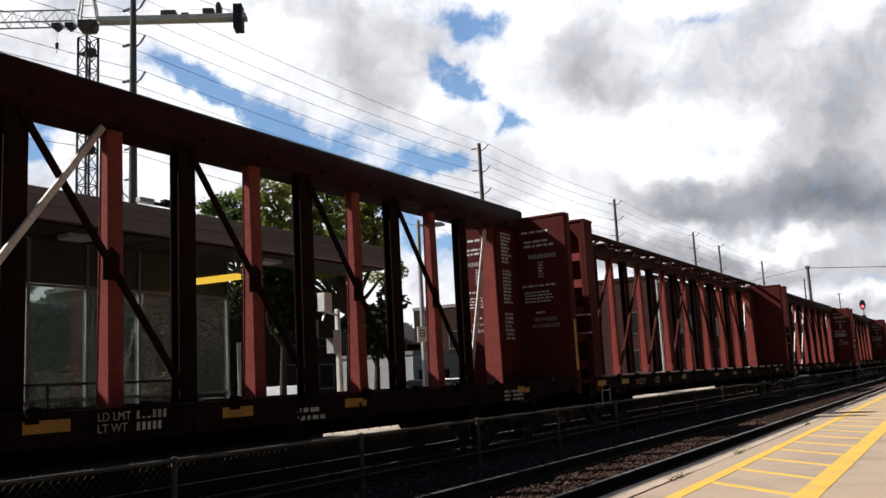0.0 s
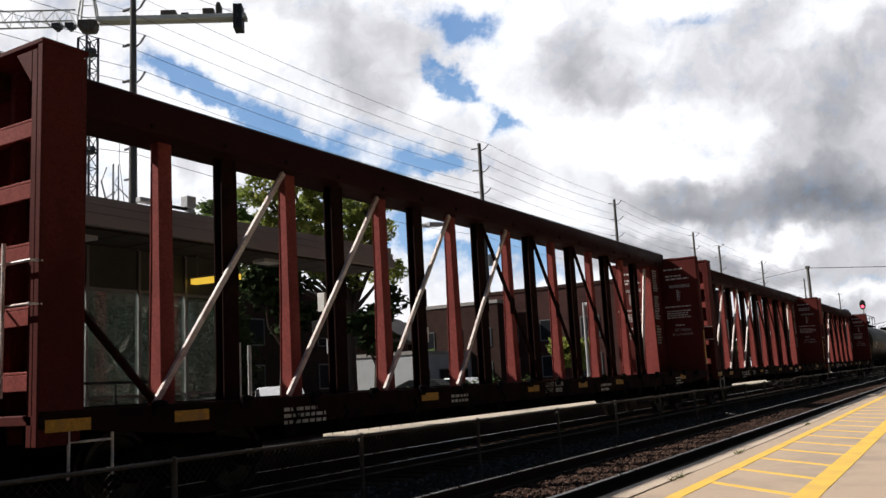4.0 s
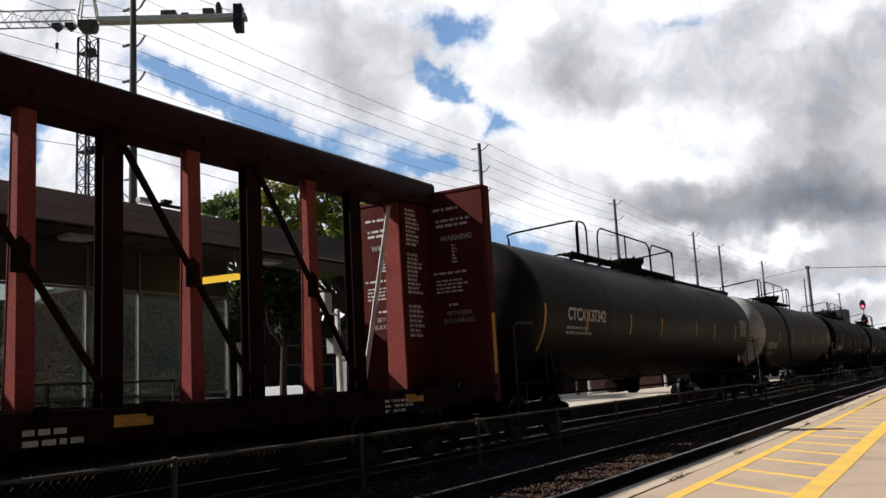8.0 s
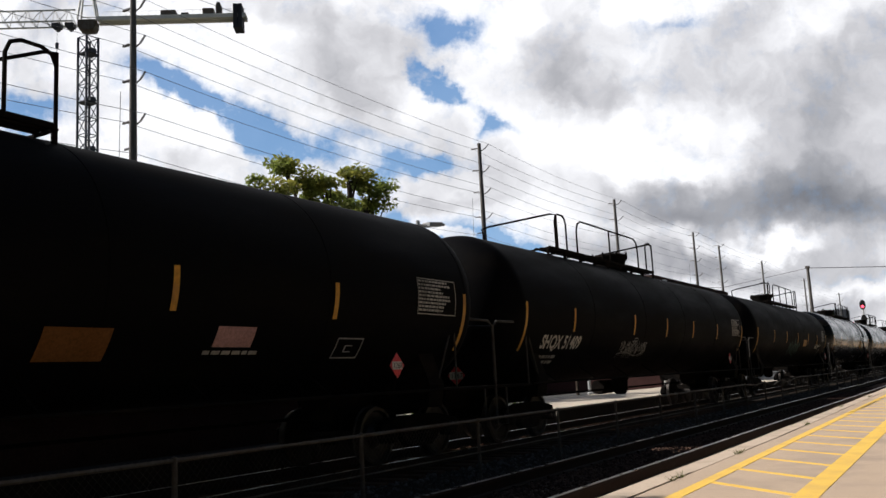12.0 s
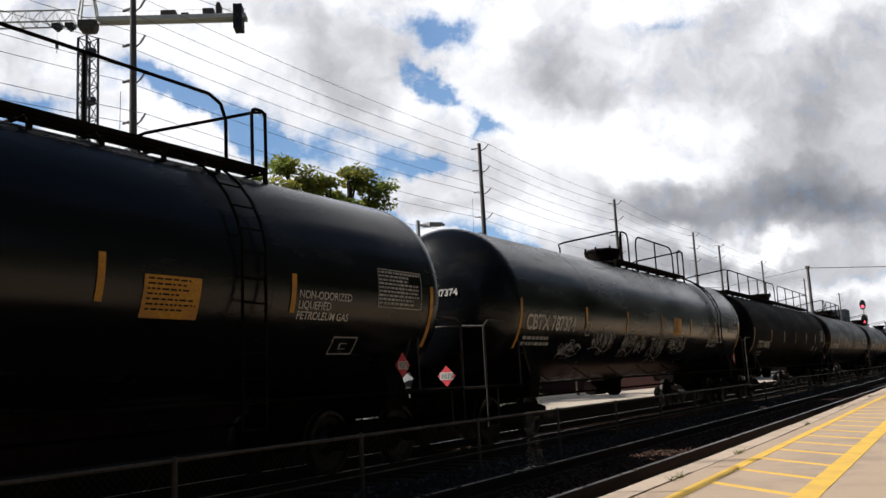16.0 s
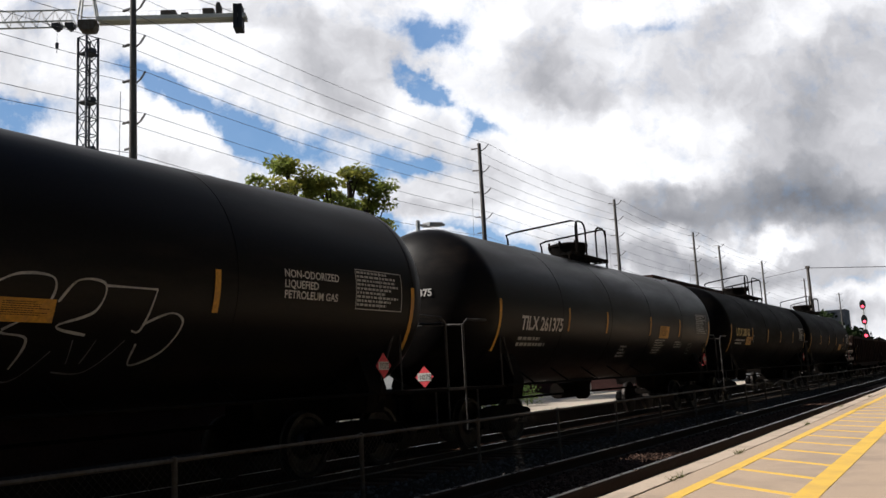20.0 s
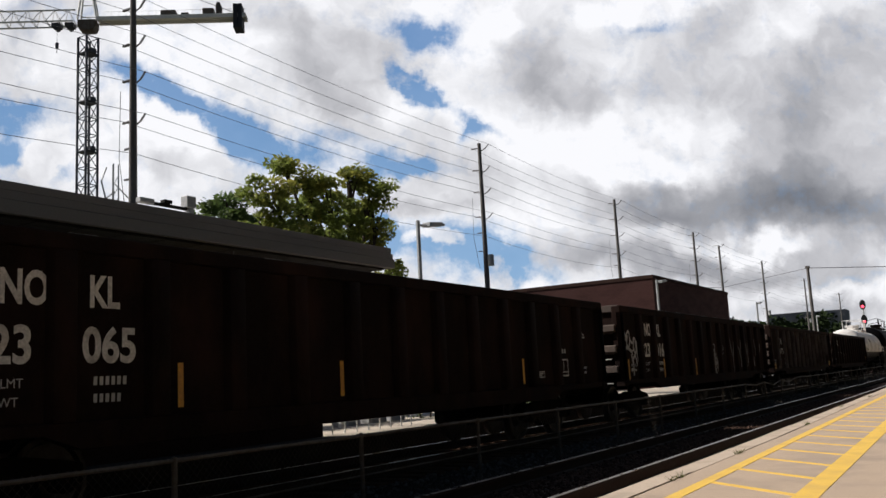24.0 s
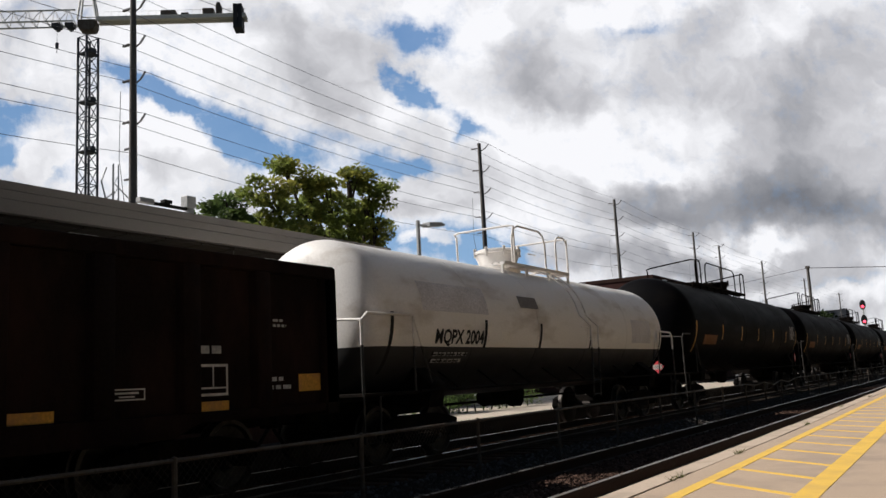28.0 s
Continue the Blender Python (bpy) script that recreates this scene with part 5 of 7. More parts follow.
def gondola(lead, mark, number, style="dark", seed=0, tag="", extra=()):
    L, W = GO_L, 1.5
    car = thing("gondola_car", f"{tag} open-top steel gondola car with ribbed sides", "freight car", group="cars of the freight train")
    wheels = []
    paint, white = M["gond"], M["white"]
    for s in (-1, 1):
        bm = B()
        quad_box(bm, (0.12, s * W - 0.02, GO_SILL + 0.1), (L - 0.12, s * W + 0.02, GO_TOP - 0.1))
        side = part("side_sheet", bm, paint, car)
        bm = B()
        prism(bm, [(0.0, GO_TOP - 0.17), (L, GO_TOP - 0.17), (L, GO_TOP), (0.0, GO_TOP)], s * (W - 0.05), s * (W + 0.11), "y")
        part("top_chord", bm, paint, car, "", 0.015)
        bm = B()
        prism(bm, [(0.0, 0.95), (2.4, 0.95), (2.8, GO_SILL - 0.05), (L - 2.8, GO_SILL - 0.05), (L - 2.4, 0.95), (L, 0.95), (L, 1.05), (0.0, 1.05)], s * (W - 0.05), s * (W + 0.09), "y")
        part("side_sill", bm, paint, car, "", 0.01)
        places = [0.1] + ([1.46 + 1.145 * i for i in range(13)] if style != "pale" else [1.64, 3.11] + [4.2 + 1.1 * i for i in range(10)] + [15.1]) + [L - 0.1]
        for x in places:
            w = 0.16 if style != "pale" else 0.055
            bm = B()
            prism(bm, [(x - w, 0.0), (x + w, 0.0), (x + w * 0.75, 0.1), (x - w * 0.75, 0.1)], GO_SILL + 0.22, GO_TOP - 0.17, "z")
            for v in bm.verts:
                v.co.y = s * (W + 0.02 + v.co.y)
            part("side_post", bm, M["palepost"] if style == "pale" and s < 0 else paint, car, "pale worn post" if style == "pale" and s < 0 else "", 0.006)
    bm = B()
    quad_box(bm, (0.1, -W, 1.0), (L - 0.1, W, 1.08))
    part("floor", bm, M["under"], car)
    bm = B()
    prism(bm, [(0.2, 0.75), (L - 0.2, 0.75), (L - 0.2, 1.0), (0.2, 1.0)], -0.3, 0.3, "y")
    part("centre_sill", bm, M["under"], car, "", 0.01)
    for s in (-1, 1):
        e = 0.1 if s < 0 else L - 0.1
        bm = B()
        quad_box(bm, (e - 0.03, -W, 1.0), (e + 0.03, W, GO_TOP - 0.04))
        end = part("end_sheet", bm, paint, car, "dark brown end wall")
        if style == "pale":
            for z in PALE_RIBS:
                bm = B()
                prism(bm, [(0.0, z - 0.13), (0.0, z + 0.13), (0.05, z + 0.12), (0.17, z + 0.09), (0.17, z - 0.1)], -W + 0.02, W - 0.02, "y")
                for v in bm.verts:
                    v.co.x = e + s * (0.03 + v.co.x)
                part("end_rib", bm, M["gond_end"], end, "full-width brown rib in sunlit tone", 0.01)
            if s < 0:
                for text, z, y in ((mark, PALE_RIBS[3], -0.86), (number, PALE_RIBS[2], -0.82)):
                    letters(text.replace(" ", ""), 0.13, white, car, lambda u, v: (e - 0.206, y - u, z - 0.06 + v), weight=0.006, width=0.95)
        else:
            for i, z in enumerate((1.32, 1.82, 2.32)):
                for y0, y1 in ((-W + 0.02, -0.72), (0.72, W - 0.02)):
                    bm = B()
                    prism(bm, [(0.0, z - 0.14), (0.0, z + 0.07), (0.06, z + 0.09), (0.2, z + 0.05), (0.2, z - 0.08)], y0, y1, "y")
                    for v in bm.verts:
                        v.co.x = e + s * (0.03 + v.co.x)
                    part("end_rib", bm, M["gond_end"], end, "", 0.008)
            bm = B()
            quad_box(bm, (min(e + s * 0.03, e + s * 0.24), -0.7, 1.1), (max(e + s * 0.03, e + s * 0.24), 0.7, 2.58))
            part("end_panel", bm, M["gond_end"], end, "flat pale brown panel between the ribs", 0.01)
            if s < 0:
                bars(car, -0.55, 2.2, 0.5, 0.24, 4, 0, seed=seed + 12, material=M["spray"], place=lambda u, v: (e - 0.245, -u - 0.1, v))
        bm = B()
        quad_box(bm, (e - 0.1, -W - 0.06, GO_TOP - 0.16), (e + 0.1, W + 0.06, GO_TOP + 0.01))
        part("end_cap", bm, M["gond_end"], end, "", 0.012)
        bm = B()
        quad_box(bm, (e - 0.12, -W - 0.12, 0.9), (e + 0.12, -W + 0.1, GO_TOP - 0.02))
        part("corner_post", bm, paint, car, "", 0.012)
        for z in (0.98, 1.56):
            bm = B()
            tube(bm, [(e + s * 0.2, -W + 0.15, z), (e + s * 0.22, -W + 0.18, z), (e + s * 0.22, -W + 0.6, z), (e + s * 0.2, -W + 0.63, z)], 0.014, 6)
            part("ladder_rung", bm, M["white"], end, "worn bright grab iron")
        bm = B()
        lathe(bm, [(0.0, 0.24), (0.02, 0.27), (0.04, 0.24)], 20, "x", (0, 0, 0))
        bm2 = bm
        for i in range(5):
            q = i * 2 * math.pi / 5
            tube(bm2, [(0.02, 0, 0), (0.02, 0.25 * math.cos(q), 0.25 * math.sin(q))], 0.016, 5)
        wheel = mesh_of("brake_wheel", bm, M["under"])
        if s < 0:
            put("brake_wheel", wheel, car, pose(e - 0.33, 0.35, 1.95))
    py = -(W + 0.027)

    def on(x, z):
        return lambda u, v: (x + u, py, z + v)
    if style == "pale":
        strips = [(x, 0.88, 0.47, 0.11) for x in (3.18, 6.42, 9.69, 12.91)] + [(x, z, 0.47, 0.1) for x in (0.5, 15.7) for z in (1.02, 1.16)]
    elif seed > 2:
        strips = [(x, 1.05, 0.47, 0.11) for x in (1.74, 4.06, 6.32, 9.72, 11.95, 14.21)] + [(15.91, 1.22, 0.47, 0.22), (0.45, 1.25, 0.47, 0.22)]
    else:
        strips = [(1.14, 1.14, 0.1, 0.92)] + [(x, 1.12, 0.08, 0.48) for x in (4.05, 6.9, 9.6, 12.5)] if seed < 2 else [(x, 1.05, 0.09, 0.5) for x in (0.55, 3.4, 6.55)]
    if style == "pale":
        letters(" ".join(mark.replace(" ", "")), 0.25, white, car, on(1.84, 2.1), weight=0.006, width=0.72)
        letters(number.replace(" ", ""), 0.23, white, car, on(1.74, 1.68), weight=0.006, width=1.08)
    else:
        for k, (a, b) in enumerate(zip(mark.split(), number.split())):
            letters(a, 0.31, white, car, on(1.97 + 0.95 * k, 2.17), weight=0.014, width=0.72)
            letters(b, 0.34, white, car, on(1.67 + 1.18 * k, 1.62), weight=0.014, width=0.9)
    for text, z in (("LD LMT", 1.39), ("LT WT", 1.22)):
        letters(text, 0.085, M["spray"], car, on(1.82, z))
        digit_bars(car, 2.98, z, 6 if z > 1.3 else 5, 0.085, py, M["spray"])
    bars(car, 0.78, 1.23, 0.36, 0.2, 2, py, seed=seed + 7, fill=0.5, material=M["spray"])
    bars(car, 14.24, 1.69, 0.44, 0.1, 1, py, seed=seed + 8, fill=0.9, material=M["spray"])
    bars(car, 15.45, 2.0, 0.26, 0.13, 2, py, seed=seed + 9, fill=0.5, material=M["spray"])
    bars(car, 15.35, 1.21, 0.42, 0.2, 2, py, seed=seed + 10, fill=0.5, material=M["spray"])
    if style != "pale":          # number on the end cap
        letters(mark.replace(" ", "") + " " + number.replace(" ", ""), 0.13, white, car, lambda u, v: (-0.007, 0.12 - u, GO_TOP - 0.145 + v), weight=0.006)
    for k, (x, z, w, h) in enumerate(strips):
        bm = B()
        patch(bm, x, z, x + w, z + h, lambda u, v: (u, py, v), 1)
        part("reflective_strip", bm, M["yellow"], car, "yellow reflective patch")
    bm = B()
    x = 14.2
    for u0, v0, u1, v1 in ((0, 0, 0.47, 0.03), (0, 0.33, 0.47, 0.36), (0, 0.03, 0.03, 0.33), (0.44, 0.03, 0.47, 0.33), (0.23, 0.1, 0.25, 0.33), (0.03, 0.08, 0.44, 0.1)) if style != "pale" else ():
        patch(bm, x + u0, 1.22 + v0, x + u1, 1.22 + v1, lambda u, v: (u, py, v), 1)
    if style == "pale":
        bm.free()
    else:
        part("data_panel", bm, white, car, "white framed inspection panel")
        bm = B()
        for u0, v0, u1, v1 in ((0, 0, 0.46, 0.015), (0, 0.105, 0.46, 0.12), (0, 0.015, 0.015, 0.105), (0.445, 0.015, 0.46, 0.105), (0.08, 0.065, 0.38, 0.085), (0.13, 0.03, 0.33, 0.045)):
            patch(bm, 13.02 + u0, 1.22 + v0, 13.02 + u1, 1.22 + v1, lambda u, v: (u, py, v), 1)
        part("small_label", bm, white, car, "small white framed label")
    for kind, x, z, w, h, s in extra:
        if kind == "tangle":
            painted_lines(car, x, z, w, h, lambda u, v: (u, py - 0.002, v), TANGLE, 0.032)
            painted_lines(car, x, z, w, h, lambda u, v: (u, py - 0.002, v), TANGLE_TAILS, 0.02, M["fadedspray"])
            continue
        spray_tag(car, x, z, w, h, lambda u, v: (u, py - 0.002, v), s, thick=0.009 if kind == "tag" else 0.014, tall=kind == "tall")
    for x in (2.1, L - 2.1):
        truck(car, x, wheels)
    couplers(car, L)
    finish(car, lead, wheels)
    return car


for i, (chord, number, small) in enumerate((("plate", "", "LD LMT"), ("lattice", "", "CNIS"), ("plate", "300013", ""), ("plate", "", "LD LMT"), ("plate", "NOKL  734", ""), ("plate", "NOKL  734", ""))):
    centerbeam((-5.45, 19.05, 43.6, 68.5, 93.2, 117.55)[i], chord, number, chord == "plate", 3 + i, small=small, shift=(0.0, 0.3, 0.48, 0.2, 0.04, 0.12)[i])

CRUDE = (2.4, 6.3, 9.0, 11.65, 14.5)
SHORT = (3.19, 5.45, 8.65, 11.3)
GAS = "NON-ODORIZED\nLIQUEFIED\nPETROLEUM GAS"
tank_car(143.15, 18.4, paint="dusty", mark="CTCX 137342", mark_at=1.15, mark_z=2.43, rails=(3.95, 4.62, 5.36, 9.66, 9.7, 12.0), housing=9.56, ticks=(2.24, 5.15, 7.67, 11.1, 13.3, 16.2), un="1267",
         label="dusty black tank car with a top walkway", seed=1)
tank_car(164.5, 18.0, paint="dusty_grey", mark="SHQX 5161", mark_at=0.98, mark_z=1.91, rails=(3.5, 4.17, 4.79, 9.26, 10.24, 10.91), housing=9.16, ladder=-4.6, ticks=(3.07, 6.15, 9.1, 12.0, 14.87), un="1267",
         label="dust-greyed tank car with a side ladder", seed=2, extra=[("panel", 9.8, 1.55, 0.87, 0.32, 3), ("frame", 14.7, 1.6, 0.6, 0.24, 0)])
tank_car(185.25, 18.0, paint="black", mark="SHQX 51357", mark_at=0.95, mark_z=1.9, rails=(3.5, 4.15, 4.8, 9.37, 10.1, 10.7), housing=8.95, ticks=CRUDE, un="1267", label="matt black crude-oil tank car", seed=3,
         extra=[("panel", 10.15, 1.64, 0.8, 0.33, 3), ("pink", 12.4, 1.79, 0.64, 0.24, 3), ("lines", 12.3, 1.67, 1.12, 0.08, 1), ("frame", 14.72, 1.65, 0.6, 0.28, 0)])
tank_car(205.7, 18.0, mark="SHQX 51409", mark_at=0.92, mark_z=1.82, rails=(3.5, 4.15, 4.8, 9.37, 10.1, 10.7), housing=8.94, ticks=CRUDE, un="1267", label="matt black crude-oil tank car with faint scrawl", seed=4,
         extra=[("scrawl", 5.6, 1.6, 2.0, 0.5, 21)])
tank_car(226.5, 17.6, rails=(7.0, 7.5, 8.2, 13.17, 13.83, 14.31), housing=9.07, label="matt black tank car with green scrawl", seed=5,
         extra=[("green", 7.0, 1.5, 2.6, 0.9, 8), ("notice", 10.55, 2.05, 0.87, 0.31, 3), ("LIQUEFIED PETROLEUM GAS\nNON-ODORIZED", 14.2, 2.05, 1.6, 0.09, 0), ("frame", 15.6, 1.6, 0.4, 0.3, 0)])
tank_car(247.1, 18.4, R=1.6, zc=2.7, paint="gloss", mark="TILX 306096", mark_at=1.14, mark_z=2.12, rails=(8.78, 9.34, 10.39, 14.8, 15.3, 15.57), housing=9.49, ladder=5.1, ticks=(3.27, 6.1, 9.0, 12.18, 15.09), label="glossy black pressure tank car", seed=6,
         extra=[("notice", 12.72, 2.08, 0.8, 0.46, 5), (GAS, 15.2, 2.42, 1.2, 0.1, 0), ("frame", 3.5, 2.04, 0.26, 0.3, 0), ("frame", 16.1, 1.7, 0.55, 0.24, 0)])
tank_car(268.75, 17.6, R=1.6, zc=2.7, paint="gloss", mark="CBTX 787374", mark_at=0.26, mark_z=2.18, size=0.29, rails=(8.3, 8.97, 9.6, 13.19, 13.76, 14.39), housing=8.77, ladder=5.9, ticks=(3.27, 5.95, 8.72, 11.55, 14.4),
         label="glossy black pressure tank car with pale scrawls", seed=7,
         extra=[("scrawl", 2.2, 1.6, 1.1, 0.4, 10), ("scrawl", 3.8, 1.67, 1.42, 0.68, 11), ("scrawl", 5.87, 1.63, 0.96, 0.68, 12), ("scrawl", 6.95, 1.69, 0.69, 0.44, 16), ("scrawl", 8.06, 1.49, 1.3, 0.75, 13), ("scrawl", 10.06, 1.69, 1.27, 0.6, 14), ("scrawl", 13.1, 2.3, 0.6, 0.45, 15),
                ("notice", 9.82, 2.22, 0.7, 0.48, 5), ("lines", 9.7, 1.84, 0.6, 0.24, 4), ("lines", 8.02, 2.03, 0.4, 0.08, 1), ("LIQUEFIED PETROLEUM GAS\nNON ODORIZED", 13.67, 2.05, 1.98, 0.1, 0), ("frame", 3.3, 2.1, 0.26, 0.3, 0)])
tank_car(289.3, 17.85, mark="CTCX 340065", mark_at=0.87, mark_z=1.94, rails=(-0.1, 9.17, 9.89, 18.4), housing=9.19, strip="pale", label="black tank car with a full-length top walkway", seed=8,
         extra=[("frame", 3.1, 1.9, 0.26, 0.3, 0), ("lines", 13.92, 1.82, 0.9, 0.23, 3), ("lines", 15.31, 1.86, 0.8, 0.15, 2), ("frame", 15.3, 1.62, 0.57, 0.24, 0)])
tank_car(309.7, 18.7, paint="browngloss", R=1.56, mark="CTCX 780377", mark_at=1.05, mark_z=2.01, rails=(4.05, 4.71, 5.44, 9.74, 9.78, 11.47), housing=9.41, label="black tank car with large pale scrawls", seed=9,
         extra=[("blades", 5.98, 1.58, 3.4, 1.0, 31), ("loops", 10.31, 1.42, 3.9, 1.1, 32), ("notice", 11.95, 2.0, 0.6, 0.22, 3), ("scrawl", 0.1, 1.95, 0.8, 0.34, 33), (GAS, 15.75, 2.68, 1.1, 0.1, 0), ("frame", 3.4, 2.0, 0.22, 0.26, 0)])
tank_car(331.4, 14.5, paint="browngloss", mark="TILX 261375", mark_at=0.91, mark_z=2.17, rails=(5.85, 6.49, 7.2, 7.93), housing=7.0, ticks=SHORT, label="black tank car with a short top platform", seed=10,
         extra=[("lines", 9.24, 1.69, 0.9, 0.39, 6), ("notice", 9.47, 2.12, 0.82, 0.33, 4), ("lines", 11.1, 1.85, 0.9, 0.2, 3), ("frame", 12.5, 1.7, 0.35, 0.3, 0), ("lines", 6.7, 1.6, 0.6, 0.3, 4)])
tank_car(348.95, 15.0, mark="UTLX 205163", mark_at=0.75, mark_z=2.35, letter="cream", rails=(6.65, 7.29, 8.0, 9.89), housing=8.0, ticks=(3.39, 6.29, 8.97, 11.9), label="black tank car with cream lettering and a yellow notice", seed=11,
         extra=[("notice", 2.41, 2.02, 0.85, 0.3, 4), ("frame", 3.5, 2.15, 0.22, 0.24, 0)])
tank_car(366.0, 15.1, rails=(6.0, 6.8, 7.6, 9.4), housing=7.9, ticks=(3.3, 6.3, 9.2, 12.31), label="black tank car with a worn yellow notice", seed=12, extra=[("notice", 10.55, 1.9, 1.0, 0.34, 4), ("frame", 13.4, 1.95, 0.43, 0.29, 0), ("lines", 12.4, 1.95, 0.8, 0.06, 1)])
gondola(383.07, "NO KL", "323 065", tag="dark brown", seed=1)
gondola(400.9, "NO KL", "323 016", tag="dark brown graffiti-marked", seed=2, extra=[("tangle", 0.18, 1.12, 1.5, 1.15, 41), ("scrawl", 8.5, 0.9, 0.7, 1.1, 42), ("scrawl", 8.5, 1.1, 0.65, 0.7, 53), ("tall", 9.5, 1.0, 0.55, 1.05, 47), ("tall", 10.7, 1.0, 0.84, 1.2, 43), ("tall", 11.8, 1.2, 0.86, 1.0, 48), ("tall", 13.0, 1.3, 0.8, 0.9, 49), ("tall", 14.9, 0.9, 0.95, 1.35, 50)])
gondola(418.7, "NO KL", "315 715", "pale", tag="rust-brown pale-posted", seed=3)
gondola(436.6, "NO KL", "323 136", tag="near-black", seed=4, extra=[("tag", 3.96, 1.28, 0.85, 0.62, 45), ("tag", 5.13, 1.43, 0.75, 0.58, 46)])
tank_car(454.95, 13.2, R=1.33, zc=2.3, paint="white_tank", mark="MQPX 2004", mark_at=1.3, mark_z=1.89, size=0.23, rails=(5.51, 7.19, 7.79, 8.45), housing=6.19, ladder=0.9, ticks=(3.03, 5.4, 8.1), strip="dark", rail_colour="white_tank", skew=0.05, nose=0.42, dish=0.42,
         label="small white tank car with a black lower half", seed=13, placard=False, panel=False, extra=[("scuff", 4.55, 2.62, 0.85, 0.24, 1), ("wear", 10.9, 1.98, 1.5, 0.6, 2), ("wear", 0.9, 2.42, 2.25, 0.5, 3), ("lines", 1.36, 1.52, 1.6, 0.22, 2)])
for k, first in enumerate((471.3, 491.6, 512.0, 532.4)):
    tank_car(first, 17.05, rails=(3.5, 4.17, 4.79, 9.26, 10.24, 10.91), housing=9.0, label="matt black tank car near the end of the train", seed=14 + k, extra=[("panel", 1.0, 2.0, 1.6, 0.3, 2)])


# ---- fence between the tracks ----
fence = thing("chain_link_fence", "low rusty chain-link fence between the two tracks", "fence")
F_TOP, F_BOT = 0.615, -0.34
N_PANEL = 40
for i in range(N_PANEL + 1):
    x = -3.03 + 3.05 * i
    bm = B()
    tube(bm, [(x, FENCE_Y, F_BOT - 0.03), (x, FENCE_Y, F_TOP)], 0.03, 8)
    lathe(bm, [(F_TOP, 0.034), (F_TOP + 0.03, 0.03), (F_TOP + 0.045, 0.0)], 8, "z", (x, FENCE_Y, 0))
    part("post", bm, M["fence"], fence)
# one top rail a stretch; farther on it has been knocked out of line
dents = {11: -0.12, 12: -0.3, 13: -0.22, 14: 0.05, 15: 0.0}
for i in range(N_PANEL):
    xa, xb = -3.03 + 3.05 * i, -3.03 + 3.05 * (i + 1)
    bm = B()
    tube(bm, [(xa, FENCE_Y, F_TOP), ((xa + xb) / 2, FENCE_Y, F_TOP + 0.5 * dents.get(i, 0.0)), (xb, FENCE_Y, F_TOP)], 0.022, 8)
    part("top_rail", bm, M["fence"], fence)
    bm = B()
    tube(bm, [(xa, FENCE_Y, 0.12), (xb, FENCE_Y, 0.12)], 0.012, 6)
    part("tension_wire", bm, M["fence"], fence)


def chain_link(x0, x1, cell, r):
    bm = B()
    z0, z1 = F_BOT + 0.02, F_TOP + 0.035
    h = z1 - z0
    for s in (-1, 1):
        x = x0 - h
        while x < x1 + h:
            pts = []
            for u, z in ((x, z0), (x + h, z1)):
                pts.append([u if s > 0 else x0 + x1 - u, z])
            (ua, za), (ub, zb) = pts
            lo_u, hi_u = min(ua, ub), max(ua, ub)
            if hi_u > x0 and lo_u < x1:
                k = (zb - za) / (ub - ua)
                a, b = max(lo_u, x0), min(hi_u, x1)
                tube(bm, [(a, FENCE_Y + 0.004 * s, za + k * (a - ua)), (b, FENCE_Y + 0.004 * s, za + k * (b - ua))], r, 3)
            x += cell
    return bm


for i in range(16):
    xa = -3.03 + 3.05 * i
    part("chain_link_mesh", chain_link(xa, xa + 3.05, 0.085 if i < 8 else 0.14, 0.002), M["fence"], fence)["kind"] = "stuff"

# ---- power line beyond the station ----
POLE_Y = 40.0
LEVELS = (24.1, 21.9, 19.7, 17.2)
LOW_LEVELS = (15.4, 13.6)


def insulator_arm(bm, s, z, y0):
    tube(bm, [(0, y0, z - 0.5), (0, y0 + s * 0.45, z - 0.35), (0, y0 + s * 0.9, z + 0.05)], [0.05, 0.045, 0.03], 6)
    for i in range(5):
        f = 0.5 + i * 0.11
        lathe(bm, [(-0.03, 0.09), (0.03, 0.05)], 8, "z", (0, y0 + s * (0.45 + 0.45 * (i + 0.5) / 5), z - 0.35 + 0.4 * (i + 0.5) / 5))


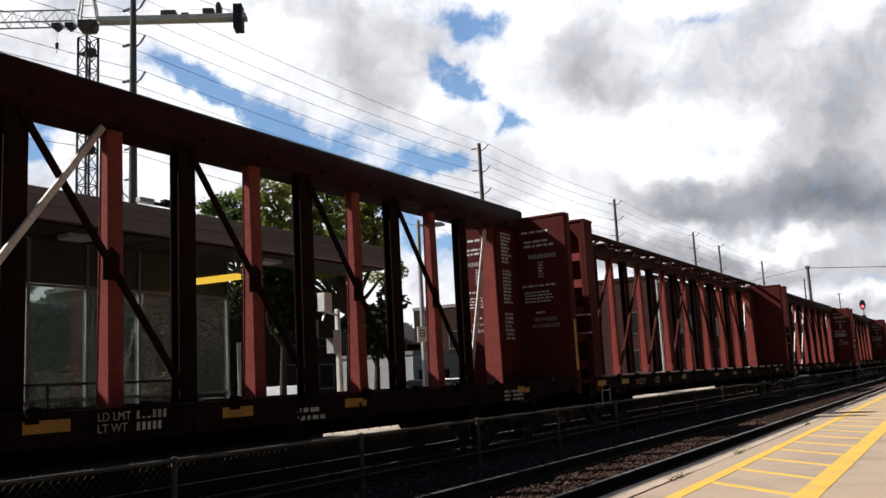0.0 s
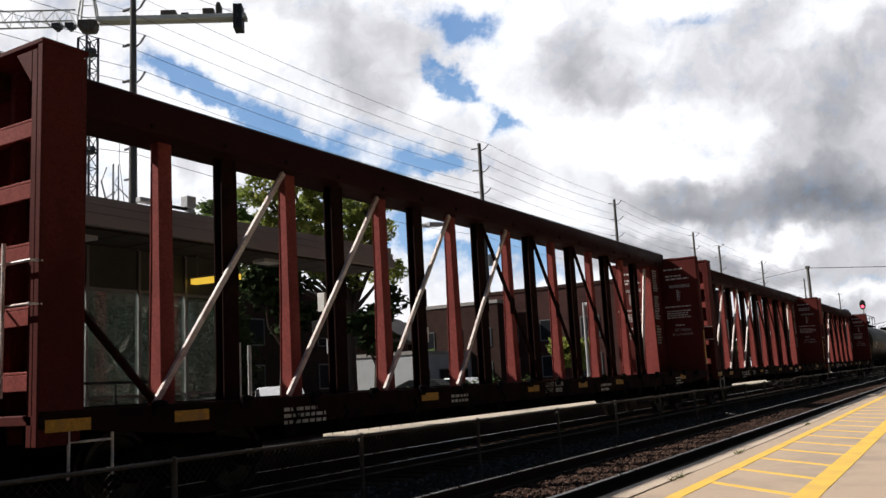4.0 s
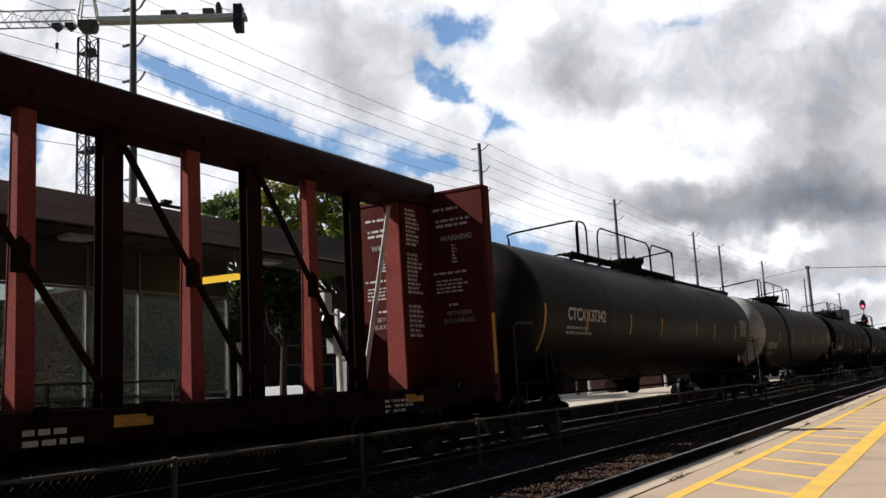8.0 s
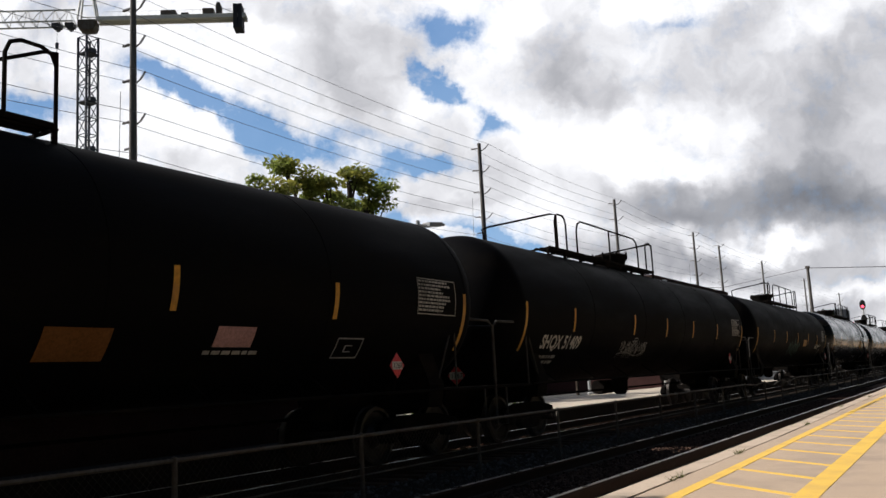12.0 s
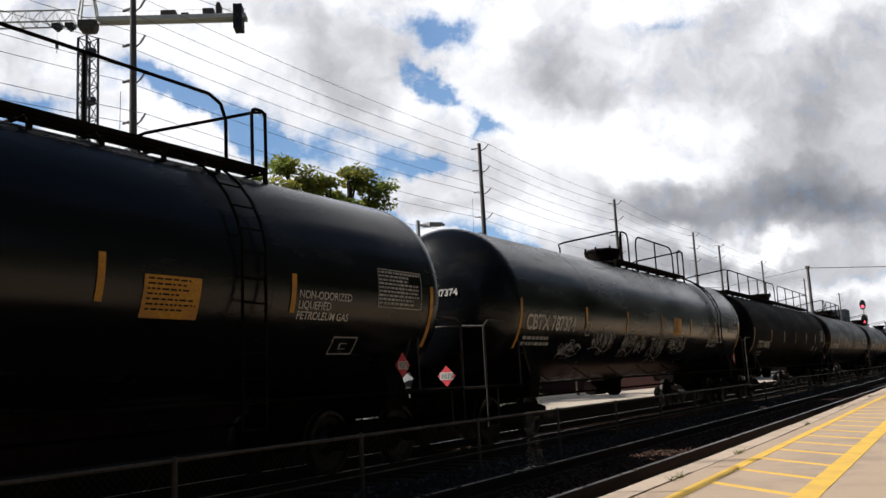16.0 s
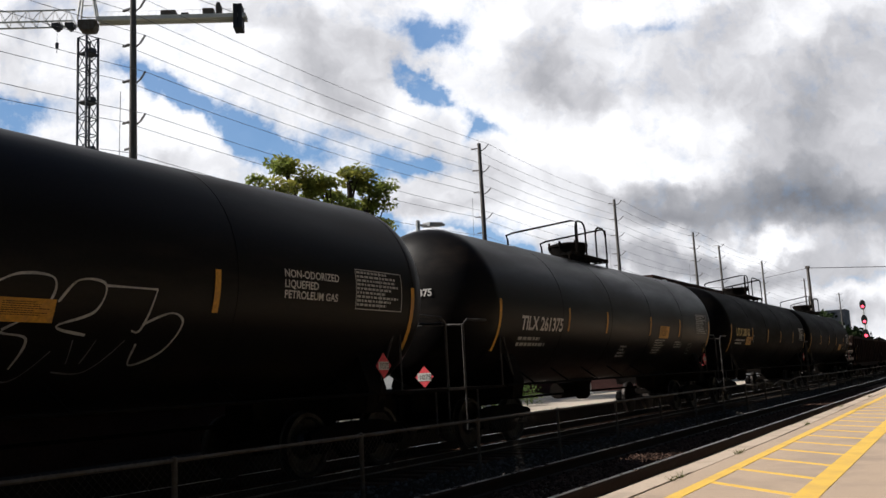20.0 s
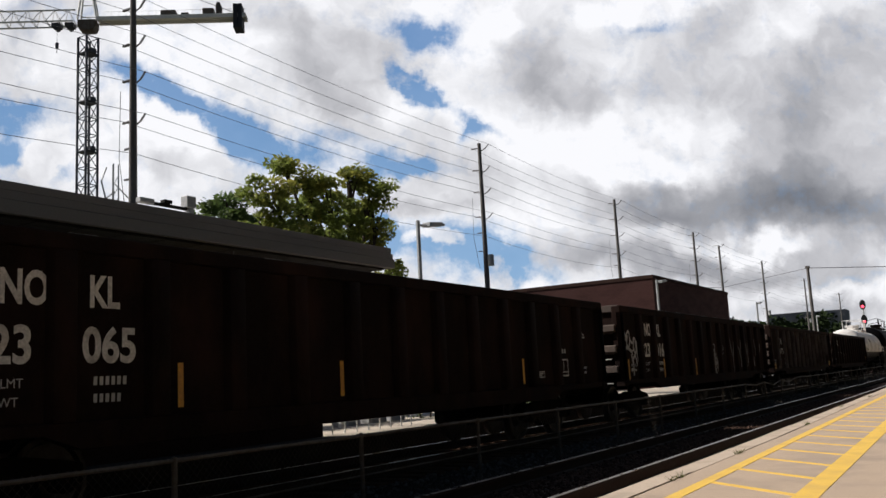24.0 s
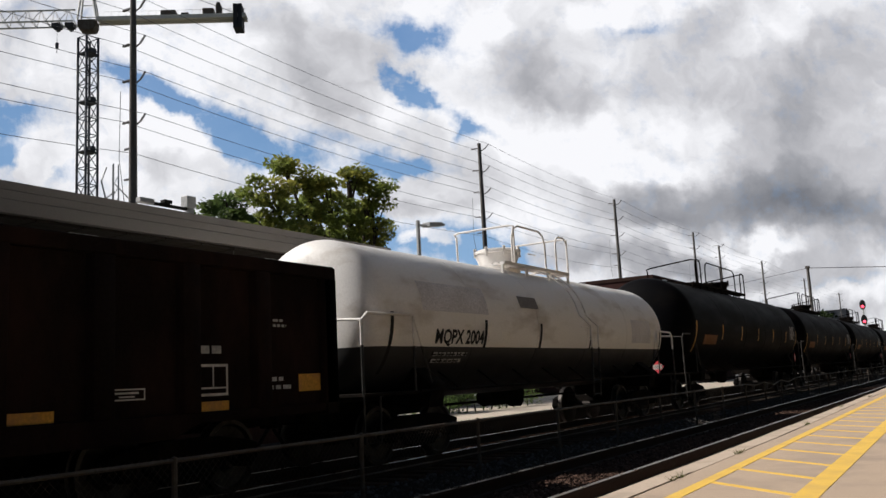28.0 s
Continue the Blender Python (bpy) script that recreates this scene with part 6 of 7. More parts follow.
def power_pole(x, top=24.4, y=POLE_Y, label="tall weathered timber power pole with angled insulator arms", lean=0.0, big=True):
    p = thing("power_pole", label, "power pole", pose(x, y, -0.05, 0, lean, 0), "poles of the power line")
    bm = B()
    tube(bm, [(0, 0, -0.7), (0, 0, top * 0.5), (0, 0, top)], [0.3, 0.24, 0.17], 12)
    part("pole", bm, M["wood"], p)
    for k, z in enumerate(LEVELS):
        bm = B()
        insulator_arm(bm, -1, z, -0.15)
        part("insulator_arm", bm, M["porcelain"], p)
        bm = B()
        tube(bm, [(0, 0.1, z - 0.2), (0, 0.9, z - 0.16)], 0.05, 6)
        for i in range(4):
            lathe(bm, [(-0.05, 0.1), (0.05, 0.06)], 8, "z", (0, 0.4 + 0.14 * i, z - 0.17))
        part("insulator_arm", bm, M["porcelain"], p)
    for z in LOW_LEVELS:
        bm = B()
        tube(bm, [(0, 0.1, z), (0, 0.75, z + 0.03)], 0.04, 6)
        for i in range(3):
            lathe(bm, [(-0.05, 0.08), (0.05, 0.05)], 8, "z", (0, 0.4 + 0.14 * i, z + 0.04))
        part("insulator_arm", bm, M["porcelain"], p)
    if big:
        bm = B()
        lathe(bm, [(12.1, 0.0), (12.1, 0.28), (12.2, 0.3), (13.1, 0.3), (13.2, 0.22), (13.2, 0.0)], 16, "z", (0, -0.55, 0))
        part("transformer", bm, M["lamp"], p, "grey round transformer") if x > 60 else bm.free()
        bm = B()
        tube(bm, [(0.0, 1.1, 19.0), (0.0, 1.2, 15.0), (0.0, 0.7, 12.0)], 0.02, 5)
        part("down_lead", bm, M["wire"], p)
    return p


POLES = [-8.0, 32.6, 74.3, 111.8, 149.8, 205.0, 260.0, 330.0]
for x in POLES:
    power_pole(x, 24.4, lean=0.0)
power_pole(167.0, 23.9, label="slightly shorter timber power pole with insulator arms", big=False)
for k, (y, z, sag) in enumerate([(-1.0, z, 0.45) for z in LEVELS] + [(0.85, z - 0.12, 0.5) for z in LEVELS] + [(0.0, 15.05, 0.6)]):
    for xa, xb in zip(POLES, POLES[1:]):
        bm = B()
        pts = []
        for i in range(13):
            f = i / 12
            pts.append((xa + (xb - xa) * f, POLE_Y + y, z - 4 * (sag + (0.35 if xa < 0 else 0.0)) * f * (1 - f)))
        tube(bm, pts, 0.017, 4)
        w = part("power_line_cable", bm, M["wire"])
        tagged(w, "grey overhead power cable sagging between poles", "cable", "cables of the power line")

# nearer pole with a cable crossing above the tracks
p = thing("wooden_pole", "short dark timber pole carrying a cable across the tracks", "power pole", pose(94.0, 14.0, 0))
bm = B()
tube(bm, [(0, 0, -0.6), (0, 0, 10.75)], [0.19, 0.14], 12)
part("pole", bm, M["wood"], p)
bm = B()
quad_box(bm, (-0.2, -0.2, 10.6), (0.2, 0.2, 10.82))
part("pole_cap", bm, M["wood"], p, "", 0.02)
bm = B()
tube(bm, [(94, 14, 10.6), (104, 0, 10.2), (116, -16, 10.9)], 0.035, 5)
tagged(part("crossing_cable", bm, M["wire"]), "dark cable crossing over the tracks", "cable")
bm = B()
tube(bm, [(94, 14, 10.6), (100, 24, 10.0), (111.8, 40, 12.5)], 0.03, 5)
tagged(part("crossing_cable", bm, M["wire"]), "dark cable running to the power line", "cable")

# ---- tower crane ----
CX, CY, CZ = 57.9, 78.3, 41.5
crane = thing("tower_crane", "dark steel tower crane with pale counter-jib", "crane", pose(CX, CY, 0))
jib_dir = Vector((-9.3, 13.4, 0)).normalized()
turn = math.degrees(math.atan2(jib_dir.y, jib_dir.x))
bm = B()
h = 0.72
for sx in (-h, h):
    for sy in (-h, h):
        tube(bm, [(sx, sy, -0.8), (sx, sy, CZ - 1.6)], 0.13, 6)
part("mast_leg", bm, M["crane"], crane)
n = 22
for i in range(n):
    z0, z1 = i * (CZ - 1.6) / n, (i + 1) * (CZ - 1.6) / n
    bm = B()
    for a, b in (((-h, -h), (h, -h)), ((h, -h), (h, h)), ((h, h), (-h, h)), ((-h, h), (-h, -h))):
        if i % 2:
            a, b = b, a
        tube(bm, [(*a, z0), (*b, z1)], 0.06, 4)
        tube(bm, [(*a, z1), (*b, z1)], 0.06, 4)
    if i % 3 == 2:
        quad_box(bm, (-h, -h, z1 - 0.12), (h, h, z1 - 0.02))
        quad_box(bm, (-0.3, -0.9, z1), (0.35, 0.2, z1 + 0.5))
    part("mast_section", bm, M["crane"], crane)["kind"] = "stuff"
bm = B()
prism(bm, [(-0.7, -0.9), (0.7, -0.9), (0.95, -0.4), (0.95, 0.3), (-0.95, 0.3), (-0.95, -0.4)], -0.7, 0.7, "y")
s = put("slewing_unit", mesh_of("slewing_unit", bm, M["fence"], 0.05), crane, pose(0, 0, CZ, 0, 0, turn))
bm = B()
for y in (-0.6, 0.6):
    quad_box(bm, (-17.0, y - 0.16, 0.1), (-1.0, y + 0.16, 0.55))
quad_box(bm, (-17.0, -0.6, 0.4), (-1.0, 0.6, 0.5))
for i in range(20):
    tube(bm, [(-1.4 - i * 0.8, -0.75, 0.7), (-1.4 - i * 0.8, -0.75, 1.7)], 0.025, 4)
tube(bm, [(-1.4, -0.75, 1.7), (-16.8, -0.75, 1.7)], 0.025, 4)
put("counter_jib", mesh_of("counter_jib", bm, M["cranelight"], 0.02), crane, pose(0, 0, CZ, 0, 0, turn), "pale grey counter-jib")
for x, w, hh in ((-8.6, 0.8, 0.6), (-10.4, 0.4, 0.25), (-12.9, 0.6, 0.7), (-14.0, 0.28, 1.1)):
    bm = B()
    quad_box(bm, (x - w, -0.5, 0.62), (x + w, 0.5, 0.62 + hh))
    if hh > 0.8:
        lathe(bm, [(-0.5, 0.22), (0.5, 0.22)], 14, "y", (x, 0, 0.7 + hh))
    put("winch_unit", mesh_of("winch_unit", bm, M["fence"], 0.03), crane, pose(0, 0, CZ, 0, 0, turn))
bm = B()
for k in range(2):
    quad_box(bm, (-16.6 + k * 0.5, -0.9, -1.15), (-16.15 + k * 0.5, 0.9, 1.6))
put("counterweight", mesh_of("counterweight", bm, M["counter"], 0.03), crane, pose(0, 0, CZ, 0, 0, turn), "dark concrete counterweight slabs")
bm = B()
for y, z in ((-0.8, 0.1), (0.8, 0.1), (0.0, 1.7)):
    tube(bm, [(1.4, y, z), (45, y, z)], 0.1, 5)
for i in range(30):
    xa, xb = 1.4 + i * 1.45, 1.4 + (i + 1) * 1.45
    for y in (-0.8, 0.8):
        tube(bm, [(xa, y, 0.1), ((xa + xb) / 2, 0, 1.7), (xb, y, 0.1)], 0.05, 4)
    tube(bm, [(xa, -0.8, 0.1), (xa, 0.8, 0.1)], 0.05, 4)
put("jib", mesh_of("jib", bm, M["cranelight"]), crane, pose(0, 0, CZ, 0, 0, turn), "long lattice jib")
bm = B()
for y in (-0.5, 0.5):
    tube(bm, [(1.0, y, 0.4), (0.2, 0, 7.5)], 0.12, 5)
    tube(bm, [(-1.0, y, 0.4), (0.2, 0, 7.5)], 0.12, 5)
for k in range(5):
    tube(bm, [(0.9 - k * 0.15, -0.45 + k * 0.08, 1 + k * 1.3), (-0.85 + k * 0.2, -0.45 + k * 0.08, 1 + k * 1.3)], 0.06, 4)
tube(bm, [(0.2, 0, 7.5), (-16, 0, 0.8)], 0.04, 4)
tube(bm, [(0.2, 0, 7.5), (26, 0, 1.8)], 0.04, 4)
put("cat_head", mesh_of("cat_head", bm, M["cranelight"]), crane, pose(0, 0, CZ, 0, 0, turn))
bm = B()
for x in (1.9, 3.3):
    quad_box(bm, (x - 0.45, -0.5, -0.4), (x + 0.45, 0.5, 0.1))
    lathe(bm, [(-0.4, 0.28), (0.4, 0.28)], 12, "y", (x, 0, -0.4))
put("trolley", mesh_of("trolley", bm, M["crane"], 0.04), crane, pose(0, 0, CZ, 0, 0, turn))
bm = B()
tube(bm, [(3.3, 0.0, -0.4), (3.3, 0.0, -2.0)], 0.02, 4)
lathe(bm, [(-2.7, 0.0), (-2.65, 0.16), (-2.1, 0.2), (-1.95, 0.06)], 10, "z", (3.3, 0, 0))
tube(bm, [(3.3, 0, -2.65), (3.3, 0, -2.95), (3.38, 0, -3.1), (3.25, 0, -3.15)], 0.04, 5)
put("hook_block", mesh_of("hook_block", bm, M["crane"]), crane, pose(0, 0, CZ, 0, 0, turn), "small hook block on its cable")

# ---- station building beyond the train ----
st = thing("station_building", "station canopy with a deep flat taupe roof over a glass windscreen", "station")
RX0, RX1, RY, GLASS_Y = -14.0, 19.05, 13.0, 14.55
for i, (z0, z1, dy) in enumerate(((4.27, 4.5, 0.0), (4.5, 4.66, 0.03), (4.66, 4.82, 0.06))):
    bm = B()
    quad_box(bm, (RX0, RY + dy, z0 + 0.004), (RX1 - dy, RY + dy + 0.12, z1 - 0.01))
    quad_box(bm, (RX1 - dy - 0.12, RY + dy + 0.121, z0 + 0.004), (RX1 - dy, GLASS_Y + 0.2, z1 - 0.01))
    part("fascia_board", bm, M["roof"], st, "", 0.006)
bm = B()
quad_box(bm, (RX0, RY + 0.1, 4.3), (RX1 - 0.12, GLASS_Y + 0.1, 4.79))
part("roof", bm, M["roof"], st, "flat roof deck")
for i in range(36):
    bm = B()
    x = RX0 + i * (RX1 - RX0 - 0.3) / 36
    quad_box(bm, (x + 0.02, RY + 0.14, 4.22), (x + (RX1 - RX0 - 0.3) / 36 - 0.02, GLASS_Y - 0.06, 4.27))
    part("soffit_board", bm, M["soffit"], st)
# glass windscreen: mullions, rails and panes
mull = 1.23
k = 0
x = 14.45 - 20 * mull
while x < 14.5:
    bm = B()
    quad_box(bm, (x - 0.03, GLASS_Y - 0.05, 0.2), (x + 0.03, GLASS_Y + 0.06, 4.22))
    part("mullion", bm, M["frame"], st)
    if x + mull < 14.5:
        if x + mull > 9.3:
            bm = B()
            quad_box(bm, (x + 0.035, GLASS_Y - 0.007, 0.25), (x + mull - 0.035, GLASS_Y + 0.007, 3.345))
            g = part("glass_pane", bm, M["glass"], st)
            g.visible_shadow = False
        else:              # courses of pale brick beyond the last pane
            for c in range(26):
                bm = B()
                quad_box(bm, (x + 0.035, GLASS_Y - 0.05 + 0.006 * (c % 2), 0.21 + c * 0.154), (x + mull - 0.035, GLASS_Y + 0.05, 0.35 + c * 0.154))
                part("brick_course", bm, M["brick"], st)
        if x + mull > 9.3:
            # panel added above the panes to keep bright sky from showing through
            bm = B()
            quad_box(bm, (x + 0.033, GLASS_Y - 0.012, 3.41), (x + mull - 0.033, GLASS_Y + 0.03, 4.295))
            part("sky_hiding_panel", bm, M["header"], st, "dim grey-green panel added over the glass to hide the sky")
        for zr in (1.25, 3.35):
            bm = B()
            quad_box(bm, (x + 0.033, GLASS_Y - 0.03, zr), (x + mull - 0.033, GLASS_Y + 0.04, zr + 0.05))
            part("transom", bm, M["frame"], st)
    x += mull
    k += 1
for x, h in ((14.62, 2.35), (14.95, 2.3)):
    bm = B()
    tube(bm, [(x, GLASS_Y - 0.2, 0.15), (x, GLASS_Y - 0.2, h)], 0.045, 10)
    part("guard_post", bm, M["lamp"], st, "pale steel post at the end of the glass")
for x in (5.0, 10.0, 15.0):
    bm = B()
    prism(bm, [(x - 0.3, 13.6), (x + 0.3, 13.6), (x + 0.25, 14.0), (x - 0.25, 14.0)], 4.14, 4.22, "z")
    part("soffit_light", bm, M["cabinet"], st, "flat unlit soffit light")

sign = thing("hanging_sign_light", "lit yellow strip sign hanging under the canopy", "sign", pose(13.4, 13.8, 3.66, 0, 0, -85))
bm = B()
quad_box(bm, (-0.62, -0.09, -0.06), (0.62, 0.09, 0.06))
part("lit_strip", bm, M["tubelamp"], sign, "lit yellow face", 0.01)
bm = B()
quad_box(bm, (-0.64, -0.07, 0.06), (0.64, 0.07, 0.1))
for x in (-0.5, 0.5):
    tube(bm, [(x, 0, 0.08), (x, 0, 0.57)], 0.012, 6)
part("hanger", bm, M["frame"], sign)

# camera mast and cable gear on the roof edge
mast = thing("roof_camera_mast", "grey roof bracket with box cameras", "camera", pose(12.5, 13.6, 4.79))
for nm, lo, hi, m_ in (("stub_post", (-0.07, -0.07, 0), (0.07, 0.07, 0.42), "lamp"), ("arm", (-1.1, -0.035, 0.2), (-0.075, 0.035, 0.26), "signalblack"),
                       ("camera_box", (-0.14, -0.1, 0.26), (0.1, 0.1, 0.5), "lamp"), ("camera_box", (-1.3, -0.07, 0.2), (-0.95, 0.07, 0.3), "lamp"), ("camera_box", (-0.7, -0.07, 0.27), (-0.5, 0.07, 0.34), "signalblack")):
    bm = B()
    quad_box(bm, lo, hi)
    part(nm, bm, M[m_], mast, "", 0.01)

# slim antenna mast standing far behind the station roof
am = thing("antenna_mast", "thin grey lattice antenna mast beyond the station", "mast", pose(67.9, 86.6, -0.7))
for sx, sy in ((-0.5, -0.3), (0.5, -0.3), (0.0, 0.5)):
    bm = B()
    tube(bm, [(sx, sy, 0), (sx * 0.7, sy * 0.7, 29.9)], 0.09, 5)
    part("leg", bm, M["lamp"], am)
bm = B()
for i in range(20):
    tube(bm, [(-0.4, -0.25, 2 + i * 1.33), (0.4, -0.25, 3.3 + i * 1.33)], 0.05, 4)
part("lacing", bm, M["lamp"], am)["kind"] = "stuff"
bm = B()
tube(bm, [(-1.3, 0, 25.5), (-1.9, 0, 27.5), (-1.2, 0, 29.3)], 0.1, 5)
tube(bm, [(-1.3, 0, 25.5), (0, 0, 26.5)], 0.08, 5)
tube(bm, [(0, 0, 27.5), (2.3, 0, 25.8)], 0.08, 5)
part("antenna", bm, M["lamp"], am)

# low dark wall and pale railing on the far platform
wl_ = thing("low_brick_wall", "low dark brick wall along the far platform", "wall", pose(0, 12.5, 0.2))
bm = B()
quad_box(bm, (-16.0, -0.12, 0.0), (15.1, 0.12, 0.82))
part("wall", bm, M["wallbrick"], wl_)
bm = B()
quad_box(bm, (-16.05, -0.16, 0.82), (15.15, 0.16, 0.9))
part("coping", bm, M["wallbrick"], wl_, "", 0.01)
pr = thing("pale_railing", "pale steel railing beside the low wall", "railing", pose(0, 12.6, 0.2))
for z in (0.3, 0.62, 0.92):
    bm = B()
    tube(bm, [(15.25, 0, z), (18.9, 0, z)], 0.02, 6)
    part("rail_bar", bm, M["lamp"], pr)
for i in range(9):
    bm = B()
    tube(bm, [(15.25 + i * 0.455, 0, 0), (15.25 + i * 0.455, 0, 0.92)], 0.018, 6)
    part("rail_post", bm, M["lamp"], pr)

# railing and dry shrubs in front of the glass
rail = thing("platform_railing", "dark steel railing in front of the glass wall", "railing")
for z in (0.75, 1.55):
    bm = B()
    tube(bm, [(-6, 14.2, z), (12.6, 14.2, z)], 0.028, 6)
    part("rail_bar", bm, M["signalblack"], rail)
for i in range(14):
    bm = B()
    tube(bm, [(-6 + i * 1.43, 14.2, 0.19), (-6 + i * 1.43, 14.2, 1.55)], 0.025, 6)
    part("rail_post", bm, M["signalblack"], rail)


# ---- trees and shrubs ----
def leafy(bm, centre, radius, count, size, rnd, squash=0.8):
    """A clump of small leaf blades scattered through an uneven ball."""
    c = Vector(centre)
    for _ in range(count):
        d = Vector((rnd.gauss(0, 1), rnd.gauss(0, 1), rnd.gauss(0, 1))).normalized()
        p = c + Vector((d.x, d.y, d.z * squash)) * radius * (rnd.random() ** 0.45)
        u = Vector((rnd.gauss(0, 1), rnd.gauss(0, 1), rnd.gauss(0, 0.6))).normalized()
        w = u.cross(Vector((rnd.gauss(0, 1), rnd.gauss(0, 1), rnd.gauss(0, 1)))).normalized()
        s = size * rnd.uniform(0.6, 1.3)
        vs = [bm.verts.new(p + u * s), bm.verts.new(p + w * s * 0.45), bm.verts.new(p - u * s), bm.verts.new(p - w * s * 0.45)]
        bm.faces.new(vs)


def tree(x, y, z0, crown, label, seed, leaf="leaf", size=0.22, count=140, trunk_r=0.3, clump=1.1):
    """crown: balls (dx, dy, z, r) in which clumps are scattered."""
    rnd = random.Random(seed)
    t = thing("tree", label, "tree", pose(x, y, z0))
    bm = B()
    zc = min(c[2] for c in crown)
    fork = Vector((0.1, 0, zc * 0.7))
    tube(bm, [(0, 0, -0.7), (0.05, 0.02, zc * 0.35), tuple(fork)], [trunk_r, trunk_r * 0.8, trunk_r * 0.65], 10)
    part("trunk", bm, M["bark"], t)
    for dx, dy, z, r in crown:
        bm = B()
        bmL = B()
        tip = Vector((dx, dy, z))
        midp = fork.lerp(tip, 0.5) + Vector((rnd.uniform(-0.3, 0.3), rnd.uniform(-0.3, 0.3), -0.2))
        tube(bm, [tuple(fork), tuple(midp), tuple(tip)], [trunk_r * 0.5, trunk_r * 0.3, 0.04], 7)
        n = max(5, int(6 * r * r / clump))
        for k in range(n):
            d = Vector((rnd.gauss(0, 1), rnd.gauss(0, 1), rnd.gauss(0, 0.8))).normalized() * r * (rnd.random() ** 0.4)
            p = tip + d
            tube(bm, [tuple(midp.lerp(tip, rnd.uniform(0.3, 1))), tuple((tip + p) / 2 + Vector((0, 0, -0.1))), tuple(p)], [0.05, 0.035, 0.012], 5)
            leafy(bmL, p, clump * rnd.uniform(0.45, 0.8), count, size, rnd, 0.6)
        part("limb", bm, M["bark"], t)
        o = part("foliage", bmL, M[leaf], t)
        o["kind"] = "stuff"
    return t


tree(34.0, 26.0, -0.05, [(0.4, 0, 11.9, 1.1), (1.7, -0.3, 11.3, 1.1), (-4.2, 0.3, 11.4, 0.8), (-2.9, 0.2, 10.9, 0.9), (-1.2, 0, 10.4, 1.2), (0.6, 0.2, 9.9, 1.4), (2.4, -0.2, 9.9, 1.1),
                         (-5.2, 0.3, 9.7, 1.2), (-3.4, 0, 9.4, 1.3), (-1.6, 0.2, 8.7, 1.4), (0.4, -0.2, 8.2, 1.4), (2.4, 0, 8.5, 1.0), (-6.2, 0.3, 8.4, 1.2), (-4.4, 0, 8.0, 1.4), (-2.6, 0, 7.2, 1.5),
                         (3.0, -0.3, 7.2, 0.8), (-6.6, 0.2, 7.2, 1.3), (-0.6, 0, 6.8, 1.4)], "large leafy tree with yellow-green crown behind the station roof", 5, count=150, size=0.13, clump=0.95)
tree(31.5, 31.0, -0.05, [(-0.6, 0, 10.6, 0.7), (0.8, 0, 9.9, 0.9), (-1.8, 0, 9.5, 0.9), (1.8, 0, 9.0, 1.0), (-0.2, 0, 8.9, 1.1), (0.2, 0, 7.6, 1.5)], "smaller green tree behind the station roof", 9, "leafdark", count=150, size=0.15, trunk_r=0.2)
tree(22.6, 20.2, -0.05, [(-0.8, 0, 4.5, 0.7), (0.5, 0.2, 4.6, 0.7), (-0.2, 0, 5.1, 0.7), (0.5, 0, 3.9, 0.6)], "slim dark green tree close to the station end", 13, "woods", count=60, trunk_r=0.15)
tree(28.4, 20.5, -0.05, [(-0.5, 0, 3.6, 0.7), (0.6, 0, 4.3, 0.8), (0.3, 0, 2.9, 0.6)], "dark green tree beside the station end", 12, "woods", count=70, trunk_r=0.16)
tree(52.0, 22.0, -0.05, [(0, 0, 3.2, 1.1), (0.6, 0.2, 2.2, 1.0), (-0.6, 0, 2.4, 0.8)], "small bright green tree by the car park", 14, count=110, trunk_r=0.12)
for k, (x, y, r) in enumerate(((9.6, 15.9, 0.75), (10.5, 15.95, 0.7), (11.4, 15.9, 0.75), (12.3, 15.95, 0.7), (13.2, 15.9, 0.7), (14.0, 15.92, 0.6))):
    rnd = random.Random(40 + k)
    sh = thing("shrub", "dry red-brown shrub behind the glass windscreen", "shrub", pose(x, y, 0.2))
    bm = B()
    for _ in range(26):
        a, l = rnd.uniform(0, 6.28), rnd.uniform(0.9, 1.9)
        tube(bm, [(0, 0, 0), (0.3 * math.cos(a), 0.3 * math.sin(a), l * 0.6), (0.6 * math.cos(a), 0.6 * math.sin(a), l)], [0.014, 0.01, 0.005], 4)
    part("twig", bm, M["bark"], sh)
    bm = B()
    leafy(bm, (0, 0, 1.1), r, 420, 0.06, rnd, 0.95)
    part("foliage", bm, M["dryleaf"], sh)["kind"] = "stuff"


# ---- lamps, posts, signals ----
def street_lamp(x, y, h, arm=1.5, label="pale steel street lamp with a flat arm head"):
    l = thing("street_lamp", label, "street lamp", pose(x, y, 0.15), "lamps of the far platform")
    bm = B()
    tube(bm, [(0, 0, -0.3), (0, 0, h)], [0.09, 0.07], 10)
    lathe(bm, [(0.0, 0.18), (0.06, 0.18), (0.1, 0.1)], 10, "z")
    part("post", bm, M["lamp"], l)
    bm = B()
    tube(bm, [(0, 0, h - 0.15), (arm * 0.4, 0, h - 0.12)], 0.04, 6)
    part("arm", bm, M["lamp"], l)
    bm = B()
    prism(bm, [(arm * 0.35, h - 0.16), (arm, h - 0.02), (arm * 1.05, h + 0.05), (arm * 0.9, h + 0.1), (arm * 0.35, h + 0.0)], -0.17, 0.17, "y")
    part("lamp_head", bm, M["lamp"], l, "", 0.015)
    return l


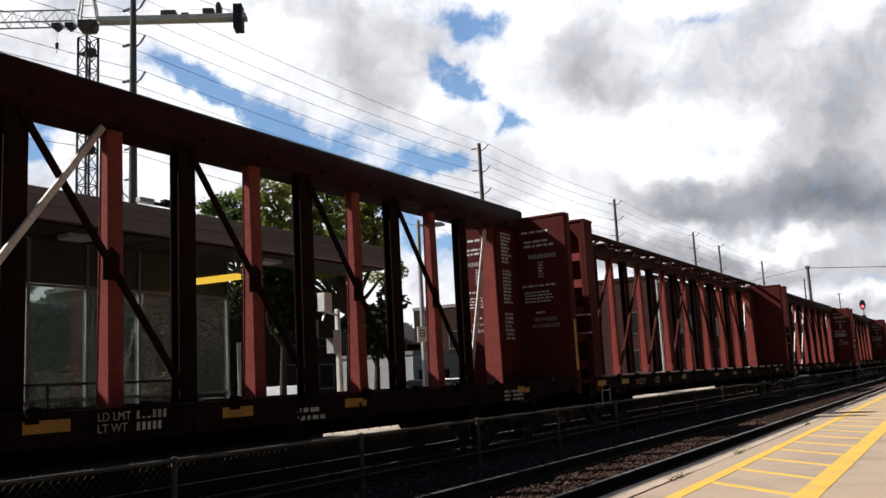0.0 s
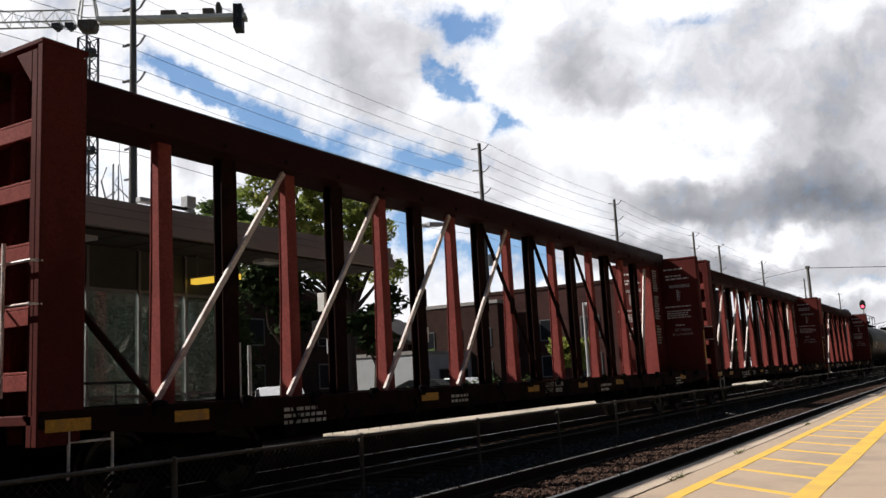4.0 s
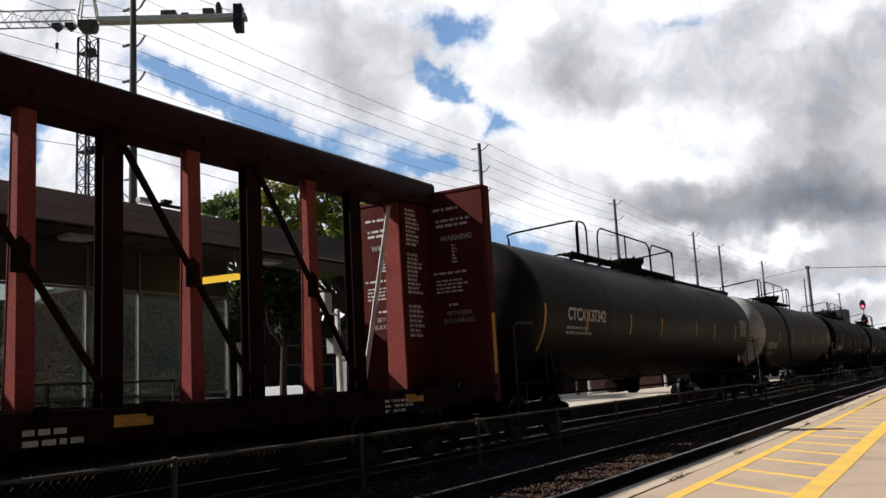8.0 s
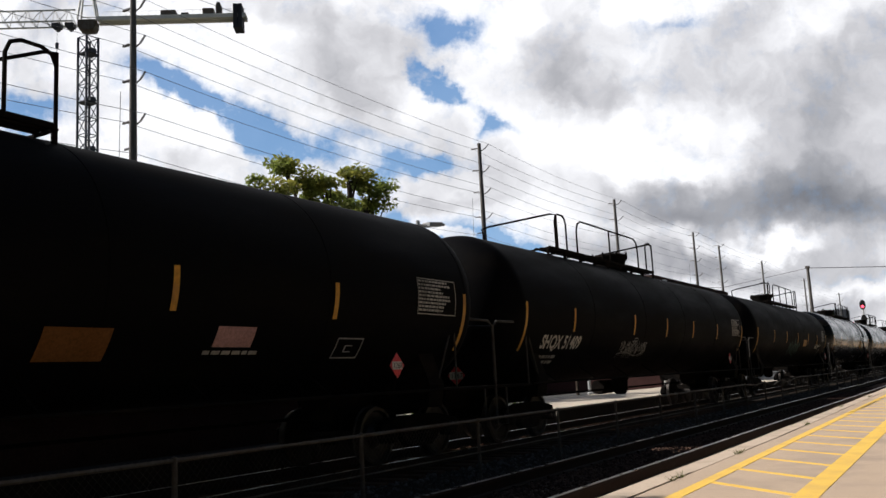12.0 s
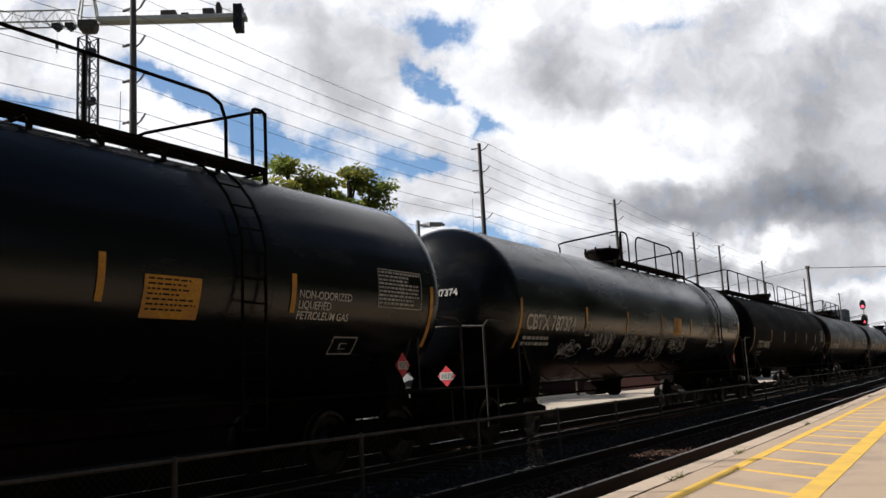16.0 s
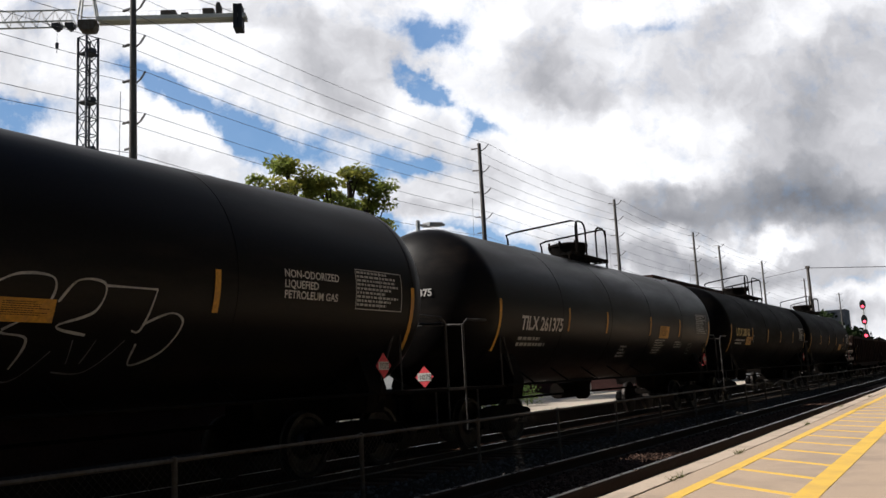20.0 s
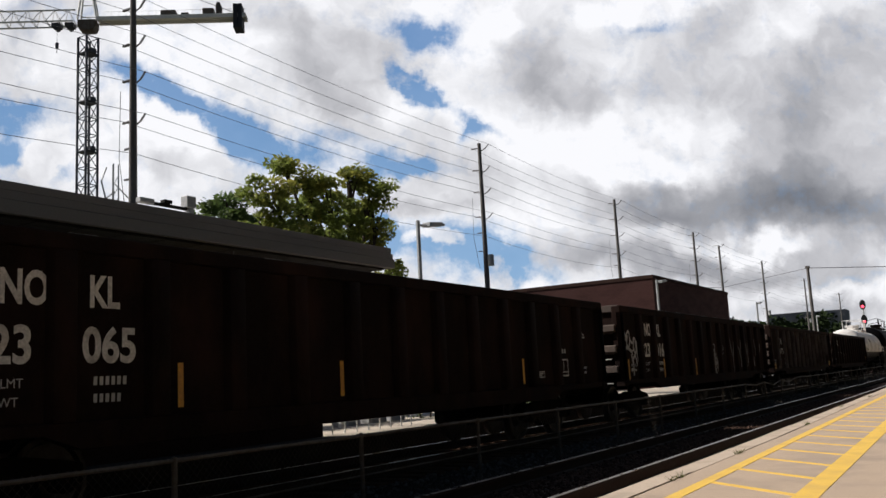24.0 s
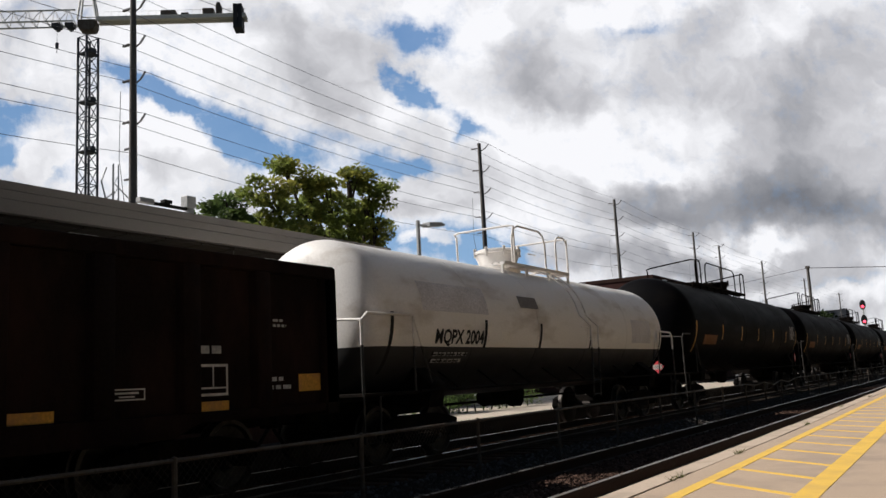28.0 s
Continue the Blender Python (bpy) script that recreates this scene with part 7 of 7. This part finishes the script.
for x, h in ((24.95, 6.6), (50.9, 6.4), (78.0, 6.4), (110.0, 6.4)):
    street_lamp(x, 16.0, h)
for x in (45.4, 66.0):
    street_lamp(x, 18.5, 5.0, 1.2, "short pale lamp by the car park")
sg = thing("platform_sign", "white notice plate on the lamp post", "sign", pose(24.72, 15.86, 2.83))
bm = B()
quad_box(bm, (-0.33, -0.02, -0.25), (0.33, 0.02, 0.25))
part("plate", bm, M["whitepaint"], sg, "", 0.006)
bars(sg, -0.24, -0.12, 0.48, 0.28, 3, -0.026, M["blackletter"], 3)

post = thing("equipment_post", "white post with pale equipment boxes on the far platform", "post", pose(18.05, 14.2, 0.2))
bm = B()
quad_box(bm, (-0.055, -0.055, 0), (0.055, 0.055, 3.05))
part("post", bm, M["whitepaint"], post, "", 0.01)
for x, z, w, hh, m_ in ((-0.5, 3.2, 0.15, 0.24, "whitepaint"), (-0.62, 2.5, 0.28, 0.22, "signalblack"), (-0.2, 2.2, 0.14, 0.3, "cabinet")):
    bm = B()
    quad_box(bm, (x - w, -0.12, z - hh), (x + w, 0.12, z + hh))
    part("equipment_box", bm, M[m_], post, "", 0.012)
bm = B()
tube(bm, [(0, 0, 2.9), (-0.5, 0, 2.96), (-0.62, 0, 2.7)], 0.03, 6)
part("bracket", bm, M["lamp"], post)

sig = thing("railway_signal", "three-head railway signal showing red lights", "signal", pose(115.0, 11.5, 0.0))
bm = B()
tube(bm, [(0, 0, -0.5), (0, 0, 8.0)], 0.09, 10)
part("mast", bm, M["lamp"], sig)
for z in (7.65, 5.87, 4.17):
    bm = B()
    prism(bm, [(-0.34 * math.sin(a * math.pi / 8), z + 0.6 * math.cos(a * math.pi / 8)) for a in range(16)], -0.24, -0.16, "x")
    b = part("signal_head", bm, M["signalblack"], sig, "black oval signal head")
    bm = B()
    lathe(bm, [(-0.3, 0.0), (-0.3, 0.15), (-0.25, 0.17), (-0.24, 0.17)], 16, "x", (0, 0, z - 0.2))
    part("red_lens", bm, M["redlamp"], b, "lit red lens")
    bm = B()
    for q in range(9):
        a0 = math.pi * (q / 8)
        quad_box(bm, (-0.55, 0.2 * math.cos(a0) - 0.03, z - 0.2 + 0.2 * math.sin(a0) - 0.01), (-0.24, 0.2 * math.cos(a0) + 0.03, z - 0.2 + 0.2 * math.sin(a0) + 0.01))
    part("hood", bm, M["signalblack"], b)
bm = B()
for y in (-0.2, 0.2):
    tube(bm, [(0.25, y, 0), (0.25, y, 7.6)], 0.02, 4)
for i in range(22):
    tube(bm, [(0.25, -0.2, 0.3 + i * 0.33), (0.25, 0.2, 0.3 + i * 0.33)], 0.014, 4)
part("ladder", bm, M["lamp"], sig)


# ---- buildings and parked cars beyond ----
def building(name, x0, x1, y0, y1, h, material, label, windows=(), z0=-0.05, parapet=0.25, turn=0.0):
    b = thing(name, label, "building", pose((x0 + x1) / 2, (y0 + y1) / 2, z0, 0, 0, turn))
    hx, hy = (x1 - x0) / 2, (y1 - y0) / 2
    for lo, hi in (((-hx, -hy, -0.7), (-hx + 0.3, hy, h)), ((hx - 0.3, -hy, -0.7), (hx, hy, h)), ((-hx + 0.301, -hy, -0.7), (hx - 0.301, -hy + 0.3, h)), ((-hx + 0.301, hy - 0.3, -0.7), (hx - 0.301, hy, h))):
        bm = B()
        quad_box(bm, lo, hi)
        part("wall", bm, M[material], b)
    bm = B()
    quad_box(bm, (-hx + 0.31, -hy + 0.31, h - 0.5), (hx - 0.31, hy - 0.31, h - 0.3))
    part("roof", bm, M["roof"], b)
    bm = B()
    quad_box(bm, (-hx - 0.06, -hy - 0.06, h), (hx + 0.06, hy + 0.06, h + parapet))
    part("coping", bm, M["roof" if material != "brick" else "wallbrick"], b)
    for face, rows, cols, z, ww, wh in windows:
        for r in range(rows):
            for c in range(cols):
                f = (c + 0.5) / cols
                zz = z + r * (wh + 1.1)
                if face == "x":
                    y = -hy + f * 2 * hy
                    lo, hi = (-hx - 0.05, y - ww / 2, zz), (-hx + 0.05, y + ww / 2, zz + wh)
                else:
                    x = -hx + f * 2 * hx
                    lo, hi = (x - ww / 2, -hy - 0.05, zz), (x + ww / 2, -hy + 0.05, zz + wh)
                bm = B()
                quad_box(bm, lo, hi)
                w = part("window", bm, M["frame"], b)
                bm = B()
                if face == "x":
                    quad_box(bm, (lo[0] - 0.01, lo[1] + 0.08, lo[2] + 0.08), (lo[0] + 0.02, hi[1] - 0.08, hi[2] - 0.08))
                else:
                    quad_box(bm, (lo[0] + 0.08, lo[1] - 0.01, lo[2] + 0.08), (hi[0] - 0.08, lo[1] + 0.02, hi[2] - 0.08))
                part("pane", bm, M["darkglass"], w)
    return b


building("brick_building", 60.5, 82.0, 19.3, 32.5, 7.75, "brick", "two-storey red-brown brick building with dark windows", [("x", 2, 4, 1.2, 1.5, 1.6), ("y", 2, 6, 1.2, 1.6, 1.6)])
building("low_building", 58.0, 60.0, 30.5, 38.0, 6.9, "wallbrick", "lower dark brick wing", [("x", 2, 3, 1.2, 1.2, 1.4)])
building("brown_building", 30.0, 46.0, 36.0, 44.0, 7.2, "wallbrick", "dark brown brick building behind the station", [("y", 2, 5, 1.2, 1.5, 1.6)])
building("grey_shed", 50.0, 58.0, 33.0, 39.0, 3.2, "cabinet", "low grey shed beyond the car park", [("y", 1, 3, 1.0, 1.4, 1.2)])
# pitched-roof house behind the car park
hs = thing("house", "dark brick house with pitched roof behind the car park", "house", pose(60.0, 43.0, -0.05, 0, 0, 20))
bm = B()
quad_box(bm, (-6, -4, -0.7), (6, 4, 4.2))
part("wall", bm, M["wallbrick"], hs)
bm = B()
prism(bm, [(-4.6, 4.2), (4.6, 4.2), (0.4, 7.0), (-0.4, 7.0)], -6.4, 6.4, "x")
rf = part("roof", bm, M["soffit"], hs, "dark pitched roof")
bm = B()
quad_box(bm, (2.4, -0.4, 5.8), (3.2, 0.4, 8.0))
part("chimney", bm, M["brick"], rf)
for x in (-4, -1.3, 1.3, 4):
    bm = B()
    quad_box(bm, (x - 0.5, -4.05, 1.2), (x + 0.5, -3.98, 2.7))
    w = part("window", bm, M["frame"], hs)
    bm = B()
    quad_box(bm, (x - 0.42, -4.06, 1.28), (x + 0.42, -4.04, 2.62))
    part("pane", bm, M["darkglass"], w)


def parked_car(x, y, turn, paint, label):
    c = thing("parked_car", label, "car", pose(x, y, -0.05, 0, 0, turn), "cars in the car park")
    bm = B()
    out = [(-2.2, 0.35), (-2.25, 0.75), (-2.0, 0.95), (-1.2, 1.02), (-0.6, 1.42), (0.7, 1.45), (1.5, 1.05), (2.15, 0.95), (2.25, 0.6), (2.2, 0.35)]
    prism(bm, out, -0.85, 0.85, "y")
    part("body", bm, M[paint], c, "", 0.05)
    for s in (-1, 1):
        bm = B()
        prism(bm, [(-1.0, 1.04), (-0.55, 1.36), (0.62, 1.38), (1.25, 1.06)], s * 0.852, s * 0.858, "y")
        part("side_window", bm, M["darkglass"], c)
        for xw in (-1.4, 1.4):
            bm = B()
            lathe(bm, [(s * 0.68, 0.0), (s * 0.68, 0.31), (s * 0.88, 0.33), (s * 0.88, 0.2), (s * 0.86, 0.0)], 18, "y", (xw, 0, 0.32))
            part("wheel", bm, M["rubber"], c)
        for xl in (-2.24, 2.22):
            bm = B()
            quad_box(bm, (xl - 0.03, s * 0.7 - 0.14, 0.66), (xl + 0.03, s * 0.7 + 0.14, 0.8))
            part("headlight", bm, M["lamp"], c)
    return c


for k, (x, y, t, paint, label) in enumerate(((27.2, 24.5, 48, "carwhite", "white car parked behind the station"), (23.0, 25.0, 85, "carwhite", "white car in the car park"),
                                             (38.4, 24.5, 100, "signalblack", "dark car in the car park"), (41.5, 24.2, 95, "carwhite", "white car in the car park"),
                                             (45.0, 26.0, 90, "cabinet", "silver car in the car park"))):
    parked_car(x, y, t, paint, label)

# equipment cabinets on the far platform
for x, w in ((19.2, 0.3), (20.3, 0.42), (21.3, 0.35)):
    cb = thing("equipment_cabinet", "pale grey trackside equipment cabinet", "cabinet", pose(x, 14.9, 0.2), "cabinets on the far platform")
    bm = B()
    quad_box(bm, (-w, -0.25, 0.0), (w, 0.25, 0.9))
    part("body", bm, M["cabinet"], cb, "", 0.015)
    bm = B()
    quad_box(bm, (-w + 0.05, -0.262, 0.08), (w - 0.05, -0.25, 0.84))
    dr = part("door", bm, M["cabinet"], cb)
    bm = B()
    quad_box(bm, (w - 0.14, -0.285, 0.42), (w - 0.1, -0.262, 0.54))
    part("handle", bm, M["signalblack"], dr)

# tall dark hedge added behind the windscreen to keep the view through it dim
screen = thing("hedge", "tall dark green hedge added behind the glass to block the sky", "hedge", pose(10.0, 17.6, 0.0))
rnd = random.Random(33)
bm = B()
for k in range(24):
    x = -6.8 + k * 0.6
    tube(bm, [(x, 0.2, -0.1), (x + rnd.uniform(-0.2, 0.2), rnd.uniform(0.0, 0.3), 3.4)], [0.06, 0.02], 5)
part("stems", bm, M["bark"], screen)
# solid uneven core that lets no sky through the leaves
bm = B()
quad_box(bm, (-7.4, 0.05, 0.1), (8.3, 0.35, 3.3))
bmesh.ops.subdivide_edges(bm, edges=bm.edges[:], cuts=9, use_grid_fill=True)
for v in bm.verts:
    v.co += Vector((rnd.uniform(-0.1, 0.1), rnd.uniform(-0.22, 0.22), rnd.uniform(-0.15, 0.15)))
part("sky_blocking_core", bm, M["woods"], screen)
bm = B()
for k in range(330):
    leafy(bm, (rnd.uniform(-7.2, 8.4), rnd.uniform(-0.3, 0.5), rnd.uniform(0.2, 3.5)), 0.5, 84, 0.08, rnd, 0.9)
part("foliage", bm, M["woods"], screen)["kind"] = "stuff"

# low clipped hedge at the back of the far platform
hedge = thing("hedge", "low dark green hedge at the back of the far platform", "hedge", pose(26.0, 14.6, 0.2))
rnd = random.Random(91)
bm = B()
for k in range(14):
    x = -3.6 + k * 0.56
    tube(bm, [(x, 0, 0), (x + rnd.uniform(-0.2, 0.2), rnd.uniform(-0.1, 0.1), 0.7)], [0.03, 0.012], 5)
part("stems", bm, M["bark"], hedge)
bm = B()
for k in range(40):
    leafy(bm, (rnd.uniform(-3.9, 3.9), rnd.uniform(-0.3, 0.3), rnd.uniform(0.25, 0.85)), 0.4, 90, 0.055, rnd, 0.9)
part("foliage", bm, M["leafdark"], hedge)["kind"] = "stuff"

# belt of trees behind the car park and the station
rnd = random.Random(21)
for k in range(26):
    az = 25.0 + k * 1.6
    r = 82 + 14 * math.sin(k * 2.1)
    h = 7.0 + 2.2 * math.sin(k * 1.3 + 1) + (3.0 if az > 44 else 0.0)
    if 26 <= az <= 33:
        h = 5.0
    t = thing("background_tree", "dark green tree behind the car park", "tree", pose(r * math.cos(radians(az)), r * math.sin(radians(az)), -0.75), "trees behind the car park")
    bm = B()
    tube(bm, [(0, 0, 0), (0.1, 0, h * 0.5), (0, 0.1, h * 0.85)], [0.25, 0.18, 0.05], 7)
    part("trunk", bm, M["bark"], t)
    bm = B()
    for j in range(13):
        leafy(bm, (rnd.uniform(-1.9, 1.9), rnd.uniform(-1.9, 1.9), h * rnd.uniform(0.22, 0.9)), 1.0, 42, 0.32, rnd, 0.8)
    part("foliage", bm, M["leafdark"], t)["kind"] = "stuff"

# far skyline: woods and blocks
rnd = random.Random(77)
for k, (az, r, h) in enumerate(((15.3, 330, 20), (13.6, 340, 21), (12.0, 360, 20), (10.6, 380, 22), (9.2, 400, 24), (8.0, 420, 18), (6.6, 430, 13), (5.2, 450, 12), (4.0, 470, 15), (17.0, 330, 18))):
    x, y = r * math.cos(radians(az)), r * math.sin(radians(az))
    t = thing("distant_trees", "distant dark green clump of trees on the skyline", "trees", pose(x, y, -0.75))
    bm = B()
    for j in range(5):
        tube(bm, [(j * 3 - 6, j * 4 - 8, 0), (j * 3 - 6, j * 4 - 8, h * 0.6)], [0.5, 0.2], 5)
    part("trunk", bm, M["bark"], t)
    bm = B()
    for j in range(16):
        leafy(bm, (rnd.uniform(-10, 10), rnd.uniform(-16, 16), h * rnd.uniform(0.3, 0.82)), h * 0.2, 70, 1.3, rnd, 0.8)
    part("foliage", bm, M["woods"], t)["kind"] = "stuff"
for az, r, w, h in ((9.7, 600, 26, 32), (8.9, 620, 30, 28), (7.9, 640, 30, 34)):
    building("apartment_building", r * math.cos(radians(az)) - 10, r * math.cos(radians(az)) + 10, r * math.sin(radians(az)) - w / 2, r * math.sin(radians(az)) + w / 2, h, "farblock",
             "distant grey apartment block on the skyline", [("x", 5, 6, 6, 2.4, 3.0)])


# ---- ballast stones, sleepers and weeds ----
rnd = random.Random(8)
tie_bm = B()
quad_box(tie_bm, (-0.115, -1.3, -0.36), (0.115, 1.3, -0.19))
TIE = mesh_of("sleeper", tie_bm, M["tie"], 0.012)
plate_bm = B()
for s in (-1, 1):
    quad_box(plate_bm, (-0.1, s * 0.7535 - 0.17, -0.19), (0.1, s * 0.7535 + 0.17, -0.174))
    for u in (-0.13, 0.13):
        quad_box(plate_bm, (-0.05, s * 0.7535 + u - 0.02, -0.174), (0.05, s * 0.7535 + u + 0.02, -0.13))
PLATE = mesh_of("tie_plate", plate_bm, M["rail"], 0)
for k in range(110):
    x = 4.0 + k * 0.533
    put("sleeper", TIE, near_track, pose(x + rnd.uniform(-0.03, 0.03), NEAR_TRACK + rnd.uniform(-0.05, 0.05), rnd.uniform(-0.012, 0.012), 0, 0, rnd.uniform(-1, 1)))
    put("tie_plate", PLATE, near_track, pose(x, NEAR_TRACK, 0))
for k in range(60):
    x = 6.0 + k * 0.533
    put("sleeper", TIE, train_track, pose(x + rnd.uniform(-0.03, 0.03), TRAIN_TRACK, 0, 0, 0, rnd.uniform(-1, 1)))


def stones(name, count, x0, x1, ylo, yhi, size, seed, parent_label, height, material="stone"):
    """Broken stones lying on the ballast, as one mass."""
    r = random.Random(seed)
    verts, faces = [], []
    base = [(1, 0, 0), (-1, 0, 0), (0, 1, 0), (0, -1, 0), (0, 0, 1), (0, 0, -1)]
    tri = [(0, 2, 4), (2, 1, 4), (1, 3, 4), (3, 0, 4), (2, 0, 5), (1, 2, 5), (3, 1, 5), (0, 3, 5)]
    for _ in range(count):
        x = x0 + (x1 - x0) * r.random() ** 1.6
        y = r.uniform(ylo, yhi)
        s = size * r.uniform(0.5, 1.4)
        m = Euler((r.uniform(0, 6), r.uniform(0, 6), r.uniform(0, 6))).to_matrix()
        o = len(verts)
        z = height(y)
        for b in base:
            p = m @ (Vector(b) * s * r.uniform(0.6, 1.2))
            verts.append((x + p.x, y + p.y, z + p.z * 0.8 + s * 0.3))
        faces += [tuple(o + i for i in f) for f in tri]
    me = bpy.data.meshes.new(name)
    me.from_pydata(verts, [], faces)
    me.materials.append(M[material])
    ob = put(name, me)
    return tagged(ob, parent_label, "ballast", kind="stuff")


def bed(y):
    pts = [(3.3, -0.26), (5.9, -0.24), (6.4, -0.36), (7.2, -0.38), (7.7, -0.24), (10.3, -0.24)]
    for (a, za), (b, zb) in zip(pts, pts[1:]):
        if a <= y <= b:
            return za + (zb - za) * (y - a) / (b - a)
    return -0.24


stones("ballast_stones", 26000, 4, 60, 3.4, 7.9, 0.035, 1, "loose dark broken ballast stones", bed)
stones("track_ballast", 14000, 4, 48, 4.12, 5.36, 0.028, 2, "rust-brown ballast lying over the sleepers", lambda y: -0.175, "ruststone")

# weeds in the joint at the platform edge
for k, (x, dy) in enumerate(((9.4, -0.275), (12.2, -0.275), (17.6, -0.275), (24.0, -0.1), (30.0, -0.2))):
    r = random.Random(60 + k)
    w = thing("weed", "small dry weed growing in the platform joint", "weed", pose(x, platform_edge(x) + dy, P_Z), "weeds on the platform")
    bm = B()
    for _ in range(40):
        a, l, o = r.uniform(0, 6.28), r.uniform(0.03, 0.09), r.uniform(-0.22, 0.22)
        p = Vector((o, r.uniform(-0.03, 0.03), 0.0))
        q = p + Vector((math.cos(a) * l, math.sin(a) * l, l * 0.8))
        side = Vector((-math.sin(a), math.cos(a), 0)) * 0.006
        bm.faces.new([bm.verts.new(p - side), bm.verts.new(p + side), bm.verts.new(q)])
    part("blades", bm, M["grass"], w)

# unseen wooded bank behind the platform, added to close that side and block skylight
bm = B()
prism(bm, [(-60, -0.74), (-9.2, -0.74), (-14, 2.5), (-60, 9.0)], -120, 300, "x")
tagged(part("bank", bm, M["ground"]), "unseen dark wooded bank added behind the platform", "bank", kind="structure")
rnd = random.Random(3)
bm = B()
for k in range(900):
    x, y = rnd.uniform(-70, 150), rnd.uniform(-26, -12.5)
    leafy(bm, (x, y, rnd.uniform(2.0, 28)), 2.6, 26, 1.1, rnd, 0.9)
tagged(part("bank_woods", bm, M["woods"]), "unseen dense dark woods added on the bank to block sky light", "trees", kind="stuff")


def motions():
    """The train rolls past at a steady pace; the clouds drift."""
    for car, lead, wheels in CARS:
        walk(car, [(t, pose(lead - SPEED * t, TRAIN_TRACK, 0)) for t in (0, 7, 14, 21, 28)])
        # wheels turn while the car is near, a step short of a quarter turn at a time
        t0 = max(0.0, min(26.0, math.floor((lead - 22.0) / SPEED * 30) / 30))
        t1 = min(28.0, max(t0 + 0.5, math.floor((lead + 22.0) / SPEED * 30) / 30))
        if lead - SPEED * 28 > 40 or t1 <= t0:
            continue
        n = int(round((t1 - t0) * 30))
        turn = math.degrees(SPEED / 30 / 0.457)
        for w in wheels:
            x = w.location.x
            rows = [(t0 + i / 30, pose(x, 0, 0.457, 0, -turn * i, 0)) for i in range(n + 1)]
            if t0 > 0.02:
                rows.insert(0, (0, rows[0][1]))
            if t1 < 27.97:
                rows.append((28, rows[-1][1]))
            walk(w, rows)
    wind = MAP_EAST * -3.1 + Vector(MAP_AXIS) * 1.2
    walk(cloud_layer, [(t, pose(wind.x * (t - 14), wind.y * (t - 14), 0)) for t in (0, 7, 14, 21, 28)])


motions()
